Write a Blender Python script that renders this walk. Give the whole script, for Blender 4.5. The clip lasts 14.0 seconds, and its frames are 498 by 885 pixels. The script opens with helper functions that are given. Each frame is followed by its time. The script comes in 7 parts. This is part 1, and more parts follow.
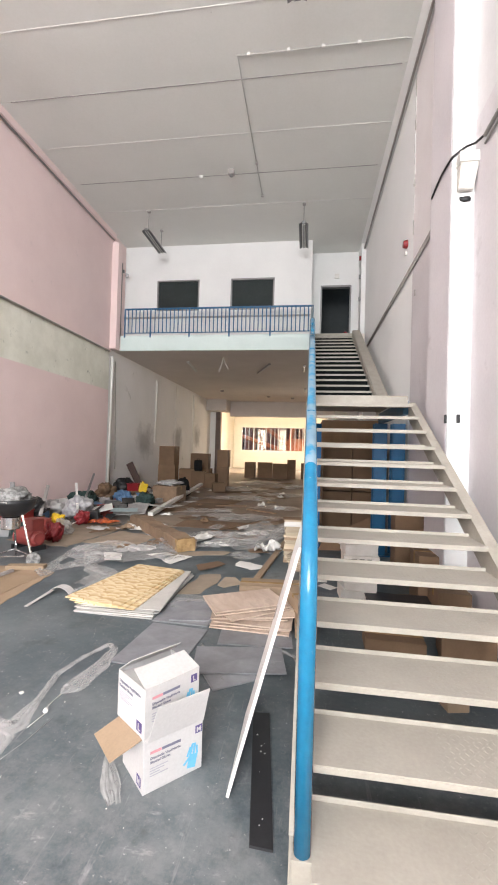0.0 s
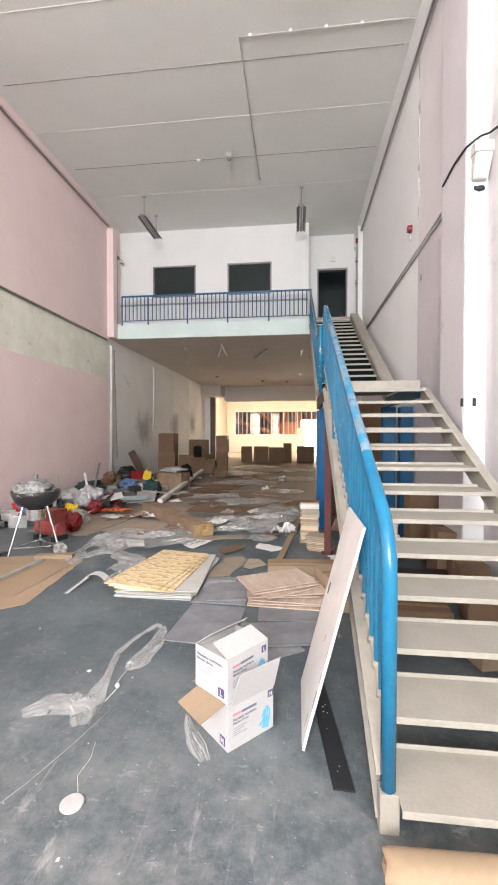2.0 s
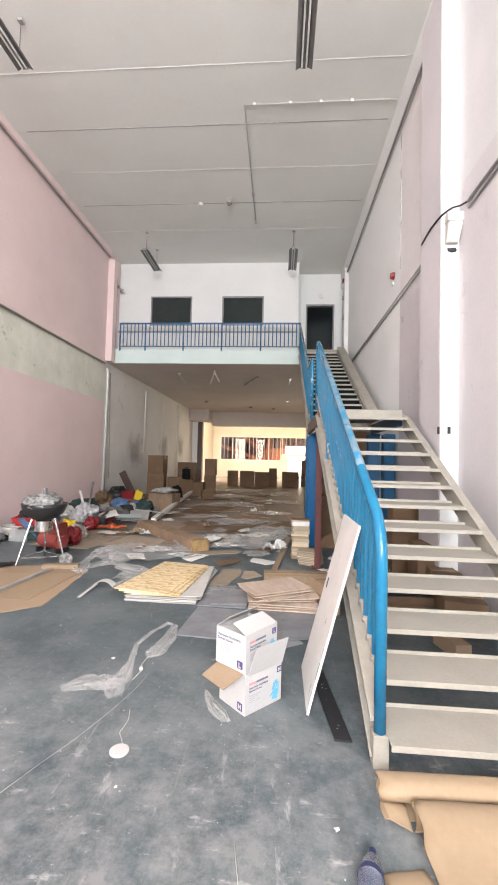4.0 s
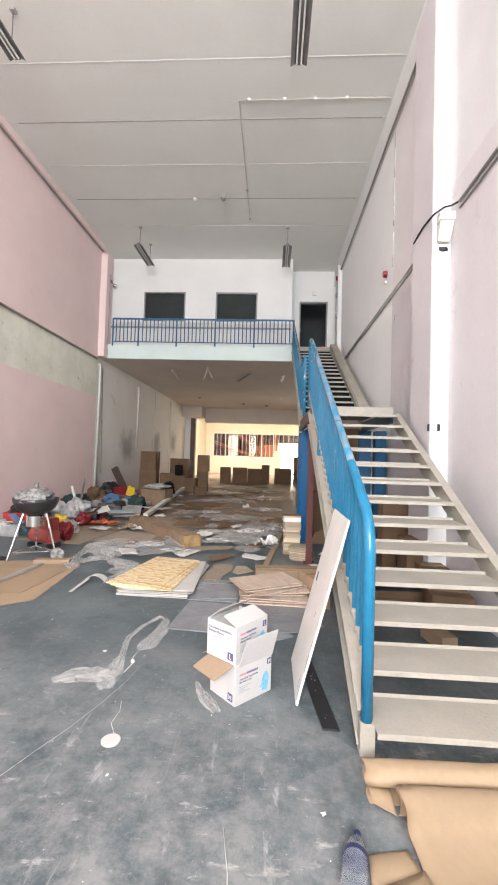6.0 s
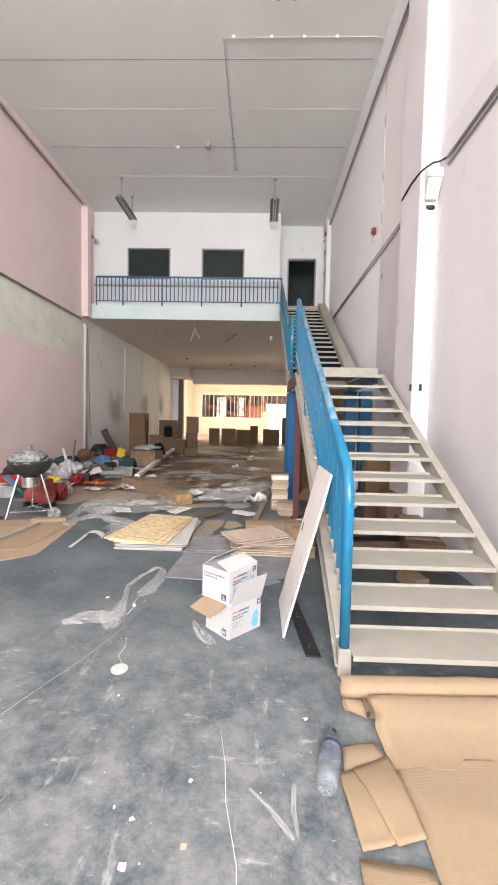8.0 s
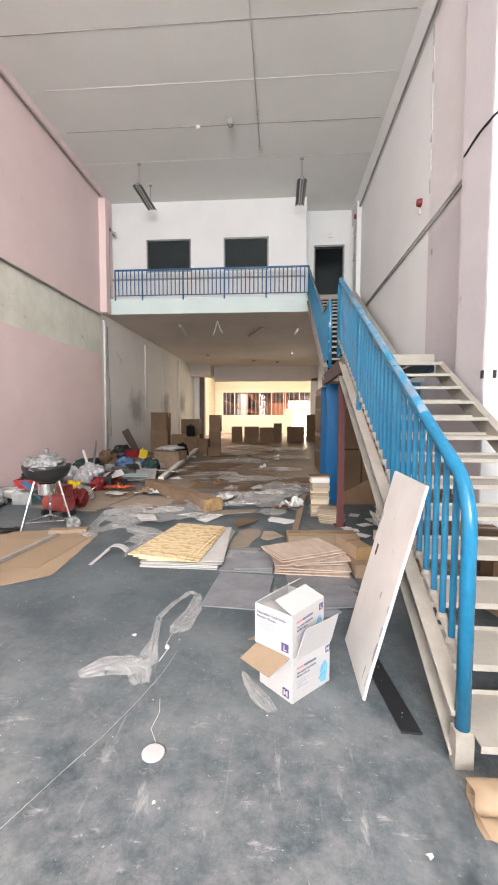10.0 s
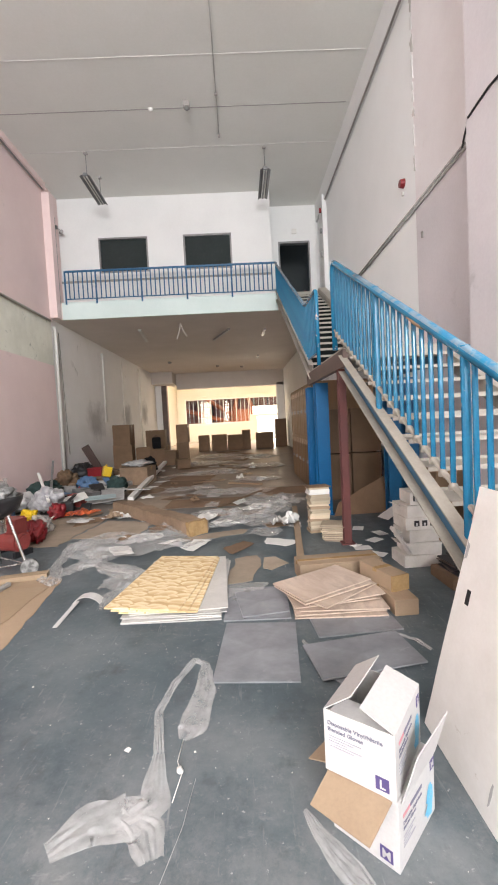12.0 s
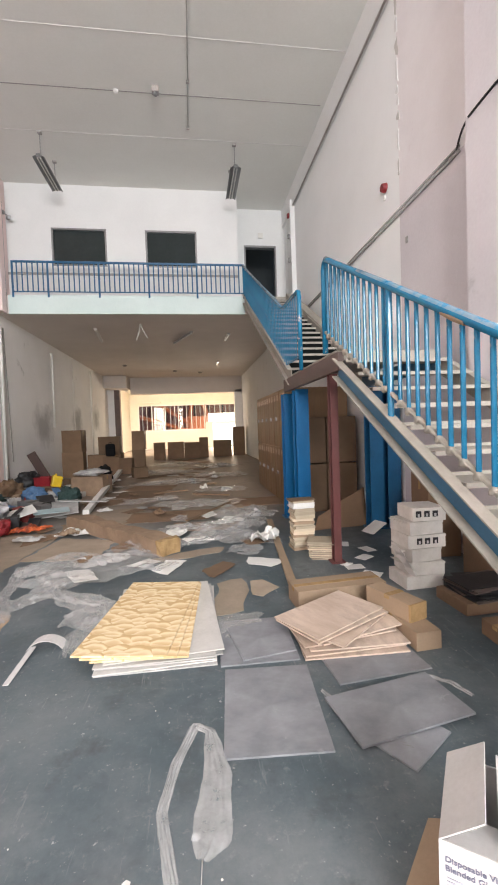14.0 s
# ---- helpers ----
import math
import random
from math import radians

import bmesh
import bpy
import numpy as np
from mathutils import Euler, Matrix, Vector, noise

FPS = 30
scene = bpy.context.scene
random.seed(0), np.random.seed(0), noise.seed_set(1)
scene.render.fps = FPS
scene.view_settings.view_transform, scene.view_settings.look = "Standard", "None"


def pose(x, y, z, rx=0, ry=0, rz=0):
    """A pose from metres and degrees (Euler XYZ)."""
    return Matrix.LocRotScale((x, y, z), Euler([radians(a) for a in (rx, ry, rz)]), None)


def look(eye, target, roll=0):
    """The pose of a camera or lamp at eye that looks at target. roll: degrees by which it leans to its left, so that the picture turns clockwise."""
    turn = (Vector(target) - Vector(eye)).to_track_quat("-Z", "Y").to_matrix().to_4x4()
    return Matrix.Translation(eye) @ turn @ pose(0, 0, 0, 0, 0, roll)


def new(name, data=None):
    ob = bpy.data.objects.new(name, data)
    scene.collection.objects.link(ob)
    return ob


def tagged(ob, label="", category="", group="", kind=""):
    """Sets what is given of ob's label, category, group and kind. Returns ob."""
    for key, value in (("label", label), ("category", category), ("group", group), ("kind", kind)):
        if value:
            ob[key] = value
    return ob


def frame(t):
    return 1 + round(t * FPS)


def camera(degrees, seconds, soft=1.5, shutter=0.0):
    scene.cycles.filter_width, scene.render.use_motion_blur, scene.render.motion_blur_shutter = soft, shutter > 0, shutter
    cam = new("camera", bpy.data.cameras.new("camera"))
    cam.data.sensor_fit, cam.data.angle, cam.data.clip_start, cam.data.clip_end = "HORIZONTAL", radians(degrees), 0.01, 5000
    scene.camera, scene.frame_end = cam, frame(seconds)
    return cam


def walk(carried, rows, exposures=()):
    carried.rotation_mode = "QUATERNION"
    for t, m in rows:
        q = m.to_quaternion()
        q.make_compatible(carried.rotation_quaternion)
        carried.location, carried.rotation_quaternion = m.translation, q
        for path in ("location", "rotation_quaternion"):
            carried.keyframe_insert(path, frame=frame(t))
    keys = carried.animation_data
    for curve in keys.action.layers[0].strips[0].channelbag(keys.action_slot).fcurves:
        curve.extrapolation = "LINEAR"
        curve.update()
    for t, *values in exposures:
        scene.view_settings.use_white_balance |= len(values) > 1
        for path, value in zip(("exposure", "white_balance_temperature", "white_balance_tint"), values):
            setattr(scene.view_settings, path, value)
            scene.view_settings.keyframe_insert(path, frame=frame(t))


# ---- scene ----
cam = camera(62.2, 14.0, soft=1.9)
walk(cam, [
    (0.0, pose(0.013, -1.632, 1.723, 90.94, -1.63, 8.13)),
    (0.5, pose(-0.008, -1.675, 1.733, 91.03, -1.56, 6.94)),
    (1.0, pose(-0.071, -1.764, 1.713, 89.62, -1.17, 5.86)),
    (1.5, pose(-0.196, -1.913, 1.755, 87.06, -0.31, 8.30)),
    (2.0, pose(-0.377, -1.861, 1.758, 88.73, 0.00, 6.62)),
    (2.5, pose(-0.513, -1.846, 1.764, 88.52, 0.47, 4.99)),
    (2.8, pose(-0.525, -1.870, 1.760, 88.60, 0.32, 4.92)),
    (3.0, pose(-0.545, -2.116, 1.725, 89.34, -0.10, 4.70)),
    (3.2, pose(-0.563, -2.326, 1.680, 91.07, -0.74, 4.26)),
    (5.5, pose(-0.547, -2.443, 1.672, 92.82, -2.06, 4.29)),
    (6.0, pose(-0.548, -2.442, 1.663, 91.94, -1.73, 3.23)),
    (6.5, pose(-0.538, -2.465, 1.660, 91.76, -1.11, 1.91)),
    (7.0, pose(-0.543, -2.487, 1.652, 90.28, -0.29, 0.97)),
    (7.5, pose(-0.554, -2.544, 1.642, 87.71, -0.86, 0.44)),
    (8.0, pose(-0.547, -2.627, 1.656, 86.58, -1.19, 1.62)),
    (8.5, pose(-0.602, -2.616, 1.649, 85.66, -0.97, 4.05)),
    (8.7, pose(-0.673, -2.548, 1.631, 85.60, -0.51, 4.91)),
    (10.8, pose(-0.964, -1.508, 1.646, 88.35, 1.21, 2.15)),
    (11.0, pose(-1.036, -1.411, 1.662, 89.18, 1.47, 0.25)),
    (11.5, pose(-1.153, -1.222, 1.670, 88.14, 3.21, -1.50)),
    (12.0, pose(-1.235, -1.043, 1.646, 87.05, 2.95, -1.15)),
    (12.5, pose(-1.296, -0.783, 1.649, 87.25, 2.61, -0.66)),
    (13.0, pose(-1.334, -0.639, 1.636, 87.49, 2.18, -2.83)),
    (13.5, pose(-1.481, -0.548, 1.667, 87.84, 2.58, -6.47)),
    (14.0, pose(-1.594, -0.501, 1.654, 87.85, 2.04, -7.88)),
], exposures=[(0.0, 0.0), (14.0, 0.0)])

# ---- world and light ----
world = bpy.data.worlds.new("sky")
scene.world = world
world.use_nodes = True
wn = world.node_tree
sky = wn.nodes.new("ShaderNodeTexSky")
sky.sky_type = "NISHITA"
sky.sun_disc = False
sky.sun_elevation = radians(40)
sky.sun_rotation = radians(12)
wn.nodes["Background"].inputs["Strength"].default_value = 0.12
wn.links.new(sky.outputs[0], wn.nodes["Background"].inputs["Color"])


def sun_lamp(strength, elevation, azimuth, angle):
    d = bpy.data.lights.new("sun", "SUN")
    d.energy, d.angle, d.color = strength, radians(angle), (1.0, 0.95, 0.87)
    e, a = radians(elevation), radians(azimuth)
    here = Vector((math.cos(e) * math.sin(a), math.cos(e) * math.cos(a), math.sin(e))) * 40
    new("sun", d).matrix_world = look(here, (0, 0, 0))


def area_lamp(name, eye, target, w, h, watts, color):
    d = bpy.data.lights.new(name, "AREA")
    d.shape, d.size, d.size_y, d.energy, d.color = "RECTANGLE", w, h, watts, color
    new(name, d).matrix_world = look(eye, target)


sun_lamp(3.0, 40, 12, 0.6)
# daylight in the open loading entrance behind the walker
area_lamp("entrance_daylight", (-1.2, -10.7, 5.4), (-3.0, 10, 4.6), 5.0, 4.4, 2600, (0.982, 0.98, 0.992))
# daylight in the far doorway, and fill from an added, unseen side window of the far room
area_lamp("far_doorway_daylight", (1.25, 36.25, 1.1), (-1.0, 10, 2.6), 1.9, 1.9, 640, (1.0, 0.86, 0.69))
area_lamp("unseen_window_fill", (-6.9, 28.7, 2.6), (-2.5, 34.5, 2.2), 3.3, 2.7, 1000, (1.0, 0.84, 0.66))

# ---- materials ----
def node(m, kind, **sockets):
    n = m.node_tree.nodes.new(kind)
    for k, v in sockets.items():
        n.inputs[k.replace("_", " ")].default_value = v
    return n


def coat(name, color, dark=None, rough=0.6, metal=0.0, scale=3.0, amount=0.5, fine=60.0, bump=0.15, dist=0.004,
         spots=None, spot_scale=6.0, spot_at=0.62, spot_soft=0.06, alpha=1.0, islands=0.0, stretch=(1, 1, 1), specular=0.5):
    """A painted or raw surface: two shades mixed by broad and fine noise, with optional worn spots."""
    m = bpy.data.materials.new(name)
    m.use_nodes = True
    t = m.node_tree
    b = t.nodes["Principled BSDF"]
    link = t.links.new
    dark = dark or tuple(c * 0.72 for c in color)
    co = t.nodes.new("ShaderNodeTexCoord")
    mp = t.nodes.new("ShaderNodeMapping")
    mp.inputs["Scale"].default_value = stretch
    link(co.outputs["Object"], mp.inputs[0])
    broad = node(m, "ShaderNodeTexNoise", Scale=scale, Detail=6.0, Roughness=0.62)
    small = node(m, "ShaderNodeTexNoise", Scale=fine, Detail=3.0, Roughness=0.6)
    link(mp.outputs[0], broad.inputs["Vector"])
    link(mp.outputs[0], small.inputs["Vector"])
    ramp = t.nodes.new("ShaderNodeValToRGB")
    ramp.color_ramp.elements[0].position, ramp.color_ramp.elements[1].position = 0.5 - 0.22 / max(amount, 0.05) * 0.5, 0.5 + 0.22 / max(amount, 0.05) * 0.5
    ramp.color_ramp.elements[0].color, ramp.color_ramp.elements[1].color = (*dark, 1), (*color, 1)
    link(broad.outputs[0], ramp.inputs[0])
    mix = t.nodes.new("ShaderNodeMix")
    mix.data_type, mix.blend_type = "RGBA", "OVERLAY"
    mix.inputs[0].default_value = 0.12
    link(ramp.outputs[0], mix.inputs[6])
    link(small.outputs[0], mix.inputs[7])
    out = mix.outputs[2]
    if islands:
        info = t.nodes.new("ShaderNodeObjectInfo")
        hsv = node(m, "ShaderNodeHueSaturation")
        mr = node(m, "ShaderNodeMapRange")
        mr.inputs["To Min"].default_value, mr.inputs["To Max"].default_value = 1 - islands, 1 + islands
        link(info.outputs["Random"], mr.inputs[0])
        link(mr.outputs[0], hsv.inputs["Value"])
        link(out, hsv.inputs["Color"])
        out = hsv.outputs[0]
    if spots:
        sp = node(m, "ShaderNodeTexNoise", Scale=spot_scale, Detail=8.0, Roughness=0.7)
        link(mp.outputs[0], sp.inputs["Vector"])
        sr = t.nodes.new("ShaderNodeValToRGB")
        sr.color_ramp.elements[0].position, sr.color_ramp.elements[1].position = spot_at, spot_at + spot_soft
        link(sp.outputs[0], sr.inputs[0])
        m2 = t.nodes.new("ShaderNodeMix")
        m2.data_type = "RGBA"
        m2.inputs[7].default_value = (*spots, 1)
        link(sr.outputs[0], m2.inputs[0])
        link(out, m2.inputs[6])
        out = m2.outputs[2]
    link(out, b.inputs["Base Color"])
    b.inputs["Metallic"].default_value, b.inputs["Alpha"].default_value = metal, alpha
    b.inputs["Specular IOR Level"].default_value = specular
    rr = node(m, "ShaderNodeMapRange")
    rr.inputs["To Min"].default_value, rr.inputs["To Max"].default_value = max(rough - 0.12, 0.02), min(rough + 0.12, 1)
    link(broad.outputs[0], rr.inputs[0])
    link(rr.outputs[0], b.inputs["Roughness"])
    if bump:
        bp = node(m, "ShaderNodeBump", Strength=bump, Distance=dist)
        link(small.outputs[0], bp.inputs["Height"])
        link(bp.outputs[0], b.inputs["Normal"])
    return m


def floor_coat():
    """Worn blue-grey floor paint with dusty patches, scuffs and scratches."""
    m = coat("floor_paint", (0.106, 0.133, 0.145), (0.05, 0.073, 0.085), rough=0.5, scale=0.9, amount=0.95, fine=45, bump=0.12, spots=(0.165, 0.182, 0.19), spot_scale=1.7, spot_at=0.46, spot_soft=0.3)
    t = m.node_tree
    b = t.nodes["Principled BSDF"]
    old = b.inputs["Base Color"].links[0].from_socket
    co = t.nodes.new("ShaderNodeTexCoord")
    specks = node(m, "ShaderNodeTexNoise", Scale=16.0, Detail=9.0, Roughness=0.75)
    t.links.new(co.outputs["Object"], specks.inputs["Vector"])
    r = t.nodes.new("ShaderNodeValToRGB")
    r.color_ramp.elements[0].position, r.color_ramp.elements[1].position = 0.56, 0.9
    t.links.new(specks.outputs[0], r.inputs[0])
    mx = t.nodes.new("ShaderNodeMix")
    mx.data_type = "RGBA"
    mx.inputs[7].default_value = (0.33, 0.32, 0.31, 1)
    t.links.new(r.outputs[0], mx.inputs[0])
    t.links.new(old, mx.inputs[6])
    # concrete dust near the entrance, strengthened to paint light falloff; brown dirt deep inside, broken up by noise
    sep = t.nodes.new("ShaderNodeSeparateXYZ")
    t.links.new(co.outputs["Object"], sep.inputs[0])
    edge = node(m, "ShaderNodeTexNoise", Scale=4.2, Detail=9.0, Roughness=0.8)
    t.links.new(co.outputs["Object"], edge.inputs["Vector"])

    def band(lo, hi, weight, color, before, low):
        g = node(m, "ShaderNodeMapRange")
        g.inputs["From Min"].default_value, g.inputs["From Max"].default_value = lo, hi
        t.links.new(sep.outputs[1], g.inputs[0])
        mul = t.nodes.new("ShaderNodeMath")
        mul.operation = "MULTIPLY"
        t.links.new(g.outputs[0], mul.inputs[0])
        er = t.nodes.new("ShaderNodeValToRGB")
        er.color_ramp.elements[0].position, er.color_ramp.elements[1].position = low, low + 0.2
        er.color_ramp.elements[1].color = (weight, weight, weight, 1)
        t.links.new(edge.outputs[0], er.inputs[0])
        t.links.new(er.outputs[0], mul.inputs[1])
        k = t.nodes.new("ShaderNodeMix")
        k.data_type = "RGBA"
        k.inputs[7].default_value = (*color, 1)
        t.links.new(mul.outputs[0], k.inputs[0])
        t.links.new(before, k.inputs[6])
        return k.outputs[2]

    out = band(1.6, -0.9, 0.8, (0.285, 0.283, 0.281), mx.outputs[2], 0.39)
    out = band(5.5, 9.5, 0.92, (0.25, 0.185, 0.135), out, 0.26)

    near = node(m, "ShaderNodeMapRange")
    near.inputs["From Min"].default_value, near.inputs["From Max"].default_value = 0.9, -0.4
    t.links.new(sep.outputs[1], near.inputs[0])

    def marks(before, turn, stretch, scale, at, soft, color, entrance=False):
        mp = t.nodes.new("ShaderNodeMapping")
        mp.inputs["Rotation"].default_value, mp.inputs["Scale"].default_value = (0, 0, radians(turn)), stretch
        t.links.new(co.outputs["Object"], mp.inputs[0])
        n = node(m, "ShaderNodeTexNoise", Scale=scale, Detail=5.0, Roughness=0.7)
        t.links.new(mp.outputs[0], n.inputs["Vector"])
        er = t.nodes.new("ShaderNodeValToRGB")
        er.color_ramp.elements[0].position, er.color_ramp.elements[1].position = at, at + soft
        t.links.new(n.outputs[0], er.inputs[0])
        k = t.nodes.new("ShaderNodeMix")
        k.data_type = "RGBA"
        k.inputs[7].default_value = (*color, 1)
        gate = t.nodes.new("ShaderNodeMath")
        gate.operation = "MULTIPLY"
        gate.inputs[1].default_value = 1.0
        t.links.new(er.outputs[0], gate.inputs[0])
        if entrance:
            t.links.new(near.outputs[0], gate.inputs[1])
        t.links.new(gate.outputs[0], k.inputs[0])
        t.links.new(before, k.inputs[6])
        return k.outputs[2]

    # faint drag scratches, small pale crumbs, dark stains
    out = marks(out, 14, (13, 1, 1), 1.9, 0.62, 0.16, (0.27, 0.272, 0.272))
    out = marks(out, -58, (17, 1, 1), 1.3, 0.64, 0.16, (0.27, 0.272, 0.272))
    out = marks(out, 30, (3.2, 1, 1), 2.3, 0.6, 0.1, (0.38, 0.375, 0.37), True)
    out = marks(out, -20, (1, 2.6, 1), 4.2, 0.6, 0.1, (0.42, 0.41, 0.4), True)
    out = marks(out, 0, (1, 1, 1), 30, 0.64, 0.06, (0.42, 0.41, 0.4))
    out = marks(out, 10, (1, 1, 1), 3.4, 0.57, 0.2, (0.058, 0.068, 0.072))
    out = marks(out, 40, (1, 1, 1), 1.1, 0.56, 0.16, (0.062, 0.076, 0.082))
    t.links.new(out, b.inputs["Base Color"])
    return m


def glass_coat(name, tint, rough):
    m = bpy.data.materials.new(name)
    m.use_nodes = True
    b = m.node_tree.nodes["Principled BSDF"]
    b.inputs["Base Color"].default_value = (*tint, 1)
    b.inputs["Transmission Weight"].default_value = 1.0
    b.inputs["Roughness"].default_value, b.inputs["IOR"].default_value = rough, 1.45
    return m


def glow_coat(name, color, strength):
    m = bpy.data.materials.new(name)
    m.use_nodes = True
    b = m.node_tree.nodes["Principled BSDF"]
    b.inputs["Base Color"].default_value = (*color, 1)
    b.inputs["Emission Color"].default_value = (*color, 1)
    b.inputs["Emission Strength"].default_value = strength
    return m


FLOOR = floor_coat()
PLATE = coat("chequer_plate_paint", (0.395, 0.366, 0.316), (0.315, 0.292, 0.252), rough=0.5, scale=3.5, amount=0.45, fine=55, bump=0.05, spots=(0.24, 0.2, 0.165), spot_scale=5, spot_at=0.67, spot_soft=0.1)
PINK = coat("pink_wall_paint", (0.89, 0.72, 0.695), (0.82, 0.65, 0.63), rough=0.85, scale=0.7, amount=0.6, fine=30, bump=0.03, spots=(0.62, 0.51, 0.49), spot_scale=1.9, spot_at=0.64, spot_soft=0.18)
CREAM = coat("bare_plaster_band", (0.84, 0.83, 0.73), (0.73, 0.72, 0.62), rough=0.9, scale=1.6, amount=0.9, fine=24, bump=0.2, spots=(0.36, 0.37, 0.31), spot_scale=3.4, spot_at=0.61, spot_soft=0.1)
WHITE = coat("white_wall_paint", (0.8, 0.81, 0.8), (0.74, 0.75, 0.74), rough=0.85, scale=0.8, amount=0.5, fine=30, bump=0.08, spots=(0.62, 0.62, 0.6), spot_scale=1.3, spot_at=0.7)
PINKWHITE = coat("pinkish_white_wall_paint", (0.86, 0.83, 0.835), (0.79, 0.755, 0.76), rough=0.85, scale=0.7, amount=0.7, fine=28, bump=0.03, spots=(0.68, 0.6, 0.6), spot_scale=1.5, spot_at=0.58, spot_soft=0.2)
EASTW = coat("aged_white_wall_paint", (0.91, 0.925, 0.92), (0.86, 0.875, 0.87), rough=0.85, scale=0.7, amount=0.6, fine=28, bump=0.03, spots=(0.5, 0.49, 0.48), spot_scale=1.2, spot_at=0.7)
PALELILAC = coat("pale_greyed_wall_paint", (0.73, 0.72, 0.73), (0.66, 0.65, 0.66), rough=0.85, scale=0.6, amount=0.6, fine=26, bump=0.03, spots=(0.55, 0.53, 0.54), spot_scale=1.3, spot_at=0.66, spot_soft=0.16)
LILAC = coat("faded_lilac_wall_paint", (0.7, 0.665, 0.685), (0.62, 0.59, 0.61), rough=0.85, scale=0.6, amount=0.6, fine=26, bump=0.03, spots=(0.48, 0.45, 0.46), spot_scale=1.5, spot_at=0.6, spot_soft=0.16)
GREYW = coat("grey_plaster_wall", (0.91, 0.91, 0.91), (0.85, 0.85, 0.84), rough=0.88, scale=0.8, amount=0.6, fine=26, bump=0.12, spots=(0.33, 0.32, 0.3), spot_scale=1.2, spot_at=0.63, spot_soft=0.14)
CEIL = coat("grey_ceiling_paint", (0.785, 0.79, 0.75), (0.725, 0.73, 0.69), rough=0.9, scale=0.5, amount=0.5, fine=24, bump=0.06, spots=(0.5, 0.49, 0.47), spot_scale=0.8, spot_at=0.7)


def soot_coat():
    """Grey plaster with sooty smudges above the stacked cartons, ragged at their edges."""
    m = coat("sooted_grey_plaster", (0.89, 0.88, 0.87), (0.83, 0.82, 0.8), rough=0.88, scale=0.8, amount=0.6, fine=26, bump=0.1, spots=(0.33, 0.32, 0.3), spot_scale=1.2, spot_at=0.63, spot_soft=0.14)
    t = m.node_tree
    b = t.nodes["Principled BSDF"]
    co = t.nodes.new("ShaderNodeTexCoord")
    ragged_edge = node(m, "ShaderNodeTexNoise", Scale=1.6, Detail=6.0, Roughness=0.65)
    t.links.new(co.outputs["Object"], ragged_edge.inputs["Vector"])
    for y, z, ry, rz in ((14.6, 1.9, 1.0, 0.75), (18.8, 2.1, 0.8, 0.8), (22.4, 2.4, 0.8, 0.7)):
        mp = t.nodes.new("ShaderNodeMapping")
        mp.inputs["Location"].default_value, mp.inputs["Scale"].default_value = (0, -y / ry, -z / rz), (0, 1 / ry, 1 / rz)
        t.links.new(co.outputs["Object"], mp.inputs[0])
        far = t.nodes.new("ShaderNodeVectorMath")
        far.operation = "LENGTH"
        t.links.new(mp.outputs[0], far.inputs[0])
        mix = t.nodes.new("ShaderNodeMath")
        mix.operation = "MULTIPLY_ADD"
        mix.inputs[1].default_value = 1.6
        t.links.new(ragged_edge.outputs[0], mix.inputs[0])
        t.links.new(far.outputs["Value"], mix.inputs[2])
        ramp = node(m, "ShaderNodeMapRange")
        for key, value in (("From Min", 1.1), ("From Max", 1.9), ("To Min", 0.62), ("To Max", 0.0)):
            ramp.inputs[key].default_value = value
        t.links.new(mix.outputs[0], ramp.inputs[0])
        k = t.nodes.new("ShaderNodeMix")
        k.data_type = "RGBA"
        k.inputs[7].default_value = (0.2, 0.195, 0.19, 1)
        t.links.new(ramp.outputs[0], k.inputs[0])
        t.links.new(b.inputs["Base Color"].links[0].from_socket, k.inputs[6])
        t.links.new(k.outputs[2], b.inputs["Base Color"])
    return m


SOOT = soot_coat()
SEAM_L = coat("pale_joint_filler", (0.8, 0.79, 0.77), rough=0.9)
SEAM_D = coat("dark_joint", (0.4, 0.39, 0.38), rough=0.9)
SOFFIT = coat("soffit_paint", (0.79, 0.73, 0.68), (0.7, 0.64, 0.59), rough=0.85, scale=0.7, fine=22, bump=0.06)
WARM = coat("cream_wall_paint", (0.76, 0.71, 0.62), (0.7, 0.65, 0.55), rough=0.85, scale=0.7, fine=22, bump=0.06)
MINT = coat("pale_mint_edge_paint", (0.68, 0.79, 0.77), (0.6, 0.71, 0.69), rough=0.8, scale=1.2, fine=30, bump=0.1)
BLUE = coat("chipped_blue_gloss_paint", (0.013, 0.19, 0.345), (0.01, 0.14, 0.27), rough=0.2, scale=4, amount=0.6, fine=40, bump=0.08, spots=(0.42, 0.43, 0.4), spot_scale=4.5, spot_at=0.605, spot_soft=0.035)
WORNBLUE = coat("worn_pale_blue_paint", (0.22, 0.29, 0.34), (0.12, 0.22, 0.3), rough=0.55, scale=6, amount=0.8, fine=40, bump=0.05, spots=(0.013, 0.19, 0.345), spot_scale=5, spot_at=0.49, spot_soft=0.08)
NAVY = coat("blue_rail_paint", (0.016, 0.12, 0.26), (0.013, 0.09, 0.2), rough=0.35, scale=4, fine=40, bump=0.05)
TREADU = coat("upper_tread_shade", (0.035, 0.035, 0.034), (0.02, 0.02, 0.02), rough=0.8, scale=5, fine=50, specular=0.1)
WEBBLUE = coat("dull_blue_steel_paint", (0.05, 0.16, 0.27), (0.035, 0.11, 0.19), rough=0.5, scale=3, fine=40, spots=(0.3, 0.29, 0.26), spot_scale=8, spot_at=0.72)
BEIGE = coat("dusty_beige_steel_paint", (0.4, 0.372, 0.32), (0.31, 0.287, 0.243), rough=0.6, scale=4, amount=0.6, fine=50, bump=0.15, spots=(0.28, 0.19, 0.12), spot_scale=8, spot_at=0.68)
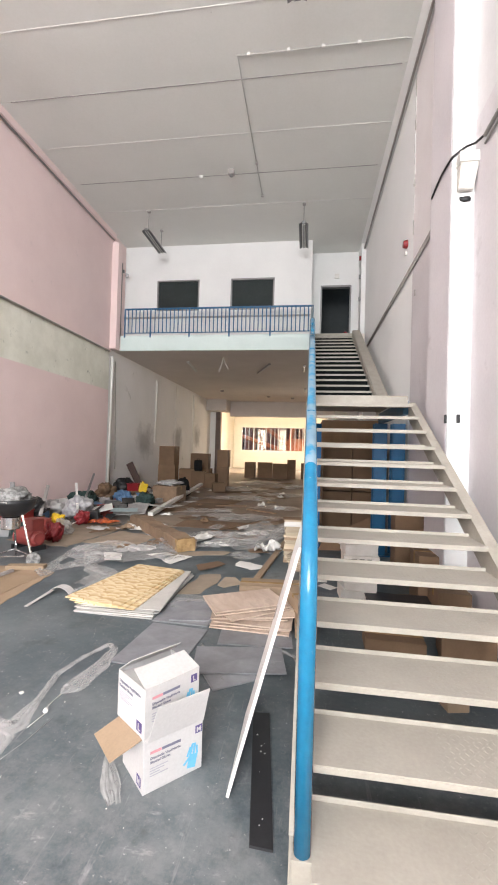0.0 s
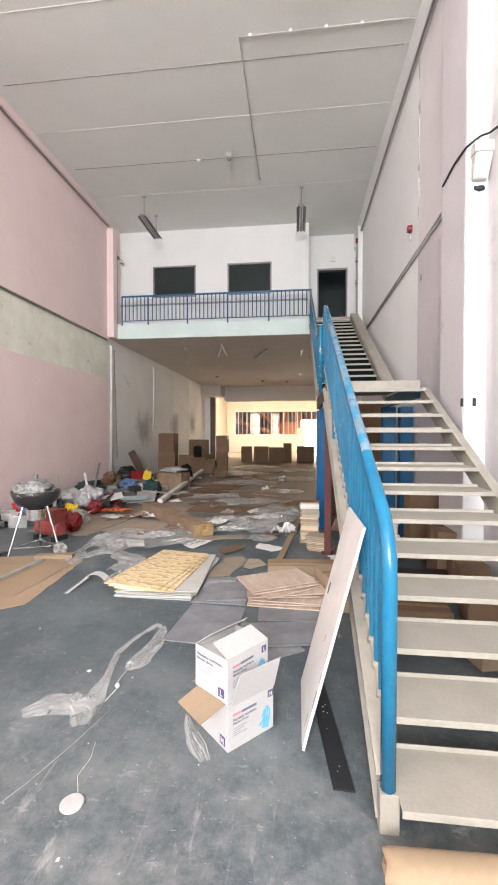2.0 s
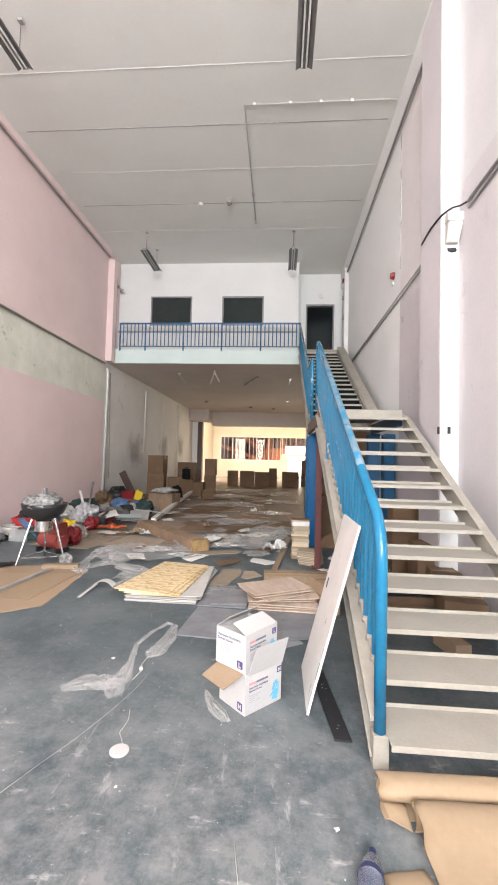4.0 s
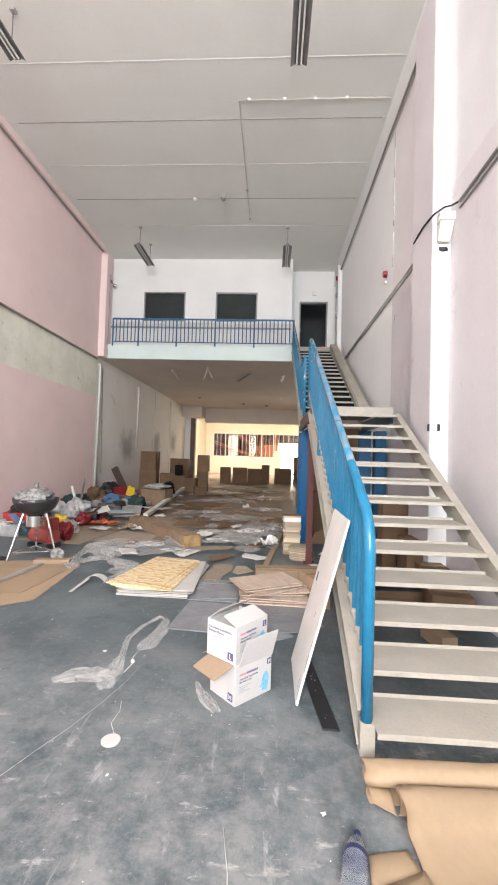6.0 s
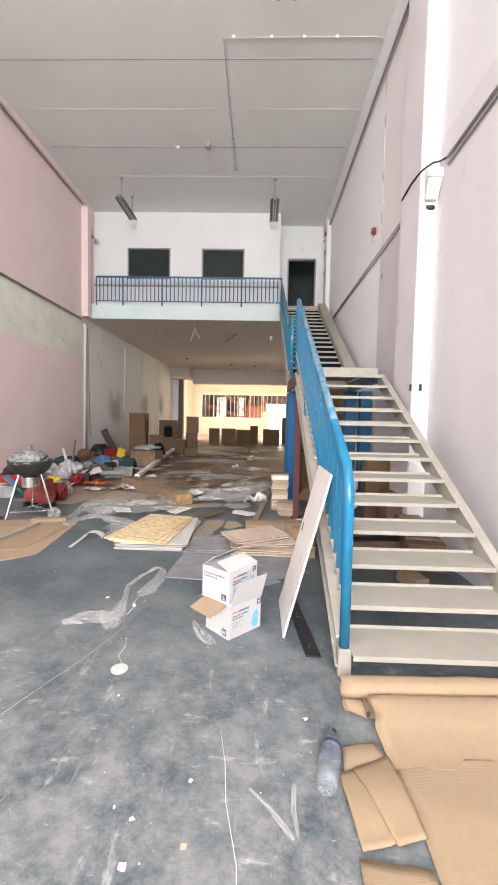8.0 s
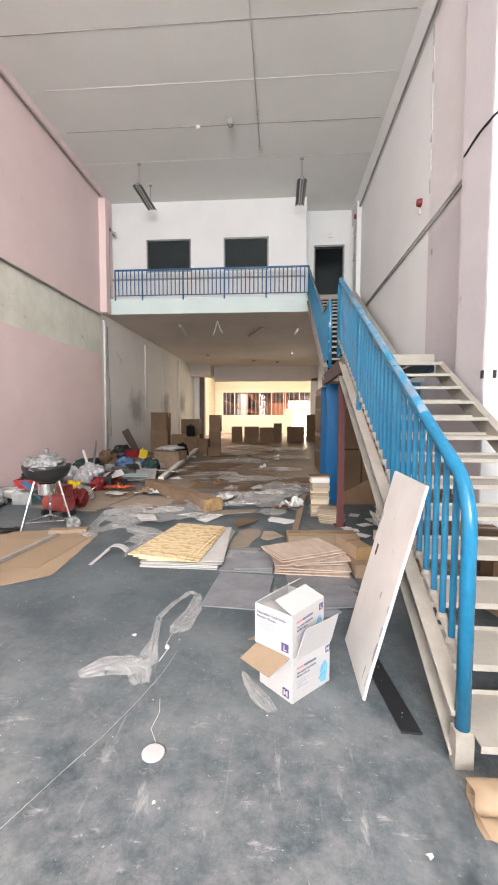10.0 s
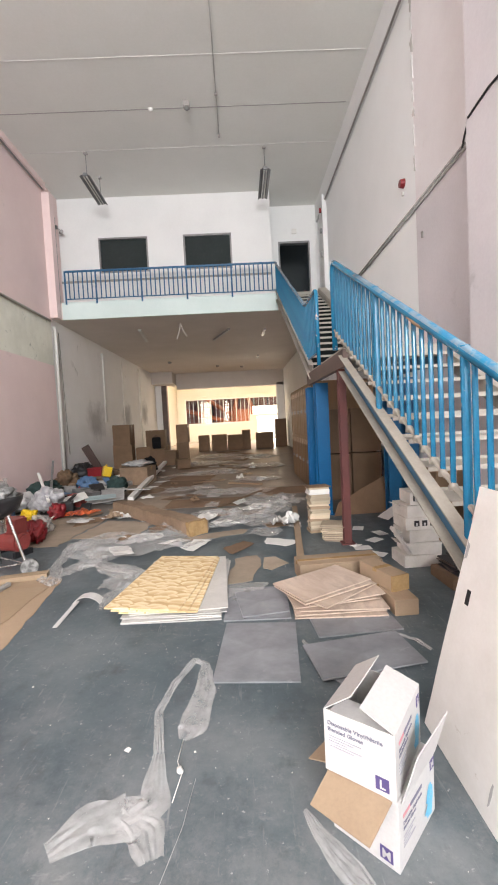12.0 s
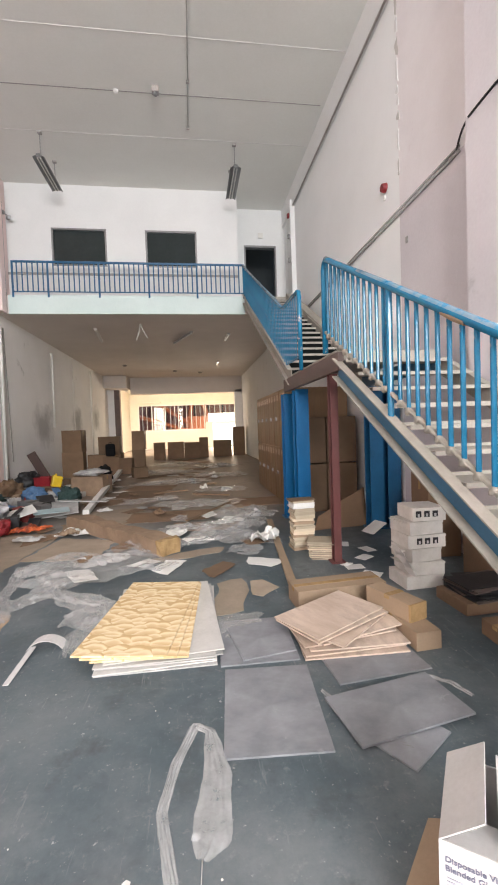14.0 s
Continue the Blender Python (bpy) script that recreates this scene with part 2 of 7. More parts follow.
OXIDE = coat("red_oxide_primer", (0.135, 0.04, 0.036), (0.085, 0.028, 0.025), rough=0.7, scale=3, fine=40, spots=(0.22, 0.16, 0.14), spot_scale=6, spot_at=0.72)
STEEL = coat("grey_steel", (0.32, 0.32, 0.32), (0.22, 0.22, 0.22), rough=0.42, metal=0.7, scale=5, fine=60)
CHROME = coat("bright_metal", (0.75, 0.75, 0.74), rough=0.25, metal=1.0, scale=5, fine=60, bump=0.02)
GREYPIPE = coat("grey_pipe_paint", (0.4, 0.38, 0.36), (0.28, 0.265, 0.25), rough=0.6, scale=6, fine=50)
WHITEPIPE = coat("white_plastic_pipe", (0.78, 0.77, 0.74), (0.68, 0.67, 0.63), rough=0.5, scale=3, fine=50)
BLACK = coat("black_plastic", (0.02, 0.02, 0.022), rough=0.5, scale=4, fine=60)
SOOTBLACK = coat("dull_black_fabric", (0.012, 0.012, 0.013), rough=0.9, scale=6, fine=60, specular=0.15)
CHAR = coat("black_enamel", (0.028, 0.028, 0.03), (0.018, 0.018, 0.02), rough=0.35, scale=5, fine=60, spots=(0.2, 0.19, 0.18), spot_scale=9, spot_at=0.72)
ASH = coat("grey_ash", (0.34, 0.34, 0.33), (0.13, 0.13, 0.125), rough=0.95, scale=16, amount=1.2, fine=60, bump=0.5)
DARK = coat("unlit_room_shade", (0.045, 0.05, 0.05), rough=0.9, fine=20)
DARKGLASS = coat("dark_tinted_pane", (0.03, 0.04, 0.04), (0.02, 0.027, 0.027), rough=0.18, scale=1.2, fine=20, bump=0.01)
CARD = coat("brown_cardboard", (0.36, 0.262, 0.175), (0.29, 0.208, 0.137), rough=0.85, scale=2.5, amount=0.5, fine=70, bump=0.1, islands=0.14)
CARDM = coat("worn_brown_cardboard", (0.29, 0.2, 0.13), (0.21, 0.142, 0.092), rough=0.85, scale=3.0, amount=0.8, fine=60, bump=0.12)
CARDD = coat("dull_brown_cardboard", (0.215, 0.135, 0.08), (0.16, 0.1, 0.058), rough=0.88, scale=2.0, amount=0.6, fine=60, bump=0.1, islands=0.16)
PALECARD = coat("faded_tan_cardboard", (0.36, 0.29, 0.22), (0.28, 0.225, 0.17), rough=0.88, scale=3.0, amount=0.7, fine=60, bump=0.1, islands=0.1)
KRAFT = coat("tan_kraft_paper", (0.335, 0.243, 0.155), (0.3, 0.216, 0.137), rough=0.62, scale=1.6, amount=0.6, fine=30, bump=0.08, islands=0.06)
TAPE = coat("glossy_amber_tape", (0.46, 0.31, 0.155), (0.35, 0.23, 0.11), rough=0.22, scale=8, amount=0.9, fine=60)
CARTON = coat("white_carton_board", (0.55, 0.536, 0.524), (0.5, 0.487, 0.476), rough=0.6, scale=3, amount=0.4, fine=60, bump=0.03)
BAGW = coat("dusty_white_bag_plastic", (0.52, 0.51, 0.52), (0.33, 0.325, 0.34), rough=0.4, scale=9, amount=1.0, fine=30, bump=0.7, dist=0.012)
LAMIN = coat("pale_laminate", (0.56, 0.54, 0.51), (0.47, 0.455, 0.43), rough=0.5, scale=4, amount=0.7, fine=50, islands=0.15)
GAPDARK = coat("tread_gap_shade", (0.01, 0.012, 0.012), rough=0.9, fine=40, specular=0.05)
PAPER = coat("white_paper", (0.77, 0.76, 0.73), (0.68, 0.67, 0.64), rough=0.8, scale=4, fine=60, bump=0.1, islands=0.08)
FILM = coat("crumpled_clear_film", (0.86, 0.85, 0.84), (0.6, 0.59, 0.57), rough=0.16, scale=5, amount=0.9, fine=11, bump=0.35, alpha=0.33, dist=0.02)
MILK = coat("milky_plastic_film", (0.86, 0.855, 0.85), (0.66, 0.655, 0.65), rough=0.2, scale=8, amount=0.9, fine=30, bump=0.5, alpha=0.36, dist=0.01)
BOARDW = coat("scuffed_white_board", (0.78, 0.76, 0.73), (0.69, 0.665, 0.63), rough=0.5, scale=3, amount=0.6, fine=50, spots=(0.42, 0.36, 0.29), spot_scale=4, spot_at=0.655, spot_soft=0.08)
TILE = coat("grey_stone_tile", (0.265, 0.27, 0.288), (0.185, 0.189, 0.204), rough=0.34, scale=3.2, amount=0.9, fine=16, bump=0.03, stretch=(1, 1.4, 1), islands=0.1, spots=(0.4, 0.395, 0.39), spot_scale=5, spot_at=0.62, spot_soft=0.14)
PLY = coat("pinkish_plywood", (0.62, 0.5, 0.41), (0.5, 0.385, 0.305), rough=0.65, scale=4.0, amount=1.2, fine=50, bump=0.05, stretch=(1, 0.4, 1), islands=0.08, spots=(0.4, 0.31, 0.25), spot_scale=3.4, spot_at=0.52, spot_soft=0.16)
PLYEDGE = coat("pale_wood_edge", (0.66, 0.5, 0.38), rough=0.8, scale=5, fine=50)


def veneer_coat():
    """Honey-coloured veneer print: rows of soft cream crescents."""
    m = coat("pale_yellow_veneer", (0.72, 0.55, 0.31), (0.56, 0.38, 0.17), rough=0.5, scale=4.0, fine=40, bump=0.05)
    t = m.node_tree
    co = t.nodes.new("ShaderNodeTexCoord")
    warp = node(m, "ShaderNodeTexNoise", Scale=5.0, Detail=2.0)
    t.links.new(co.outputs["Object"], warp.inputs["Vector"])
    add = t.nodes.new("ShaderNodeVectorMath")
    add.operation = "MULTIPLY_ADD"
    add.inputs[1].default_value = (0.12, 0.12, 0.0)
    t.links.new(warp.outputs["Color"], add.inputs[0])
    t.links.new(co.outputs["Object"], add.inputs[2])
    mp = t.nodes.new("ShaderNodeMapping")
    mp.inputs["Scale"].default_value = (7.0, 12.0, 1.0)
    t.links.new(add.outputs[0], mp.inputs[0])
    v = t.nodes.new("ShaderNodeTexVoronoi")
    v.inputs["Scale"].default_value, v.inputs["Randomness"].default_value = 1.0, 1.0
    t.links.new(mp.outputs[0], v.inputs["Vector"])
    local = t.nodes.new("ShaderNodeVectorMath")
    local.operation = "SUBTRACT"
    t.links.new(mp.outputs[0], local.inputs[0])
    t.links.new(v.outputs["Position"], local.inputs[1])
    sep = t.nodes.new("ShaderNodeSeparateXYZ")
    t.links.new(local.outputs[0], sep.inputs[0])
    bow = t.nodes.new("ShaderNodeMath")
    bow.operation = "MULTIPLY"
    t.links.new(sep.outputs[0], bow.inputs[0])
    t.links.new(sep.outputs[0], bow.inputs[1])
    arc = t.nodes.new("ShaderNodeMath")
    arc.operation = "MULTIPLY_ADD"
    arc.inputs[1].default_value = 1.5
    t.links.new(bow.outputs[0], arc.inputs[0])
    t.links.new(sep.outputs[1], arc.inputs[2])
    r = t.nodes.new("ShaderNodeValToRGB")
    r.color_ramp.elements[0].position, r.color_ramp.elements[0].color = 0.12, (0.66, 0.47, 0.24, 1)
    r.color_ramp.elements[1].position, r.color_ramp.elements[1].color = 1.0, (0.58, 0.39, 0.18, 1)
    for at, tone in ((0.42, (0.74, 0.57, 0.33)), (0.62, (0.84, 0.71, 0.48)), (0.78, (0.82, 0.68, 0.44)), (0.86, (0.66, 0.47, 0.24))):
        r.color_ramp.elements.new(at).color = (*tone, 1)
    shift = node(m, "ShaderNodeMapRange")
    shift.inputs["From Min"].default_value, shift.inputs["From Max"].default_value = -0.6, 0.6
    t.links.new(arc.outputs[0], shift.inputs[0])
    t.links.new(shift.outputs[0], r.inputs[0])
    t.links.new(r.outputs[0], t.nodes["Principled BSDF"].inputs["Base Color"])
    return m


CORRUG = veneer_coat()
BOOK = coat("worn_paper_block", (0.6, 0.51, 0.38), (0.47, 0.39, 0.28), rough=0.8, scale=6, fine=50, islands=0.3, stretch=(1, 1, 12))
ARCH = coat("aged_white_board", (0.74, 0.71, 0.66), (0.6, 0.57, 0.52), rough=0.7, scale=5, amount=0.7, fine=50, islands=0.08)
PALEGREY = coat("pale_grey_laminate", (0.48, 0.47, 0.46), (0.34, 0.335, 0.33), rough=0.5, scale=5, amount=0.9, fine=50, islands=0.25)
LOCKER = coat("brown_wood_laminate", (0.25, 0.142, 0.066), (0.19, 0.108, 0.05), rough=0.5, scale=2, amount=0.5, fine=30, bump=0.04, stretch=(3, 3, 0.3), islands=0.12)
BRIGHTRED = coat("bright_red_plastic", (0.5, 0.03, 0.025), (0.36, 0.02, 0.018), rough=0.4, fine=50)
RED = coat("dark_red_plastic", (0.25, 0.014, 0.02), (0.17, 0.01, 0.014), rough=0.4, fine=50)
DUSTRED = coat("dusty_red_enamel", (0.33, 0.06, 0.05), (0.24, 0.045, 0.04), rough=0.5, scale=6, fine=50, spots=(0.45, 0.36, 0.33), spot_scale=8, spot_at=0.66)
ORANGE = coat("orange_fabric", (0.7, 0.15, 0.04), (0.12, 0.02, 0.015), rough=0.8, scale=9, amount=1.0, fine=60)
YELLOW = coat("yellow_plastic", (0.82, 0.55, 0.02), rough=0.4, fine=50)
PALETEAL = coat("pale_teal_plastic", (0.42, 0.54, 0.56), (0.34, 0.45, 0.47), rough=0.4, fine=50)
BLUEP = coat("blue_plastic", (0.1, 0.2, 0.36), rough=0.5, fine=50)
GREEN = coat("dark_green_fabric", (0.03, 0.06, 0.055), rough=0.9, scale=8, fine=60)
PURPLE = coat("purple_print", (0.1, 0.075, 0.22), rough=0.6, bump=0)
PRINT = coat("grey_blue_print", (0.19, 0.19, 0.26), rough=0.6, bump=0)
FAINT = coat("faint_print", (0.42, 0.42, 0.47), rough=0.6, bump=0)
REDPRINT = coat("red_print", (0.68, 0.3, 0.33), rough=0.6, bump=0)
CYANP = coat("light_blue_print", (0.16, 0.5, 0.74), rough=0.6, bump=0)
RUSTY = coat("rust_orange_paint", (0.5, 0.15, 0.06), (0.35, 0.1, 0.05), rough=0.7, scale=1, fine=20)
PET = coat("clear_bottle_plastic", (0.5, 0.54, 0.58), (0.22, 0.25, 0.29), rough=0.12, scale=16, amount=1.2, fine=30, bump=0.5, alpha=0.38)
CAPBLUE = coat("dark_blue_plastic", (0.03, 0.035, 0.1), rough=0.4, fine=50)
CONDUIT = coat("pale_grey_conduit", (0.56, 0.55, 0.53), (0.46, 0.45, 0.43), rough=0.7, scale=5, fine=40)
COLBLUE = coat("column_blue_paint", (0.005, 0.115, 0.29), (0.004, 0.09, 0.235), rough=0.4, specular=0.25, scale=3, fine=40, bump=0.04, spots=(0.3, 0.32, 0.34), spot_scale=6, spot_at=0.72)
DARKWOOD = coat("dark_brown_board", (0.075, 0.04, 0.032), (0.05, 0.028, 0.022), rough=0.6, scale=3, fine=40, stretch=(4, 4, 0.5))
BROWNSTEEL = coat("dull_brown_steel_paint", (0.17, 0.12, 0.105), (0.11, 0.08, 0.07), rough=0.6, scale=4, fine=40)
PANE = glass_coat("clear_pane", (0.98, 0.98, 0.98), 0.0)
BLINDS = coat("far_building_wall", (0.24, 0.1, 0.08), (0.14, 0.06, 0.05), rough=0.8, scale=0.6, amount=0.9, fine=10)
GLARE = glow_coat("yard_glow", (1.0, 0.93, 0.8), 2.6)
ASPHALT = coat("yard_concrete", (0.36, 0.35, 0.33), rough=0.9, fine=40)


# ---- mesh tools ----
def box(bm, c, s, rot=None, bevel=0.0):
    """A box of size s about c, turned by rot degrees about z or by a matrix."""
    m = rot if isinstance(rot, Matrix) else Matrix.Rotation(radians(rot or 0), 4, "Z")
    r = bmesh.ops.create_cube(bm, size=1.0, matrix=Matrix.Translation(c) @ m @ Matrix.Diagonal((*s, 1)))
    if bevel:
        es = list({e for v in r["verts"] for e in v.link_edges})
        bmesh.ops.bevel(bm, geom=es, offset=bevel, segments=2, affect="EDGES", profile=0.7)


def rod(bm, a, b, r, seg=8, r2=None):
    a, b = Vector(a), Vector(b)
    d = b - a
    m = Matrix.Translation((a + b) / 2) @ d.to_track_quat("Z", "Y").to_matrix().to_4x4()
    bmesh.ops.create_cone(bm, cap_ends=True, segments=seg, radius1=r, radius2=r if r2 is None else r2, depth=d.length, matrix=m)


def prism(bm, pts, z0, z1):
    """A flat sheet with thickness over an outline in plan."""
    lo = [bm.verts.new((x, y, z0)) for x, y in pts]
    hi = [bm.verts.new((x, y, z1)) for x, y in pts]
    bm.faces.new(lo[::-1])
    bm.faces.new(hi)
    n = len(pts)
    for i in range(n):
        bm.faces.new((lo[i], lo[(i + 1) % n], hi[(i + 1) % n], hi[i]))


def ragged(pts, seed, step=0.12, amp=0.012):
    """The outline with torn, uneven edges."""
    rnd = random.Random(seed)
    out = []
    for i, p in enumerate(pts):
        a, b = Vector(p), Vector(pts[(i + 1) % len(pts)])
        k = max(1, int((b - a).length / step))
        for j in range(k):
            q = a.lerp(b, j / k)
            out.append((q.x + rnd.uniform(-amp, amp), q.y + rnd.uniform(-amp, amp)))
    return out


def tube(bm, pts, r, seg=8):
    """A round tube along points, bent at each."""
    pts = [Vector(p) for p in pts]
    rings = []
    for i, p in enumerate(pts):
        d = (pts[min(i + 1, len(pts) - 1)] - pts[max(i - 1, 0)]).normalized()
        q = d.to_track_quat("Z", "Y")
        rings.append([bm.verts.new(p + q @ Vector((r * math.cos(2 * math.pi * k / seg), r * math.sin(2 * math.pi * k / seg), 0))) for k in range(seg)])
    for a, b in zip(rings, rings[1:]):
        for k in range(seg):
            bm.faces.new((a[k], a[(k + 1) % seg], b[(k + 1) % seg], b[k]))
    bm.faces.new(rings[0][::-1])
    bm.faces.new(rings[-1])


def lathe(bm, prof, seg=24, at=(0, 0, 0)):
    rings = [[bm.verts.new((at[0] + r * math.cos(2 * math.pi * k / seg), at[1] + r * math.sin(2 * math.pi * k / seg), at[2] + z)) for k in range(seg)] for r, z in prof]
    for a, b in zip(rings, rings[1:]):
        for k in range(seg):
            bm.faces.new((a[k], a[(k + 1) % seg], b[(k + 1) % seg], b[k]))
    bm.faces.new(rings[0][::-1])
    bm.faces.new(rings[-1])


def crumple(bm, w, d, h, seed, cells=26, lift=0.5, ragged_edge=0.25, thick=0.004, fine=1.0):
    """A crumpled sheet of w x d metres that rests on z = 0, with folds up to h high and an uneven outline."""
    off = Vector((seed * 7.3, seed * 3.1, seed * 1.7))
    nx, ny = cells, max(6, int(cells * d / w))
    grid = {}
    for i in range(nx + 1):
        for j in range(ny + 1):
            u, v = i / nx * 2 - 1, j / ny * 2 - 1
            ang = math.atan2(v, u)
            reach = 1 + ragged_edge * noise.noise(Vector((math.cos(ang) * 1.6, math.sin(ang) * 1.6, 0)) + off)
            s = max(abs(u), abs(v))
            c = math.hypot(u, v) or 1
            k = (s / c) * 0.75 + 0.25
            p = Vector((u * w / 2 * k * reach, v * d / 2 * k * reach, 0))
            q = p * (2.6 / max(0.3, min(w, d)))
            z = abs(noise.noise(q + off)) * 0.9 + abs(noise.noise(q * 2.3 + off)) * 0.55 * (0.4 + 0.6 * fine) + abs(noise.noise(q * 5.1 + off)) * 0.25 * fine
            fall = 1 - lift * s ** 2
            grid[i, j] = (p.x + noise.noise(q * 2 + off) * 0.03, p.y + noise.noise(q * 2 - off) * 0.03, max(0.003, z * h * fall))
    top = {k: bm.verts.new((x, y, z + thick)) for k, (x, y, z) in grid.items()}
    for i in range(nx):
        for j in range(ny):
            f = bm.faces.new((top[i, j], top[i + 1, j], top[i + 1, j + 1], top[i, j + 1]))
            f.smooth = thick < 0.0035 or (i * 7 + j * 3 + seed) % 4 != 0


def lump(bm, r, squash, seed, rough=0.35, sub=3, at=(0, 0, 0)):
    """A slumped bag: a ball pressed flat below, with folds."""
    off = Vector((seed * 5.7, seed * 2.3, seed))
    g = bmesh.ops.create_icosphere(bm, subdivisions=sub, radius=1.0)
    for v in g["verts"]:
        p = v.co.copy()
        k = 1 + rough * noise.noise(p * 1.4 + off) + rough * 0.5 * noise.noise(p * 3.5 + off) - rough * 0.7 * abs(noise.noise(p * 4.3 + off)) - rough * 0.5 * abs(noise.noise(p * 9 + off))
        v.co = Vector((p.x * r[0] * k, p.y * r[1] * k, max(p.z, -0.75) * r[2] * k * squash)) + Vector(at)
    lo = min(v.co.z for v in g["verts"])
    for v in g["verts"]:
        v.co.z += at[2] - lo if at[2] == 0 else 0
    for f in bm.faces:
        f.smooth = True


def finish(bm, name, material):
    bmesh.ops.recalc_face_normals(bm, faces=bm.faces)
    me = bpy.data.meshes.new(name)
    bm.to_mesh(me)
    bm.free()
    for mat in (material if isinstance(material, (list, tuple)) else [material]):
        me.materials.append(mat)
    return me


def part(name, bm, material, parent, label=""):
    ob = new(name, finish(bm, name, material))
    ob.parent = parent
    return tagged(ob, label)


def twin(name, mesh, parent, m=None):
    """Another piece on the same mesh."""
    ob = new(name, mesh)
    ob.parent = parent
    if m is not None:
        ob.matrix_basis = m
    return ob


def thing(name, m, label, category, group="", kind=""):
    ob = new(name)
    ob.empty_display_size = 0.1
    ob.matrix_basis = m
    return tagged(ob, label, category, group, kind)


def solid(name, bm, material, label, category, m=None, group="", kind=""):
    ob = new(name, finish(bm, name, material))
    if m is not None:
        ob.matrix_basis = m
    return tagged(ob, label, category, group, kind)


def boxes(name, material, items, label, category="", bevel=0.0):
    bm = bmesh.new()
    for lo, hi in items:
        box(bm, [(a + b) / 2 for a, b in zip(lo, hi)], [b - a for a, b in zip(lo, hi)], bevel=bevel)
    return solid(name, bm, material, label, category or name.split("_")[0], kind="structure")


def lettering(name, text, size, material, parent, m, align="LEFT"):
    cu = bpy.data.curves.new(name, "FONT")
    cu.body, cu.size, cu.align_x, cu.extrude, cu.offset = text, size, align, 0.0005, size * 0.02
    tmp = new(name, cu)
    bpy.context.view_layer.update()
    me = bpy.data.meshes.new_from_object(tmp.evaluated_get(bpy.context.evaluated_depsgraph_get()))
    bpy.data.objects.remove(tmp)
    me.materials.clear()
    me.materials.append(material)
    return twin(name, me, parent, m)

# ---- the large structure ----
XL, XR, ZC = -6.6, 1.66, 8.7          # side walls, hall ceiling
YM, YB, YD, YF = 11.43, 12.02, 12.98, 36.0   # mezzanine edge, its back wall, the door wall, the far wall
ZS, ZM = 4.92, 5.41                   # mezzanine soffit and floor

boxes("ground", ASPHALT, [((-60, -60, -0.3), (60, 90, -0.02))], "pale concrete yard around the building")
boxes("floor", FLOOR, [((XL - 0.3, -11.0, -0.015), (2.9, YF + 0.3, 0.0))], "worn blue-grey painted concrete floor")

boxes("wall_west_lower", PINK, [((XL - 0.25, -11.0, 0), (XL, 11.25, 3.56))], "lower part of the pink painted side wall", "wall")
boxes("wall_west_band", CREAM, [((XL - 0.25, -11.0, 3.56), (XL - 0.006, 11.25, 4.84))], "bare cream plaster band across the side wall", "wall")
boxes("wall_west_upper", PINK, [((XL - 0.25, -11.0, 4.84), (XL + 0.03, 11.25, ZC))], "upper part of the pink painted side wall", "wall")
boxes("wall_west_gallery", PINK, [((XL - 0.25, 11.25, ZM), (XL + 0.1, YB, ZC))], "pink wall at the end of the gallery", "wall")
boxes("pilaster_west", PINK, [((XL, 11.15, ZS), (XL + 0.25, 11.42, 8.45))], "pink painted pilaster at the gallery edge", "pilaster", 0.01)
boxes("wall_west_inner", SOOT, [((XL - 0.25, 11.25, 0), (XL - 0.02, 25.8, ZS))], "stained grey plaster side wall under the gallery", "wall")
boxes("wall_east", LILAC, [((XR, -11.0, 0), (XR + 0.25, 2.91, 5.2)), ((XR, 3.66, 0), (XR + 0.25, 5.5, 4.83))], "faded lilac painted side wall", "wall")
boxes("wall_east_near", PALELILAC, [((XR + 0.003, -11.0, 5.2), (XR + 0.25, 2.91, ZC))], "pale greyish upper part of the near side wall", "wall")
boxes("wall_east_upper", PINKWHITE, [((XR + 0.003, 3.66, 4.83), (XR + 0.25, 5.5, ZC))], "pale upper part of the side wall above the conduit", "wall")
boxes("wall_east_white", EASTW, [((XR + 0.004, 5.5, 0), (XR + 0.25, YD + 0.2, ZC))], "white painted side wall above the stairs", "wall")
boxes("pilaster_east", WHITE, [((1.44, 2.91, 0), (XR + 0.25, 3.66, 8.1))], "white painted pilaster beside the stairs", "pilaster", 0.008)
# thin added skin: the side's shade against the lit front, as lilac colour
boxes("pilaster_east_side", LILAC, [((1.432, 2.93, 0), (1.436, 3.66, 8.1))], "lilac skin that paints shade on the pilaster's inner side", "pilaster")
boxes("pilaster_east_gallery", WHITE, [((1.53, 11.6, 0), (XR + 0.02, 12.1, 8.3))], "slim white pilaster by the gallery door", "pilaster", 0.008)
boxes("wall_east_inner", GREYW, [((XR + 0.02, YD + 0.2, 0), (XR + 0.25, 25.8, ZS))], "grey plaster side wall under the gallery", "wall")
boxes("beam_east", WHITE, [((1.59, -11.0, 8.12), (XR + 0.02, YD, ZC))], "white painted beam along the top of the side wall", "beam", 0.01)
boxes("ceiling_cornice", PINK, [((XL + 0.03, -11.0, 8.52), (XL + 0.17, 11.15, ZC))], "pink painted edge beam along the ceiling", "beam")

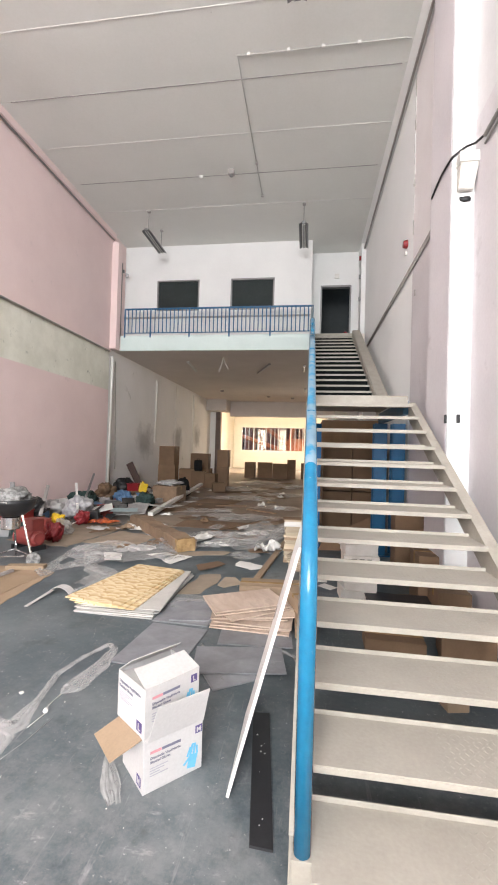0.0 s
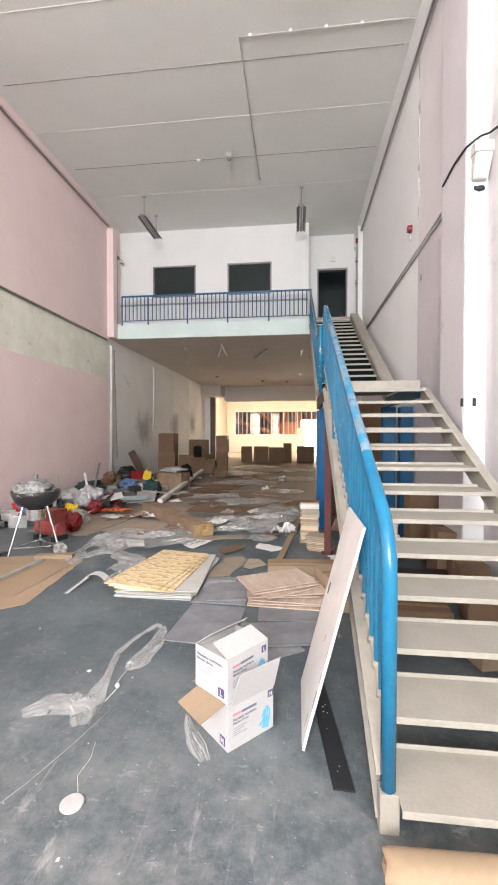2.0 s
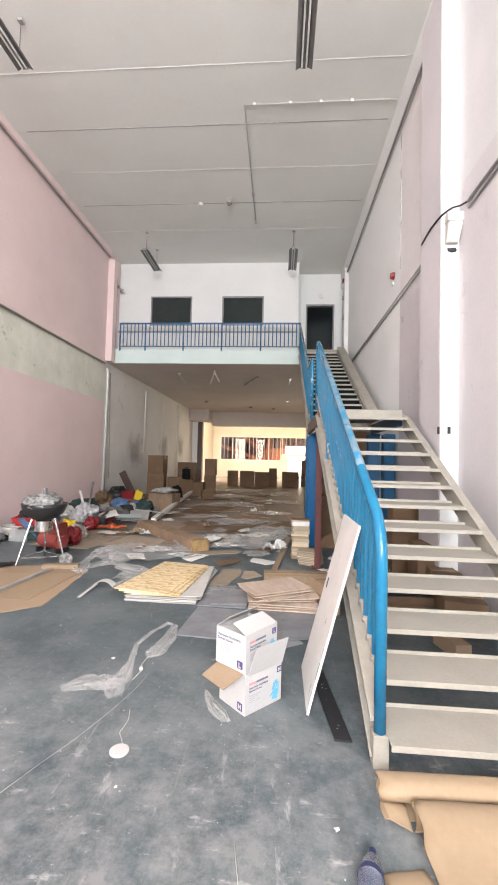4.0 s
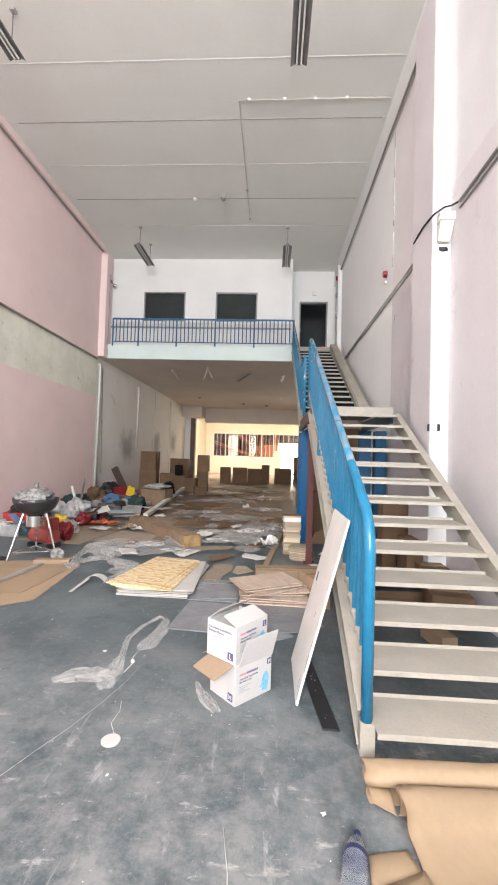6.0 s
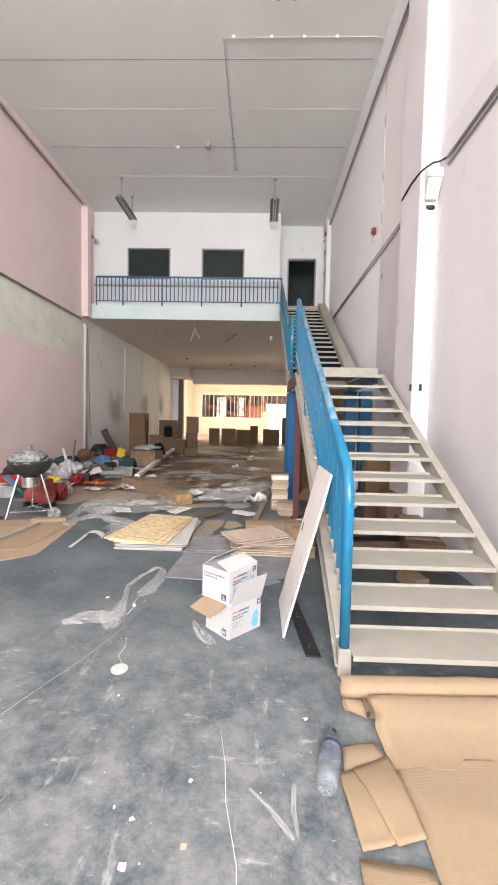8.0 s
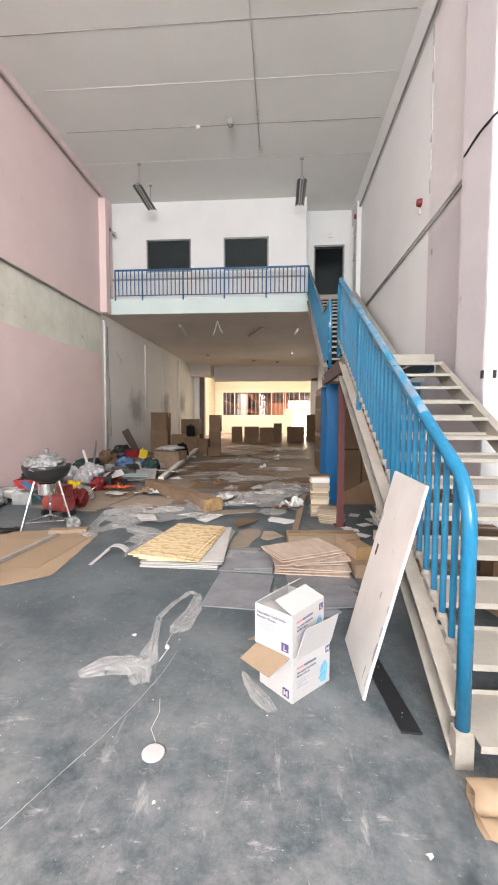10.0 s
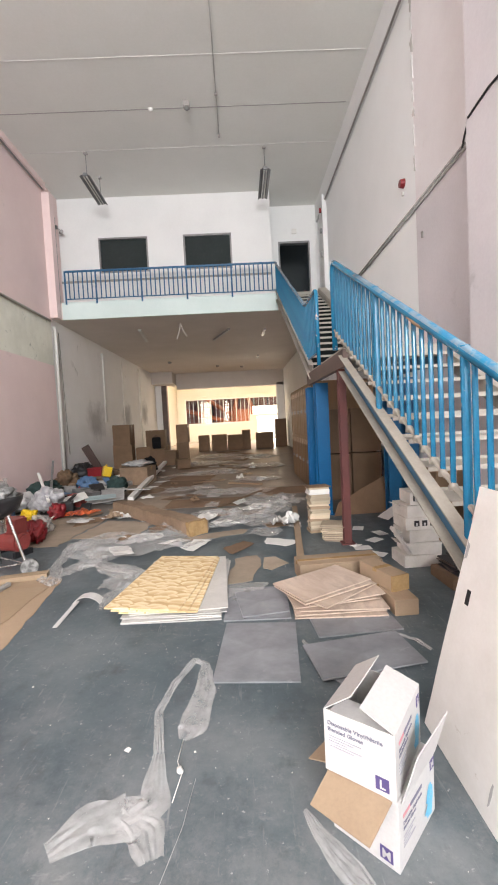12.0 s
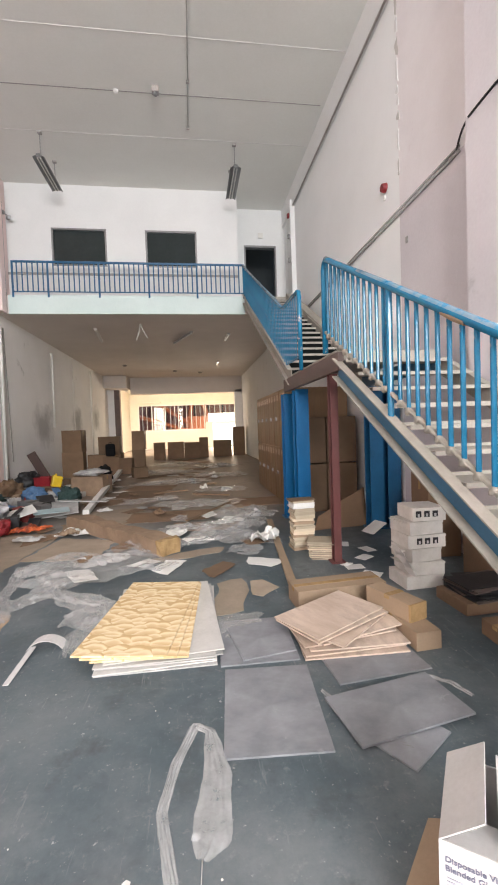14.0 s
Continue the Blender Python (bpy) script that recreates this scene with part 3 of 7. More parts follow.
# back wall of the gallery with two window openings; door wall with a doorway
WX = ((-5.32, -3.81), (-2.72, -1.23))
WZ = (6.42, 7.49)
boxes("wall_gallery", WHITE, [((XL, YB, ZM), (0.0, YB + 0.15, WZ[0])), ((XL, YB, WZ[1]), (0.0, YB + 0.15, ZC)),
      ((XL, YB, WZ[0]), (WX[0][0], YB + 0.15, WZ[1])), ((WX[0][1], YB, WZ[0]), (WX[1][0], YB + 0.15, WZ[1])),
      ((WX[1][1], YB, WZ[0]), (0.0, YB + 0.15, WZ[1]))], "white painted wall behind the gallery", "wall")
boxes("wall_gallery_return", WHITE, [((-0.15, YB + 0.15, ZM), (0.0, YD, ZC))], "white painted return wall beside the upper doorway", "wall")
boxes("wall_door", WHITE, [((-0.15, YD, ZM), (0.31, YD + 0.15, ZC)), ((1.36, YD, ZM), (XR + 0.1, YD + 0.15, ZC)), ((0.31, YD, 7.53), (1.36, YD + 0.15, ZC))],
      "white painted wall round the upper doorway", "wall")
# darkness of the unlit rooms is painted on as a near-black colour
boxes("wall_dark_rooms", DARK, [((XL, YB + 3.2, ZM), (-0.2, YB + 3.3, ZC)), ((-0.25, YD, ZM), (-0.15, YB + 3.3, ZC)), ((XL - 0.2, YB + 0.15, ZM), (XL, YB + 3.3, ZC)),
      ((-0.15, YD + 2.5, ZM), (XR + 0.3, YD + 2.6, ZC))], "upper room walls coloured near-black for the unlit darkness", "wall")
boxes("sill_line", GREYPIPE, [((XL + 0.1, YB - 0.03, 6.16), (-0.02, YB, 6.22))], "grey skirting duct along the gallery wall", "trim")


def ceiling_slab():
    bm = bmesh.new()
    box(bm, ((XL + XR) / 2, 1.0, ZC + 0.16), (XR - XL + 0.6, 24.8, 0.3))
    y = YB - 2.15
    edges = [9.87 - 1.32 * k for k in range(16)]
    prev = YD + 0.3
    for y in edges + [-11.2]:
        box(bm, ((XL + XR) / 2, (prev + y) / 2, ZC + 0.005), (XR - XL, prev - y - 0.014, 0.03), bevel=0.004)
        prev = y
    return solid("ceiling", bm, CEIL, "grey painted panel ceiling of the tall hall", "ceiling", kind="structure")


ceiling_slab()
for k in range(16):
    boxes("ceiling_joint", SEAM_D if k % 2 else SEAM_L, [((XL + 0.4, 9.87 - 1.32 * k - 0.009, ZC - 0.016), (XR - 0.16, 9.87 - 1.32 * k + 0.009, ZC - 0.006))], "thin joint line between ceiling panels", "trim")
boxes("ceiling_upper_rooms", DARK, [((XL, YD + 0.15, ZC + 0.02), (XR + 0.3, YB + 4, ZC + 0.2))], "upper room ceiling coloured near-black for the unlit darkness", "ceiling")

# the gallery slab and the low rooms under it
boxes("gallery_floor", SOFFIT, [((XL - 0.25, YM + 0.06, ZS), (0.06, 26.1, ZM)), ((0.06, 11.46, ZS), (XR + 0.02, 26.1, ZM))], "concrete gallery slab with a brown-grey soffit", "floor")
boxes("gallery_edge", MINT, [((XL + 0.28, YM, ZS - 0.012), (0.06, YM + 0.06, ZM + 0.004))], "pale mint painted edge of the gallery", "trim", 0.008)
boxes("beam_far", SOFFIT, [((-5.25, 25.8, 3.93), (XR, 26.3, ZS))], "concrete beam between the inner room and the bright far room", "beam")
boxes("duct_box", SOFFIT, [((XL - 0.02, 24.6, 4.2), (-5.3, 26.2, ZS))], "boxed-in duct in the ceiling corner", "duct", 0.01)
boxes("pier_west_return", GREYW, [((XL - 0.02, 25.8, 0), (-6.25, 26.3, 4.2))], "grey plaster return at the opening to the far room", "wall")
# backlit shade of the pier is put into a dark brown colour
boxes("pier_west", BROWNSTEEL, [((-6.25, 25.86, 0), (-5.93, 26.3, 4.2))], "narrow backlit pier coloured dark at the opening to the far room", "pilaster")
boxes("pier_east", GREYW, [((1.2, 25.8, 0), (XR + 0.2, 26.3, 4.1))], "grey pier at the opening to the far room", "pilaster")

# the bright far room: a long window, a doorway and an added, unseen side window
FX0, FX1 = -6.1, 2.25
boxes("wall_far", WARM, [((-7.2, YF, 0), (-0.4, YF + 0.2, 1.6)), ((-0.4, YF, 0), (0.25, YF + 0.2, 2.2)), ((-7.2, YF, 3.8), (2.9, YF + 0.2, 5.0)), ((-7.2, YF, 1.6), (FX0, YF + 0.2, 3.8)),
      ((FX1, YF, 0), (2.9, YF + 0.2, 3.8)), ((0.25, YF, 2.06), (FX1, YF + 0.2, 2.2))], "cream painted wall with the long window", "wall")
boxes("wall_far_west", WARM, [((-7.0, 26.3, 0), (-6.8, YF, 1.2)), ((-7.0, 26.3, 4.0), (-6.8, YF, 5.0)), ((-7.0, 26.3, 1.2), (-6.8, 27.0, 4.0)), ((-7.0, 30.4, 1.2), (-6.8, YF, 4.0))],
      "cream painted side wall with an opening for the unseen window", "wall")
boxes("wall_far_east", WARM, [((2.6, 26.3, 0), (2.8, YF, 5.0)), ((1.66, 26.1, 0), (2.8, 26.3, 5.0))], "cream painted side wall of the far room", "wall")
boxes("ceiling_far", WARM, [((-7.0, 26.3, 4.85), (2.9, YF + 0.2, 5.1))], "cream painted ceiling of the far room", "ceiling")
boxes("shelf_rail", WARM, [((-6.0 + 2.6 * k, YF - 0.3, 3.95), (-4.2 + 2.6 * k, YF, 4.1)) for k in range(3)], "cream painted blind boxes above the window", "trim", 0.01)


def window_frame(name, x0, x1, z0, z1, y, panes, material, label):
    w = thing(name, pose((x0 + x1) / 2, y, z0), label, "window", kind="structure")
    W, H = x1 - x0, z1 - z0
    fr = bmesh.new()
    for c, s in (((0, 0, 0.03), (W, 0.08, 0.06)), ((0, 0, H - 0.03), (W, 0.08, 0.06)), ((-W / 2 + 0.03, 0, H / 2), (0.06, 0.08, H - 0.12)), ((W / 2 - 0.03, 0, H / 2), (0.06, 0.08, H - 0.12))):
        box(fr, c, s, bevel=0.004)
    part("frame", fr, material, w)
    for k in range(1, panes):
        bm = bmesh.new()
        box(bm, (-W / 2 + W * k / panes, 0, H / 2), (0.07, 0.07, H - 0.12), bevel=0.004)
        part("mullion", bm, material, w)
    return w, W, H


for tag, x0, x1, z0, panes in (("window_far_1", FX0, -0.44, 1.6, 5), ("window_far_2", -0.36, FX1, 2.2, 2)):
    w, W, H = window_frame(tag, x0, x1, z0, 3.8, YF + 0.1, panes, WHITEPIPE, "long far window with white frames in strong daylight")
    for k in range(panes):
        bm = bmesh.new()
        box(bm, (-W / 2 + W * (k + 0.5) / panes, 0.04, H / 2), (W / panes - 0.1, 0.006, H - 0.14), Matrix.Rotation(radians((9, -7, 6, -10, 8)[k]), 4, "Z"))
        part("pane", bm, PANE, w).visible_shadow = False
        for q in (0.3, 0.62):
            bm = bmesh.new()
            box(bm, (-W / 2 + W * (k + q + 0.05 * (k % 3)) / panes, -0.03, H / 2), (0.035, 0.02, H - 0.14))
            part("security_bar", bm, WHITEPIPE, w, "pale security bar")
# assumed window, kept out of view, round the lamp that brightens the far wall
w, W, H = window_frame("window_unseen", 0, 3.4, 0, 2.8, 0, 3, WHITEPIPE, "unseen side window assumed for lighting the far room")
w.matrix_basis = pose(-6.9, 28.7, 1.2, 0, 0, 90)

# what stands outside the far window: a brick-red building and orange crane beams
boxes("backdrop_building", BLINDS, [((-16, 47, -0.1), (10, 48, 9))], "dark red-brown building across the yard", "building")
bm = bmesh.new()
for k in range(14):
    box(bm, (-14 + 1.6 * k, 46.95, 3.0), (0.16, 0.12, 6.0))
solid("backdrop_columns", bm, BLACK, "dark columns along the building across the yard", "building", kind="structure")
# emissive panel added outside: the yard's glare is put into its glow
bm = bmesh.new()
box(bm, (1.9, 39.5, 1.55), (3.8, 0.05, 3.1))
solid("backdrop_glare", bm, GLARE, "glowing panel in place of the sunlit yard beyond the doorway", "backdrop", kind="structure")
bm = bmesh.new()
for a, b in (((-7.2, 41, 6.0), (-1.6, 41, 2.0)), ((-11.0, 41, 4.4), (-1.6, 41, 1.4)), ((-2.4, 41, 0.0), (-1.2, 41, 5.6)), ((-1.2, 41, 5.6), (0.9, 41, 1.2)), ((-2.2, 41.1, 2.6), (0.2, 41.1, 2.4))):
    rod(bm, a, b, 0.2, 6)
box(bm, (-0.9, 41.2, 1.45), (2.2, 1.4, 2.94), bevel=0.1)
solid("orange_crane", bm, RUSTY, "orange-red steel crane parked in the sunny yard", "crane")

# front: the entrance behind the walker
boxes("wall_front", PINK, [((XL - 0.25, -11.25, 0), (-6.3, -11.0, ZC)), ((1.3, -11.25, 0), (XR + 0.25, -11.0, ZC)), ((-6.3, -11.25, 7.0), (1.3, -11.0, ZC))], "front wall round the open loading entrance", "wall")


def gallery_window(name, x0, x1):
    w = thing(name, pose((x0 + x1) / 2, YB + 0.05, WZ[0]), "dark unlit interior window of the gallery wall", "window", kind="structure")
    W, H = x1 - x0, WZ[1] - WZ[0]
    fr = bmesh.new()
    for c, s in (((0, 0, 0.025), (W, 0.1, 0.05)), ((0, 0, H - 0.025), (W, 0.1, 0.05)), ((-W / 2 + 0.025, 0, H / 2), (0.05, 0.1, H - 0.1)), ((W / 2 - 0.025, 0, H / 2), (0.05, 0.1, H - 0.1))):
        box(fr, c, s, bevel=0.004)
    part("window_frame", fr, STEEL, w)
    bm = bmesh.new()
    box(bm, (0, 0.02, H / 2), (W - 0.1, 0.008, H - 0.1))
    part("pane", bm, DARKGLASS, w, "dark tinted glass")


gallery_window("window_gallery_1", *WX[0])
gallery_window("window_gallery_2", *WX[1])
d = thing("door_frame_upper", pose(0.835, YD + 0.06, ZM), "dark metal frame of the open upper doorway", "door frame", kind="structure")
bm = bmesh.new()
for c, s in (((-0.5, 0, 1.06), (0.05, 0.2, 2.12)), ((0.5, 0, 1.06), (0.05, 0.2, 2.12)), ((0, 0, 2.09), (0.95, 0.2, 0.06))):
    box(bm, c, s, bevel=0.005)
part("frame", bm, STEEL, d)

# ---- stairs ----
TREADS = 13
RISE, GOING, Y0 = 0.1802, 0.322, -0.109      # first nosing
SX0, SX1 = 0.06, 1.3
LZ, LY0, LY1 = 2.46, 4.06, 6.15           # landing
UP = 16
URISE = (ZM - LZ) / (UP + 1)
UGO = (11.46 - LY1) / (UP + 0.5)

stairs = thing("staircase", pose(0, 0, 0), "steel staircase with dusty beige chequer-plate treads and a chipped blue railing", "staircase", kind="structure")


def lozenges(bm, width, depth, step=0.031):
    """Raised chequer-plate lozenges, turned by turns to either side."""
    for i in range(int((width - 0.08) / step)):
        for j in range(int((depth - 0.05) / step)):
            x, y = -width / 2 + 0.05 + step * i, 0.03 + step * j
            high = 0.0014 * min(1.0, max(0.0, (x + 0.22) * 3 + noise.noise(Vector((x * 5, y * 5, 3)))))
            if high < 0.0003:
                continue
            a = radians(45 if (i + j) % 2 else -45)
            ca, sa = math.cos(a), math.sin(a)
            rim = [bm.verts.new((x + ca * u - sa * v, y + sa * u + ca * v, 0.0)) for u, v in ((-0.012, 0), (0, -0.004), (0.012, 0), (0, 0.004))]
            ridge = [bm.verts.new((x + ca * u, y + sa * u, high)) for u in (-0.006, 0.006)]
            bm.faces.new((rim[0], rim[1], ridge[1], ridge[0]))
            bm.faces.new((rim[1], rim[2], ridge[1]))
            bm.faces.new((rim[2], rim[3], ridge[0], ridge[1]))
            bm.faces.new((rim[3], rim[0], ridge[0]))


def tread_mesh(width, depth, top, lip, fall=0.044, chequer=False):
    """A bent plate: top, a front lip and a back upstand."""
    bm = bmesh.new()
    box(bm, (0, depth / 2, -0.004), (width, depth, 0.008))
    box(bm, (0, 0.004, -0.008 - fall / 2), (width, 0.008, fall))
    box(bm, (0, depth - 0.004, 0.012), (width, 0.008, 0.024))
    for i, f in enumerate(bm.faces):
        f.material_index = 0 if i < 6 else 1
    bmesh.ops.bevel(bm, geom=[e for e in bm.edges], offset=0.0015, segments=1, affect="EDGES")
    if chequer:
        lozenges(bm, width, depth)
    return finish(bm, "tread", [top, lip])


lower = tread_mesh(SX1 - SX0 - 0.012, 0.362, PLATE, BEIGE, 0.027, True)
for n in range(1, TREADS + 1):
    twin("tread", lower, stairs, pose((SX0 + SX1) / 2, Y0 + GOING * (n - 1), RISE * n))
# upper treads are near-black: the shade of their undersides is in the colour
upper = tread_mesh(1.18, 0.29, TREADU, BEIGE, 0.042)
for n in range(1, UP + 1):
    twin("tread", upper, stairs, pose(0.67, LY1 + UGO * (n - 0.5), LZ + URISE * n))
# added plates, coloured near-black, paint the dark gaps between upper treads
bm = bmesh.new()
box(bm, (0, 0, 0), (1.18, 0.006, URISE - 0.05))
gap_plate = finish(bm, "gap_plate", GAPDARK)
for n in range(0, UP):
    twin("gap_plate", gap_plate, stairs, pose(0.67, LY1 + UGO * (n + 0.5) + 0.014, LZ + URISE * (n + 0.5) + 0.01))


def channel(name, a, b, depth, flange, side, web_mat, flange_mat):
    """A sloping steel channel between two points of its top edge: a web and two flanges that point to one side."""
    a, b = Vector(a), Vector(b)
    web, fl = bmesh.new(), bmesh.new()

    def slab(bm, x0, x1, dz0, dz1):
        vs = [bm.verts.new(p + Vector((x, 0, z))) for p in (a, b) for x, z in ((x0, dz0), (x1, dz0), (x1, dz1), (x0, dz1))]
        for f in ((0, 1, 2, 3), (7, 6, 5, 4), (0, 4, 5, 1), (1, 5, 6, 2), (2, 6, 7, 3), (3, 7, 4, 0)):
            bm.faces.new([vs[i] for i in f])

    slab(web, 0, side * 0.012, -depth + 0.014, -0.014)
    slab(fl, side * -flange + side * 0.012, side * 0.014, -0.014, 0.0)
    slab(fl, side * -flange + side * 0.012, side * 0.014, -depth, -depth + 0.014)
    p = part(name, web, web_mat, stairs, "steel stringer")
    part("flange", fl, flange_mat, p, "dusty beige flange")


SL = 0.5405                               # slope of stringers and railing
for x, side in ((0.05, 1), (1.3, -1)):
    channel("stringer", (x, 0.0, 0.25), (x, 3.95, 0.25 + 3.95 * SL), 0.21, 0.085, side, WEBBLUE if side > 0 else BEIGE, BEIGE)
for x, side in ((0.06, 1), (1.28, -1)):
    channel("stringer", (x, LY1, LZ + 0.12), (x, 11.4, ZM + 0.06), 0.26, 0.08, side, BEIGE, BEIGE)
bm = bmesh.new()
vs = [bm.verts.new(p) for p in ((1.285, LY1 - 0.1, LZ + 0.06), (1.5, LY1 - 0.1, LZ + 0.06), (1.5, 11.4, ZM + 0.05), (1.285, 11.4, ZM + 0.05), (1.285, LY1 - 0.1, LZ + 0.1), (1.5, LY1 - 0.1, LZ + 0.1), (1.5, 11.4, ZM + 0.09), (1.285, 11.4, ZM + 0.09))]
for f in ((0, 3, 2, 1), (4, 5, 6, 7), (0, 1, 5, 4), (1, 2, 6, 5), (2, 3, 7, 6), (3, 0, 4, 7)):
    bm.faces.new([vs[i] for i in f])
part("side_plate", bm, BEIGE, stairs, "sloping beige plate between stairs and wall")

bm = bmesh.new()
box(bm, (0.78, 11.44, ZM - 0.035), (1.42, 0.02, 0.085), bevel=0.003)
part("top_lip", bm, BEIGE, stairs, "pale edge plate at the head of the stairs")
bm = bmesh.new()
box(bm, (0.685, (LY0 + LY1) / 2, LZ + 0.02), (1.24, LY1 - LY0, 0.02), bevel=0.003)
box(bm, (0.685, LY0 + 0.008, LZ - 0.06), (1.24, 0.016, 0.14))
part("landing", bm, BEIGE, stairs, "beige painted steel landing")
bm = bmesh.new()
box(bm, (0.05, 5.205, LZ - 0.12), (0.07, 2.69, 0.2), bevel=0.004)
part("landing_beam", bm, BROWNSTEEL, stairs, "dull brown edge beam")
bm = bmesh.new()
box(bm, (1.3, (LY0 + LY1) / 2 + 0.03, LZ - 0.12), (0.07, LY1 - LY0 - 0.1, 0.18), bevel=0.004)
part("landing_beam", bm, WEBBLUE, stairs)


def h_column(x, y, top, w, d, material, label):
    bm = bmesh.new()
    box(bm, (x, y - d / 2, top / 2), (w, 0.014, top))
    box(bm, (x, y + d / 2, top / 2), (w, 0.014, top))
    box(bm, (x, y, top / 2), (0.012, d - 0.016, top))
    box(bm, (x, y, 0.008), (w + 0.08, d + 0.08, 0.016))
    part("column", bm, material, stairs, label)


# right pair takes the darker rail blue, which paints in the shade there
for x, y in ((0.14, 5.95), (0.14, 6.8), (1.22, 5.65), (1.51, 5.65)):
    h_column(x, y, LZ - 0.24, 0.21, 0.2, COLBLUE if x < 1 else NAVY, "bright blue steel column" if x < 1 else "blue steel column coloured darker for the shade under the landing")
h_column(0.07, 4.22, LZ - 0.22, 0.09, 0.09, OXIDE, "red-brown primed steel column")

# railing of the lower flight
RX = 0.03


def bal(name, mesh_z, r, x, y, z, material):
    bm = bmesh.new()
    rod(bm, (0, 0, 0), (0, 0, mesh_z), r, 10)
    return finish(bm, name, material)


def rail_z(y):
    return 1.3 + 0.54 * y


bm = bmesh.new()
tube(bm, [(RX, 0.0, 0.16), (RX, 0.0, 1.1), (RX, 0.012, 1.2), (RX, 0.05, 1.285), (RX, 0.12, rail_z(0.12)), (RX, 2.0, rail_z(2.0)), (RX, 4.1, rail_z(4.1)), (RX, 4.2, rail_z(4.2) - 0.0), (RX, 4.27, rail_z(4.2) - 0.03), (RX, 4.3, rail_z(4.2) - 0.1), (RX, 4.31, 2.5)], 0.034, 14)
for f in bm.faces:
    f.smooth = True
part("handrail", bm, BLUE, stairs, "thick chipped blue tubular handrail")
bm = bmesh.new()
tube(bm, [(RX - 0.009, 1.74, rail_z(1.74) - 0.017), (RX - 0.012, 1.85, rail_z(1.85) - 0.021), (RX - 0.006, 1.97, rail_z(1.97) - 0.015)], 0.024, 10)
part("rail_patch", bm, CARD, stairs, "peeling tan paint under the handrail")
bm = bmesh.new()
tube(bm, [(RX, y, rail_z(y) + 0.004) for y in (0.62, 0.8, 1.1, 1.5, 2.0, 2.5, 3.0, 3.3)], 0.0325, 14)
for f in bm.faces:
    f.smooth = True
part("worn_paint", bm, WORNBLUE, stairs, "pale worn paint on top of the handrail")
bm = bmesh.new()
box(bm, (RX, 0.0, 0.09), (0.085, 0.075, 0.18), bevel=0.006)
part("post_foot", bm, BEIGE, stairs, "cream-painted post foot")
bm = bmesh.new()
tube(bm, [(RX, 0.02, 0.45), (RX, 4.3, 0.445 + 0.5377 * 4.3)], 0.018, 8)
part("bottom_rail", bm, BEIGE, stairs, "thin lower rail with flaking cream paint")
long_post = bal("post", 1.12, 0.027, 0, 0, 0, BLUE)
for y in (1.25, 2.7):
    twin("post", long_post, stairs, pose(RX, y, 0.21 + SL * y))
slim = bal("baluster", 0.84, 0.0165, 0, 0, 0, BLUE)
foot = bmesh.new()
lump(foot, (0.034, 0.04, 0.04), 1.0, 3, 0.5, 2, (0, 0, 0.0001))
foot = finish(foot, "weld_cap", BEIGE)
y = 0.15
while y < 4.25:
    if min(abs(y - q) for q in (1.25, 2.7)) > 0.06:
        b = twin("baluster", slim, stairs, pose(RX, y, 0.445 + 0.5377 * y))
        twin("weld_cap", foot, b, pose(0, 0, -0.02))
    y += 0.126

# landing guard and upper flight railing
bm = bmesh.new()
tube(bm, [(RX, 5.42, LZ), (RX, 5.42, 3.52), (RX, 5.45, 3.6), (RX, 5.52, 3.63), (RX, 6.4, 3.66), (RX, 6.6, 3.72), (RX, 11.43, 6.29)], 0.03, 12)
for f in bm.faces:
    f.smooth = True
part("handrail", bm, BLUE, stairs)
bm = bmesh.new()
tube(bm, [(RX, 5.42, LZ + 0.2), (RX, 6.45, LZ + 0.22), (RX, 11.43, ZM + 0.1)], 0.014, 8)
part("bottom_rail", bm, BLUE, stairs)
y = 5.53
while y < 11.4:
    z0 = LZ + 0.22 if y < 6.45 else LZ + 0.22 + (ZM + 0.1 - LZ - 0.22) * (y - 6.45) / 4.98
    z1 = 3.64 if y < 6.5 else 3.7 + 2.59 * (y - 6.55) / 4.88
    bm = bmesh.new()
    rod(bm, (0, 0, 0), (0, 0, z1 - z0), 0.013, 8)
    part("baluster", bm, BLUE, stairs).matrix_basis = pose(RX, y, z0)
    y += 0.133

# gallery railing
rail = thing("gallery_railing", pose(0, YM + 0.03, ZM), "blue painted steel railing along the gallery edge", "railing", kind="structure")
bm = bmesh.new()
rod(bm, (XL + 0.42, 0, 0.9), (0.05, 0, 0.9), 0.031, 12)
part("top_rail", bm, NAVY, rail)
bm = bmesh.new()
rod(bm, (XL + 0.42, 0, 0.1), (0.05, 0, 0.1), 0.016, 8)
part("bottom_rail", bm, NAVY, rail)
bm = bmesh.new()
rod(bm, (0, -0.035, -0.06), (0, -0.035, 0.9), 0.026, 10)
gp = finish(bm, "post", NAVY)
bm = bmesh.new()
rod(bm, (0, 0, 0.1), (0, 0, 0.9), 0.018, 8)
gb = finish(bm, "baluster", NAVY)
posts = [0.05 - 1.333 * k for k in range(5)] + [XL + 0.42]
for x in posts:
    twin("post", gp, rail, pose(x, 0, 0))
x = -0.08
while x > XL + 0.46:
    if min(abs(x - q) for q in posts) > 0.05:
        twin("baluster", gb, rail, pose(x, 0, 0))
    x -= 0.1333

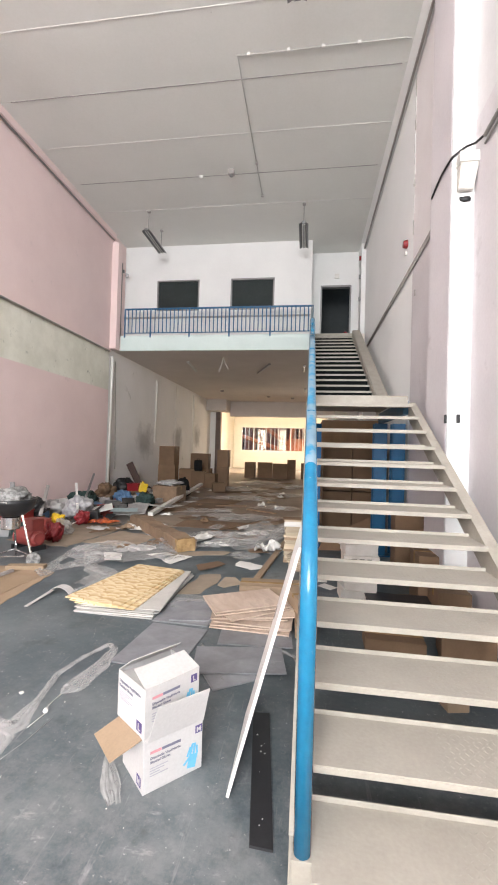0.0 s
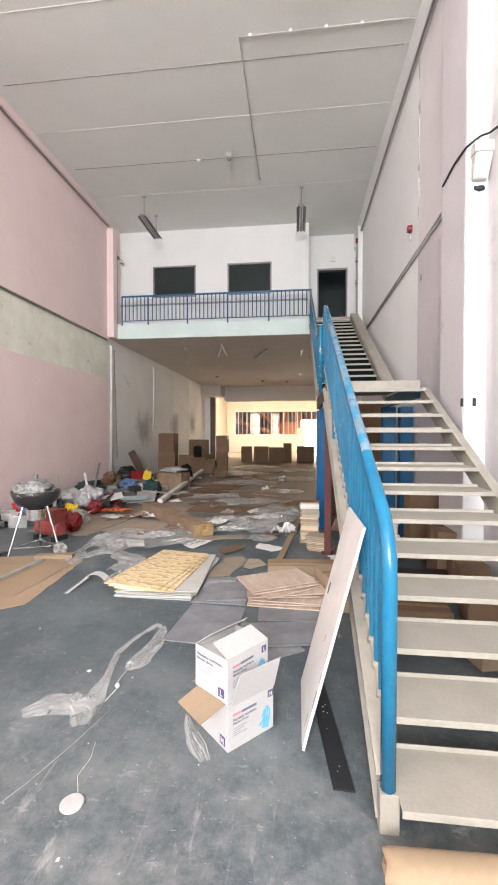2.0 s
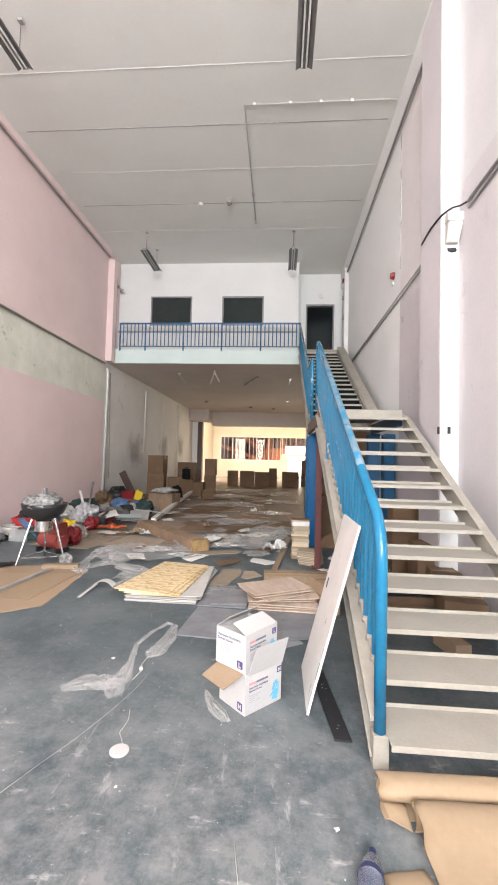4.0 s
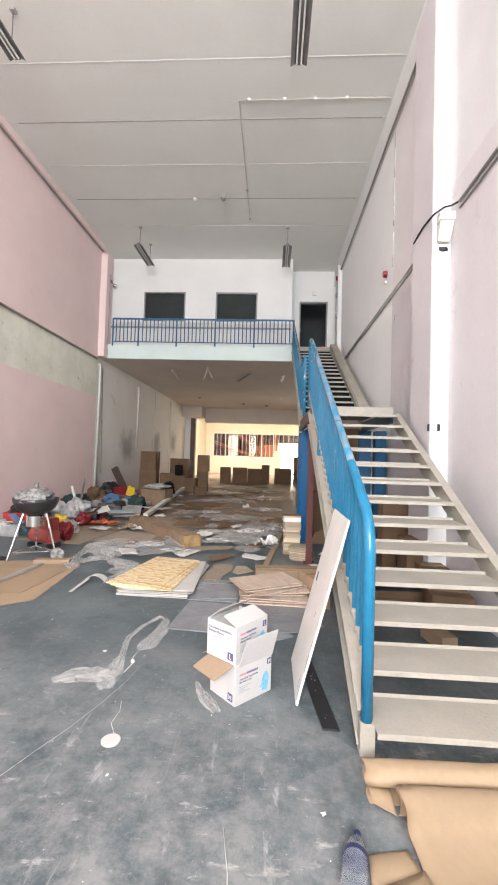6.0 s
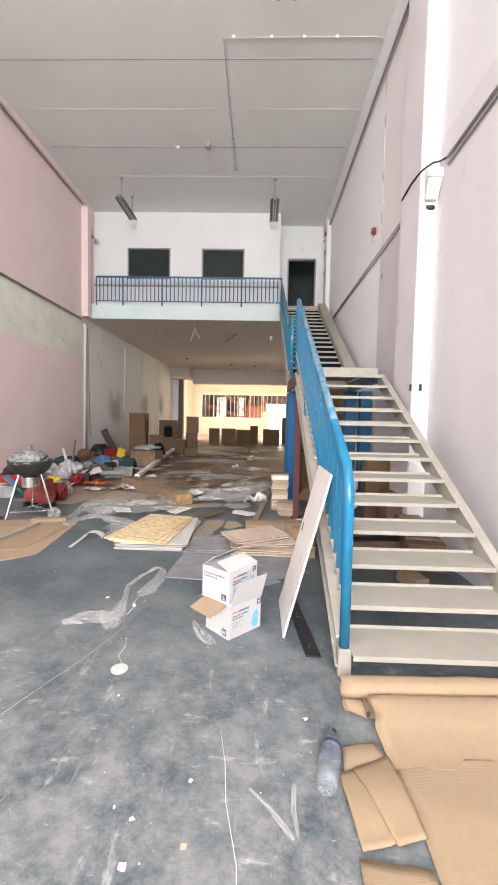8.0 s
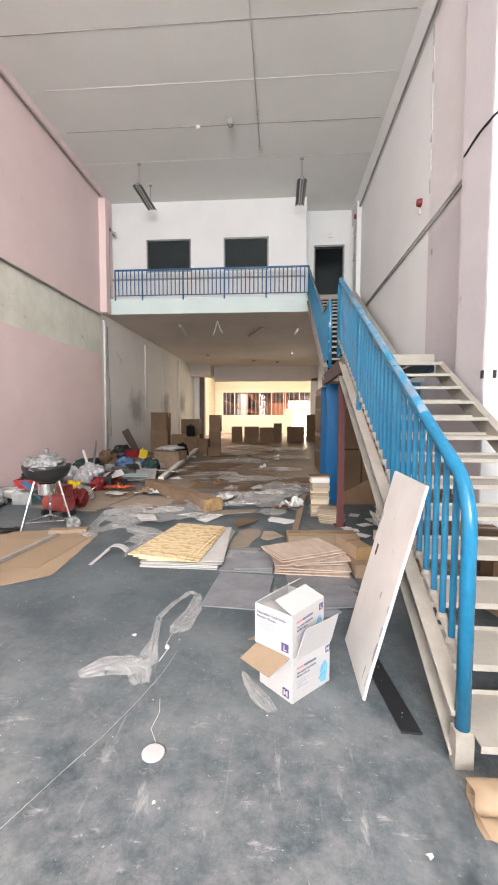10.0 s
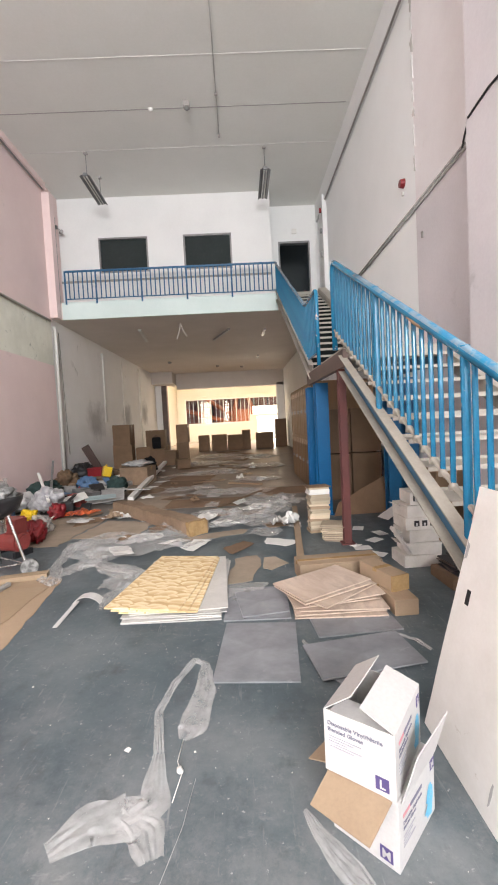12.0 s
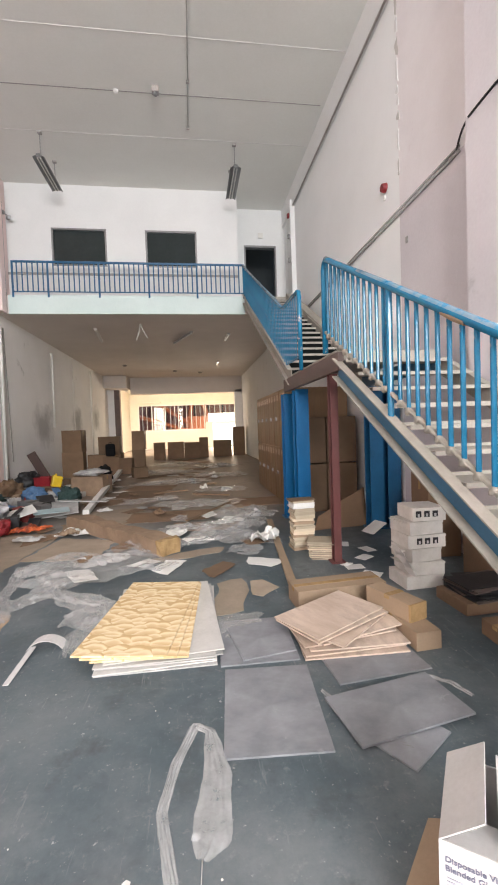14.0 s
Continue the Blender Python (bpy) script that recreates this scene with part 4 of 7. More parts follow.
# ---- things fixed to walls and ceiling ----
def hanging_lamp(x, y0, y1, z):
    L = thing("hanging_lamp", pose(x, (y0 + y1) / 2, z), "grey metal strip lamp, unlit, hung on two rods from the ceiling", "lamp", "strip lamps under the hall ceiling")
    n = (y1 - y0) / 2
    bm = bmesh.new()
    box(bm, (0, 0, 0.06), (0.1, 2 * n, 0.07), bevel=0.008)
    part("housing", bm, STEEL, L)
    bm = bmesh.new()
    for s in (-1, 1):
        m = Matrix.Rotation(radians(28 * s), 4, "Y")
        box(bm, (s * 0.085, 0, 0.035), (0.11, 2 * n, 0.006), m)
    part("reflector", bm, STEEL, L, "dull steel reflector wings")
    for s in (-0.035, 0.035):
        bm = bmesh.new()
        rod(bm, (s, -n + 0.04, 0.01), (s, n - 0.04, 0.01), 0.014, 10)
        part("tube", bm, WHITEPIPE, L, "unlit fluorescent tube")
    for s in (-1, 1):
        bm = bmesh.new()
        rod(bm, (0, s * n * 0.75, 0.09), (0, s * n * 0.75, ZC - z - 0.01), 0.008, 6)
        part("rod", bm, STEEL, L)
        bm = bmesh.new()
        box(bm, (0, s * n * 0.75, ZC - z - 0.03), (0.09, 0.09, 0.045), bevel=0.008)
        part("ceiling_cup", bm, GREYPIPE, L)
    return L


hanging_lamp(-0.27, 9.78, 11.2, 8.0)
hanging_lamp(-4.83, 9.74, 11.15, 8.0)
hanging_lamp(-0.3, 2.65, 4.07, 8.0)
hanging_lamp(-4.88, 2.45, 3.86, 8.0)


def pipe_run(name, pts, r, material, label, category="pipe"):
    bm = bmesh.new()
    tube(bm, pts, r, 8)
    for f in bm.faces:
        f.smooth = True
    return solid(name, bm, material, label, category)


pipe_run("ceiling_conduit", [(-1.4, 9.5, 8.67), (-1.4, 5.42, 8.67), (1.45, 5.42, 8.67), (1.55, 5.42, 8.64)], 0.011, CONDUIT, "thin grey conduit with flaking paint across the ceiling", "conduit")
for k, (x, y) in enumerate(((-1.2, 5.42), (-0.5, 5.42), (0.1, 5.42), (0.7, 5.42), (-1.4, 8.17), (-1.4, 9.47))):
    bm = bmesh.new()
    box(bm, (0, 0, 0), (0.06, 0.05, 0.05), bevel=0.01)
    solid("conduit_box", bm, GREYPIPE if k > 3 else WHITEPIPE, "small conduit box on the ceiling conduit", "conduit box", pose(x, y, 8.67), "conduit boxes")
bm = bmesh.new()
lathe(bm, [(0.02, 0.0), (0.05, 0.02), (0.055, 0.06), (0.03, 0.075)], 16)
solid("ceiling_sensor", bm, WHITEPIPE, "small white round sensor on the ceiling", "sensor", pose(-2.87, 8.53, ZC - 0.08))
s = thing("smoke_detector", pose(-2.06, 8.4, ZC - 0.17), "grey box detector fixed to the ceiling", "detector")
bm = bmesh.new()
box(bm, (0, 0, 0.11), (0.14, 0.14, 0.12), bevel=0.015)
part("housing", bm, GREYPIPE, s)
bm = bmesh.new()
lathe(bm, [(0.03, 0.0), (0.05, 0.02), (0.05, 0.05)], 14)
part("sensor_cap", bm, STEEL, s)

pipe_run("wall_conduit", [(1.64, 11.5, 4.8), (1.64, 4.06, 4.8)], 0.018, GREYPIPE, "dark grey conduit along the lilac side wall", "conduit")
pipe_run("wall_conduit", [(1.64, 11.5, 4.86), (1.64, 4.06, 4.86)], 0.014, GREYPIPE, "dark grey conduit along the lilac side wall", "conduit")
pipe_run("wall_conduit", [(1.635, 2.6, 4.84), (1.635, -10.9, 4.84)], 0.019, GREYPIPE, "thick grey conduit along the near side wall", "conduit")
pipe_run("wall_conduit", [(1.64, 2.6, 4.76), (1.64, -10.9, 4.76)], 0.012, GREYPIPE, "thin grey conduit along the near side wall", "conduit")
pipe_run("loose_cable", [(1.63, 4.1, 4.83), (1.61, 4.02, 4.9), (1.6, 3.95, 4.96), (1.52, 3.72, 4.95), (1.425, 3.6, 4.84), (1.418, 3.4, 4.85), (1.418, 3.2, 4.86), (1.418, 3.02, 4.84), (1.43, 2.9, 4.84), (1.48, 2.885, 4.88), (1.56, 2.87, 4.93), (1.62, 2.78, 4.9), (1.63, 2.6, 4.84)], 0.012, BLACK, "black cable that sags round the pilaster", "cable")
f = thing("emergency_light", pose(1.54, 2.9, 4.42), "white wall light box with a stained tapering cover on the pilaster", "wall light")
bm = bmesh.new()
box(bm, (0.03, -0.065, 0.35), (0.2, 0.13, 0.11), bevel=0.012)
part("box", bm, WHITEPIPE, f)
bm = bmesh.new()
vs = [bm.verts.new((x, y, z)) for z, x0, x1, y0 in ((0.3, -0.055, 0.12, -0.12), (0.05, -0.06, 0.09, -0.06)) for x, y in ((x0, y0), (x1, y0), (x1, -0.002), (x0, -0.002))]
for q in ((3, 2, 1, 0), (4, 5, 6, 7), (0, 1, 5, 4), (1, 2, 6, 5), (2, 3, 7, 6), (3, 0, 4, 7)):
    bm.faces.new([vs[k] for k in q])
bmesh.ops.recalc_face_normals(bm, faces=bm.faces)
bmesh.ops.bevel(bm, geom=list(bm.edges), offset=0.008, segments=2, affect="EDGES")
part("cover", bm, ARCH, f, "yellowed plastic cover")
bm = bmesh.new()
lump(bm, (0.06, 0.02, 0.045), 1, 4, 0.5, 2, (0.03, 0.0, -0.02))
part("broken_hole", bm, BLACK, f, "dark broken hole in the plaster")
a = thing("fire_alarm", pose(1.64, 5.93, 5.43), "round red fire alarm bell on the side wall", "alarm")
bm = bmesh.new()
rod(bm, (0.02, 0, 0), (-0.05, 0, 0), 0.075, 20, 0.06)
part("bell", bm, RED, a)
bm = bmesh.new()
box(bm, (0, 0, -0.16), (0.03, 0.05, 0.07), bevel=0.005)
part("junction_box", bm, WHITEPIPE, a)
sm = thing("peeled_seam", pose(XR, 5.5, 0), "peeling strip of plaster and paint down the white wall", "plaster")
rnd = random.Random(77)
z = 8.05
while z > 5.3:
    h = rnd.uniform(0.12, 0.4)
    bm = bmesh.new()
    w = rnd.uniform(0.02, 0.055)
    edge = ragged([(-w, z - h), (w * 0.7, z - h + 0.04), (w, z - 0.05), (-w * 0.6, z)], int(z * 50), 0.05, 0.014)
    prism(bm, edge, 0.0, rnd.uniform(0.004, 0.012))
    for v in bm.verts:
        v.co = Vector((0.002 - v.co.z, v.co.x + 0.02 * noise.noise(Vector((0, 0, z))), v.co.y))
    part("plaster_flake", bm, WHITE if rnd.random() < 0.7 else CONDUIT, sm)
    z -= h + rnd.uniform(0.0, 0.12)
pipe_run("beam_pipe", [(1.6, -10.9, 8.1), (1.6, 11.5, 8.1)], 0.022, GREYPIPE, "dark grey pipe under the edge beam")
pipe_run("ceiling_pipe", [(-6.5, -10.9, 8.5), (-6.5, 11.1, 8.5)], 0.022, GREYPIPE, "dark grey pipe along the top of the pink wall")
pipe_run("band_conduit", [(-6.55, -10.9, 4.83), (-6.55, 11.1, 4.83)], 0.03, GREYPIPE, "dark conduit along the ledge of the pink wall", "conduit")
for y, z in ((2.83, 2.1), (5.3, 4.33)):
    bm = bmesh.new()
    box(bm, (0, 0, 0), (0.02, 0.05, 0.09), bevel=0.004)
    solid("wall_socket", bm, BLACK if y < 3.7 else GREYPIPE, "small dark socket hole in the wall", "socket", pose(1.435 if y < 3.7 else 1.655, y + (0.12 if y < 3 else 0), z), "wall sockets")
bm = bmesh.new()
box(bm, (0, 0, 0), (0.035, 0.02, 0.09), bevel=0.004)
solid("wall_socket", bm, BLACK, "small dark socket hole in the wall", "socket", pose(1.545, 2.905, 2.1), "wall sockets")

c = thing("security_camera", pose(-6.45, 11.75, 7.62), "dark security camera on a bracket on the pink wall", "camera")
bm = bmesh.new()
rod(bm, (0, 0, 0.1), (0.14, 0, 0.02), 0.012, 8)
box(bm, (0, 0, 0.12), (0.06, 0.09, 0.09), bevel=0.01)
part("bracket", bm, STEEL, c)
bm = bmesh.new()
rod(bm, (0.08, 0.1, 0.0), (0.2, -0.12, -0.06), 0.05, 14)
part("body", bm, STEEL, c)
pipe_run("wall_conduit", [(-6.47, 11.7, 5.45), (-6.47, 11.7, 8.0)], 0.015, GREYPIPE, "thin conduit up the pink gallery wall", "conduit")
bm = bmesh.new()
box(bm, (0, 0, 0), (0.16, 0.05, 0.16), bevel=0.01)
solid("wall_sensor", bm, WHITEPIPE, "small white sensor box above the upper doorway", "sensor", pose(0.86, YD - 0.03, 7.85))
for z in (7.9, 7.3, 6.6):
    bm = bmesh.new()
    box(bm, (0, 0, 0), (0.06, 0.08, 0.12), bevel=0.008)
    solid("junction_box", bm, STEEL if z < 7.5 else RED, "small box on the slim pilaster", "junction box", pose(1.5, 11.75, z), "boxes on the pilaster")
e = thing("fire_extinguisher", pose(1.22, YD + 0.35, ZM), "red fire extinguisher standing inside the upper doorway", "extinguisher")
bm = bmesh.new()
lathe(bm, [(0.08, 0), (0.085, 0.02), (0.085, 0.48), (0.06, 0.56), (0.03, 0.6)], 18)
part("cylinder", bm, RED, e)
bm = bmesh.new()
box(bm, (0, 0, 0.63), (0.03, 0.1, 0.07), bevel=0.006)
part("handle", bm, BLACK, e)

# white pipes on the inner side wall, small fittings under the gallery
for y, z0, z1, r in ((11.35, 0.0, 4.7, 0.05), (15.5, 1.9, 4.6, 0.04), (21.3, 0.0, 4.75, 0.04)):
    pipe_run("wall_pipe", [(-6.55, y, z0), (-6.55, y, z1 - 0.1), (-6.58, y, z1)], r, WHITEPIPE, "white plastic pipe up the grey side wall")
pipe_run("wall_cable", [(-6.6, 11.9, 0.9), (-6.6, 11.7, 4.6)], 0.012, GREYPIPE, "thin cable down the grey wall", "cable")
pipe_run("wall_cable", [(-6.6, 18.3, 0.5), (-6.6, 18.3, 4.8)], 0.014, WHITEPIPE, "thin cable down the grey wall", "cable")


def soffit_lamp(x, y, turn, length, material):
    L = thing("soffit_lamp", pose(x, y, ZS - 0.09, 0, 0, turn), "small strip lamp, unlit, under the gallery slab", "lamp", "strip lamps under the gallery")
    bm = bmesh.new()
    box(bm, (0, 0, 0.06), (0.09, length, 0.05), bevel=0.008)
    part("housing", bm, material, L)
    bm = bmesh.new()
    rod(bm, (0, -length / 2 + 0.03, 0.018), (0, length / 2 - 0.03, 0.018), 0.016, 10)
    part("tube", bm, WHITEPIPE, L)


soffit_lamp(-4.56, 14.0, 6, 1.9, WHITEPIPE)
soffit_lamp(-0.22, 14.3, 2, 1.0, STEEL)
soffit_lamp(-1.79, 14.4, 20, 1.9, GREYPIPE)
soffit_lamp(-0.21, 20.0, 0, 0.7, STEEL)
for dx, dz in ((-0.13, -0.5), (0.2, -0.42)):
    pipe_run("hanging_wire", [(-3.03, 12.6, ZS), (-3.03 + dx * 0.4, 12.6, ZS + dz * 0.5), (-3.03 + dx, 12.55, ZS + dz)], 0.012, WHITEPIPE, "white cable that hangs down from the soffit", "cable")
for x, y in ((-4.75, 20.6), (-2.4, 22.8), (-1.0, 23.5)):
    bm = bmesh.new()
    lathe(bm, [(0.05, 0), (0.1, 0.03), (0.1, 0.09)], 16)
    solid("ceiling_sensor", bm, GREYPIPE, "round grey sensor under the gallery slab", "sensor", pose(x, y, ZS - 0.09))


# ---- cartons ----
def carton(name, x, y, turn, w, d, h, material, label, z=0.0, group="", tape=True, open_top=False, tilt=0):
    """A cardboard carton: four walls, a base, and flaps that are taped shut or stand open."""
    c = thing(name, pose(x, y, z, 0, tilt, turn), label, "carton", group)
    bm = bmesh.new()
    if open_top:
        t = 0.006
        for cc, ss in (((0, 0, t / 2), (w, d, t)), ((0, -d / 2 + t / 2, h / 2), (w, t, h)), ((0, d / 2 - t / 2, h / 2), (w, t, h)), ((-w / 2 + t / 2, 0, h / 2), (t, d - 2 * t, h)), ((w / 2 - t / 2, 0, h / 2), (t, d - 2 * t, h))):
            box(bm, cc, ss)
    else:
        box(bm, (0, 0, h / 2), (w, d, h), bevel=min(0.008, w * 0.03))
    part("body", bm, material, c)
    if not open_top:
        for s in (-1, 1):
            bm = bmesh.new()
            box(bm, (0, s * (d / 4 + 0.001), h + 0.002), (w - 0.006, d / 2 - 0.005, 0.004))
            part("flap", bm, material, c)
        if tape:
            bm = bmesh.new()
            box(bm, (0, 0, h + 0.0055), (w * 0.98, 0.055, 0.002))
            box(bm, (0, 0, h * 0.9), (w + 0.004, 0.055, h * 0.2))
            part("tape", bm, TAPE, c, "glossy amber packing tape")
    return c


# two white glove cartons, one on the other
bx = thing("glove_carton", pose(-0.75, 0.34, 0, 0, 0, 45), "white printed glove carton with one brown flap folded out", "carton", "stacked glove cartons")
W1, D1, H1 = 0.335, 0.275, 0.265
bm = bmesh.new()
box(bm, (W1 / 2, D1 / 2, H1 / 2), (W1, D1, H1), bevel=0.004)
part("body", bm, CARTON, bx)


def flap(parent, a, b, out, width, thick, material, label=""):
    """A flap hinged on the edge a-b that reaches along out."""
    a, b, out = Vector(a), Vector(b), Vector(out).normalized() * width
    n = (b - a).cross(out).normalized() * thick
    i = (b - a) * 0.03
    bm = bmesh.new()
    vs = [bm.verts.new(p) for p in (a, b, b - i + out, a + i + out, a + n, b + n, b - i + out + n, a + i + out + n)]
    for f in ((0, 1, 2, 3), (7, 6, 5, 4), (0, 4, 5, 1), (1, 5, 6, 2), (2, 6, 7, 3), (3, 7, 4, 0)):
        bm.faces.new([vs[k] for k in f])
    return part("flap", bm, material, parent, label)


flap(bx, (-0.003, D1, H1), (-0.003, 0.02, H1), (-0.9, 0, -0.28), 0.165, 0.004, CARD, "brown inside of the folded-out flap")
flap(bx, (W1, D1 + 0.003, H1), (0.0, D1 + 0.003, H1), (0, 0.8, -0.35), 0.13, 0.004, CARD, "brown inside of the folded-out flap")
flap(bx, (0.02, -0.003, H1 - 0.01), (W1, -0.003, H1 - 0.01), (0.06, -0.28, 1.0), 0.2, 0.004, CARTON, "white flap standing up")


def print_block(parent, x, y, z, w, h, rows, material, face):
    """Bars of unreadable print on one face of a carton: 'front' is its -y side, 'side' its -x side."""
    for k in range(rows):
        bm = bmesh.new()
        ww = w * (1 - 0.22 * ((k * 37) % 3))
        zz = z - k * h / rows
        if face == "front":
            box(bm, (x + ww / 2, y - 0.0012, zz), (ww, 0.0016, h / rows * 0.3))
        else:
            box(bm, (x - 0.0012, y - ww / 2, zz), (0.0016, ww, h / rows * 0.42))
        part("print_line", bm, material, parent)


def badge(parent, x, y, z, s, letter, face):
    bm = bmesh.new()
    if face == "front":
        box(bm, (x, y - 0.0012, z), (s, 0.0016, s))
        m = pose(x, y - 0.0025, z - s * 0.33, 90, 0, 0)
    else:
        box(bm, (x - 0.0012, y, z), (0.0016, s, s))
        m = pose(x - 0.0025, y, z - s * 0.33, 90, 0, -90)
    part("size_badge", bm, PURPLE, parent, "purple size badge")
    lettering("letter", letter, s * 0.92, CARTON, parent, m, "CENTER")


def glove_hand_shape(parent, x, z, s=1.0):
    """A plain printed hand shape, leaning to one side."""
    bm = bmesh.new()
    for cx, cz, w, h, turn in ((0, 0, 0.05, 0.07, 12), (-0.022, 0.055, 0.011, 0.05, 22), (-0.006, 0.064, 0.012, 0.056, 14), (0.011, 0.062, 0.012, 0.054, 6), (0.027, 0.05, 0.011, 0.045, -6), (-0.036, 0.012, 0.012, 0.045, 48)):
        box(bm, (x + cx * s, -0.0012 - 0.0001 * abs(turn), z + cz * s), (w * s, 0.0012, h * s), Matrix.Rotation(radians(turn), 4, "Y"))
    part("printed_shape", bm, CYANP, parent, "light blue printed shape")


def front_print(parent, x, z):
    """Two brand bars, two lines of words and a block of small print on the front of a carton."""
    for dx, w, mat in ((0.0, 0.06, REDPRINT), (0.063, 0.105, PRINT)):
        bm = bmesh.new()
        box(bm, (x + dx + w / 2, -0.0012, z), (w, 0.0016, 0.013))
        part("brand_bar", bm, mat, parent)
    lettering("letters", "Disposable Vinyl/Nitrile", 0.0175, PRINT, parent, pose(x, -0.0015, z - 0.034, 90, 0, 0))
    lettering("letters", "Blended Gloves", 0.0175, PRINT, parent, pose(x, -0.0015, z - 0.054, 90, 0, 0))
    print_block(parent, x, 0, z - 0.078, 0.1, 0.05, 4, FAINT, "front")


front_print(bx, 0.035, 0.195)
badge(bx, 0.31, 0, 0.215, 0.04, "M", "front")
badge(bx, 0, 0.05, 0.045, 0.05, "M", "side")
glove_hand_shape(bx, 0.275, 0.06)
ux = thing("glove_carton", pose(-0.752, 0.345, H1 + 0.002, 0, 0, 53), "white printed glove carton with open white flaps", "carton", "stacked glove cartons")
H2 = 0.245
t = 0.005
for nm, cc, ss in (("base", (W1 / 2, D1 / 2, t / 2), (W1, D1, t)), ("side_panel", (W1 / 2, t / 2, H2 / 2 + t / 2), (W1, t, H2 - t)), ("side_panel", (W1 / 2, D1 - t / 2, H2 / 2 + t / 2), (W1, t, H2 - t)), ("side_panel", (t / 2, D1 / 2, H2 / 2 + t / 2), (t, D1 - 2 * t, H2 - t)), ("side_panel", (W1 - t / 2, D1 / 2, H2 / 2 + t / 2), (t, D1 - 2 * t, H2 - t))):
    bm = bmesh.new()
    box(bm, cc, ss)
    part(nm, bm, CARTON, ux)
flap(ux, (0.0, D1, H2), (W1, D1, H2), (0, -0.8, 0.6), 0.14, 0.004, CARTON, "white flap standing up")
flap(ux, (0.0, 0.0, H2), (W1, 0.0, H2), (0, 0.92, 0.33), 0.14, 0.004, CARTON, "white flap leaning inward")
flap(ux, (0.0, 0.02, H2 - 0.004), (0.0, D1 - 0.02, H2 - 0.004), (1, 0, -0.12), 0.125, 0.004, CARTON, "white flap folded inward")
lettering("letters", "Disposable Vinyl/Nitrile", 0.0225, PRINT, ux, pose(-0.0015, D1 - 0.015, H2 - 0.055, 90, 0, -90))
lettering("letters", "Blended Gloves", 0.0225, PRINT, ux, pose(-0.0015, D1 - 0.015, H2 - 0.08, 90, 0, -90))
print_block(ux, 0, D1 - 0.02, H2 - 0.1, 0.13, 0.05, 5, FAINT, "side")
front_print(ux, 0.04, H2 - 0.055)
glove_hand_shape(ux, 0.275, 0.06)
badge(ux, 0, 0.05, 0.045, 0.05, "L", "side")
badge(ux, 0.3, 0, 0.2, 0.04, "L", "front")

# leaning white board with a hand hole, against the blue rail
lb = thing("leaning_board", pose(-0.33, 0.41, 0), "scuffed white board with a chipped edge leaning on the stair railing", "board")
up = Vector((0.325, 0.0, 1.245))
nrm = Vector((1.245, 0, -0.325)).normalized() * 0.016
bm = bmesh.new()
rnd = random.Random(11)
prof = [(rnd.uniform(0, 0.008) - 0.01 * (k == 0), k / 14) for k in range(15)] + [(0.64 - rnd.uniform(0, 0.006), 1 - k / 8) for k in range(9)]
vs = [[bm.verts.new(Vector((0, y, 0)) + up * s - nrm * f) for y, s in prof] for f in (0, 1)]
bm.faces.new(vs[0])
bm.faces.new(vs[1][::-1])
for k in range(len(prof)):
    q = (k + 1) % len(prof)
    bm.faces.new((vs[0][k], vs[1][k], vs[1][q], vs[0][q]))
part("panel", bm, BOARDW, lb)
bm = bmesh.new()
m = Matrix.Rotation(math.atan2(0.325, 1.245), 4, "Y")
box(bm, Vector((0, 0.525, 0)) + up * 0.575 - nrm * 1.02, (0.004, 0.03, 0.075), m)
part("latch_hole", bm, BLACK, lb, "dark latch hole")


def chip(y, s, w, h, seed, edge=0):
    """A patch of the board's white face worn away, with a ragged outline; edge -1 or 1 keeps that side straight."""
    r = random.Random(seed)
    ring = []
    for k in range(14):
        a = math.tau * k / 14
        q = r.uniform(0.72, 1.0)
        dy, ds = math.cos(a) * w * q / 2, math.sin(a) * h * q / 2
        if edge and dy * edge > 0:
            dy = 0.0015 * edge
        ring.append((y + dy, s + ds))
    b = bmesh.new()
    rows = [[b.verts.new(Vector((0, yy, 0)) + up * ss - nrm * f) for yy, ss in ring] for f in (0.95, 1.05)]
    b.faces.new(rows[0])
    b.faces.new(rows[1][::-1])
    for k in range(14):
        q = (k + 1) % 14
        b.faces.new((rows[0][k], rows[1][k], rows[1][q], rows[0][q]))
    part("chip", b, PALEGREY, lb, "grey patch where the white face is chipped off")


for k, (y, s, w, h, edge) in enumerate(((0.012, 0.315, 0.06, 0.06, -1), (0.014, 0.215, 0.07, 0.13, -1), (0.012, 0.42, 0.04, 0.05, -1), (0.1, 0.085, 0.016, 0.09, 0), (0.03, 0.075, 0.012, 0.1, 0), (0.2, 0.43, 0.02, 0.045, 0), (0.625, 0.74, 0.05, 0.09, 1))):
    chip(y, s, w, h, k + 3, edge)
bm = bmesh.new()
prism(bm, [(-0.195, 0.17), (-0.09, 0.165), (-0.19, 1.08), (-0.295, 1.07)], 0.0, 0.012)
solid("black_board", bm, CHAR, "narrow glossy black board with white paint drops on the floor", "board")
for k in range(8):
    rr = random.Random(k)
    bm = bmesh.new()
    lathe(bm, [(0.002 + 0.004 * rr.random(), 0), (0.002, 0.0015)], 8)
    s = rr.random()
    solid("paint_drop", bm, PAPER, "dried drop of white paint on the black panel", "paint drop", pose(-0.15 - 0.07 * s + rr.uniform(-0.03, 0.03), 0.2 + 0.7 * s, 0.012), "paint drops")


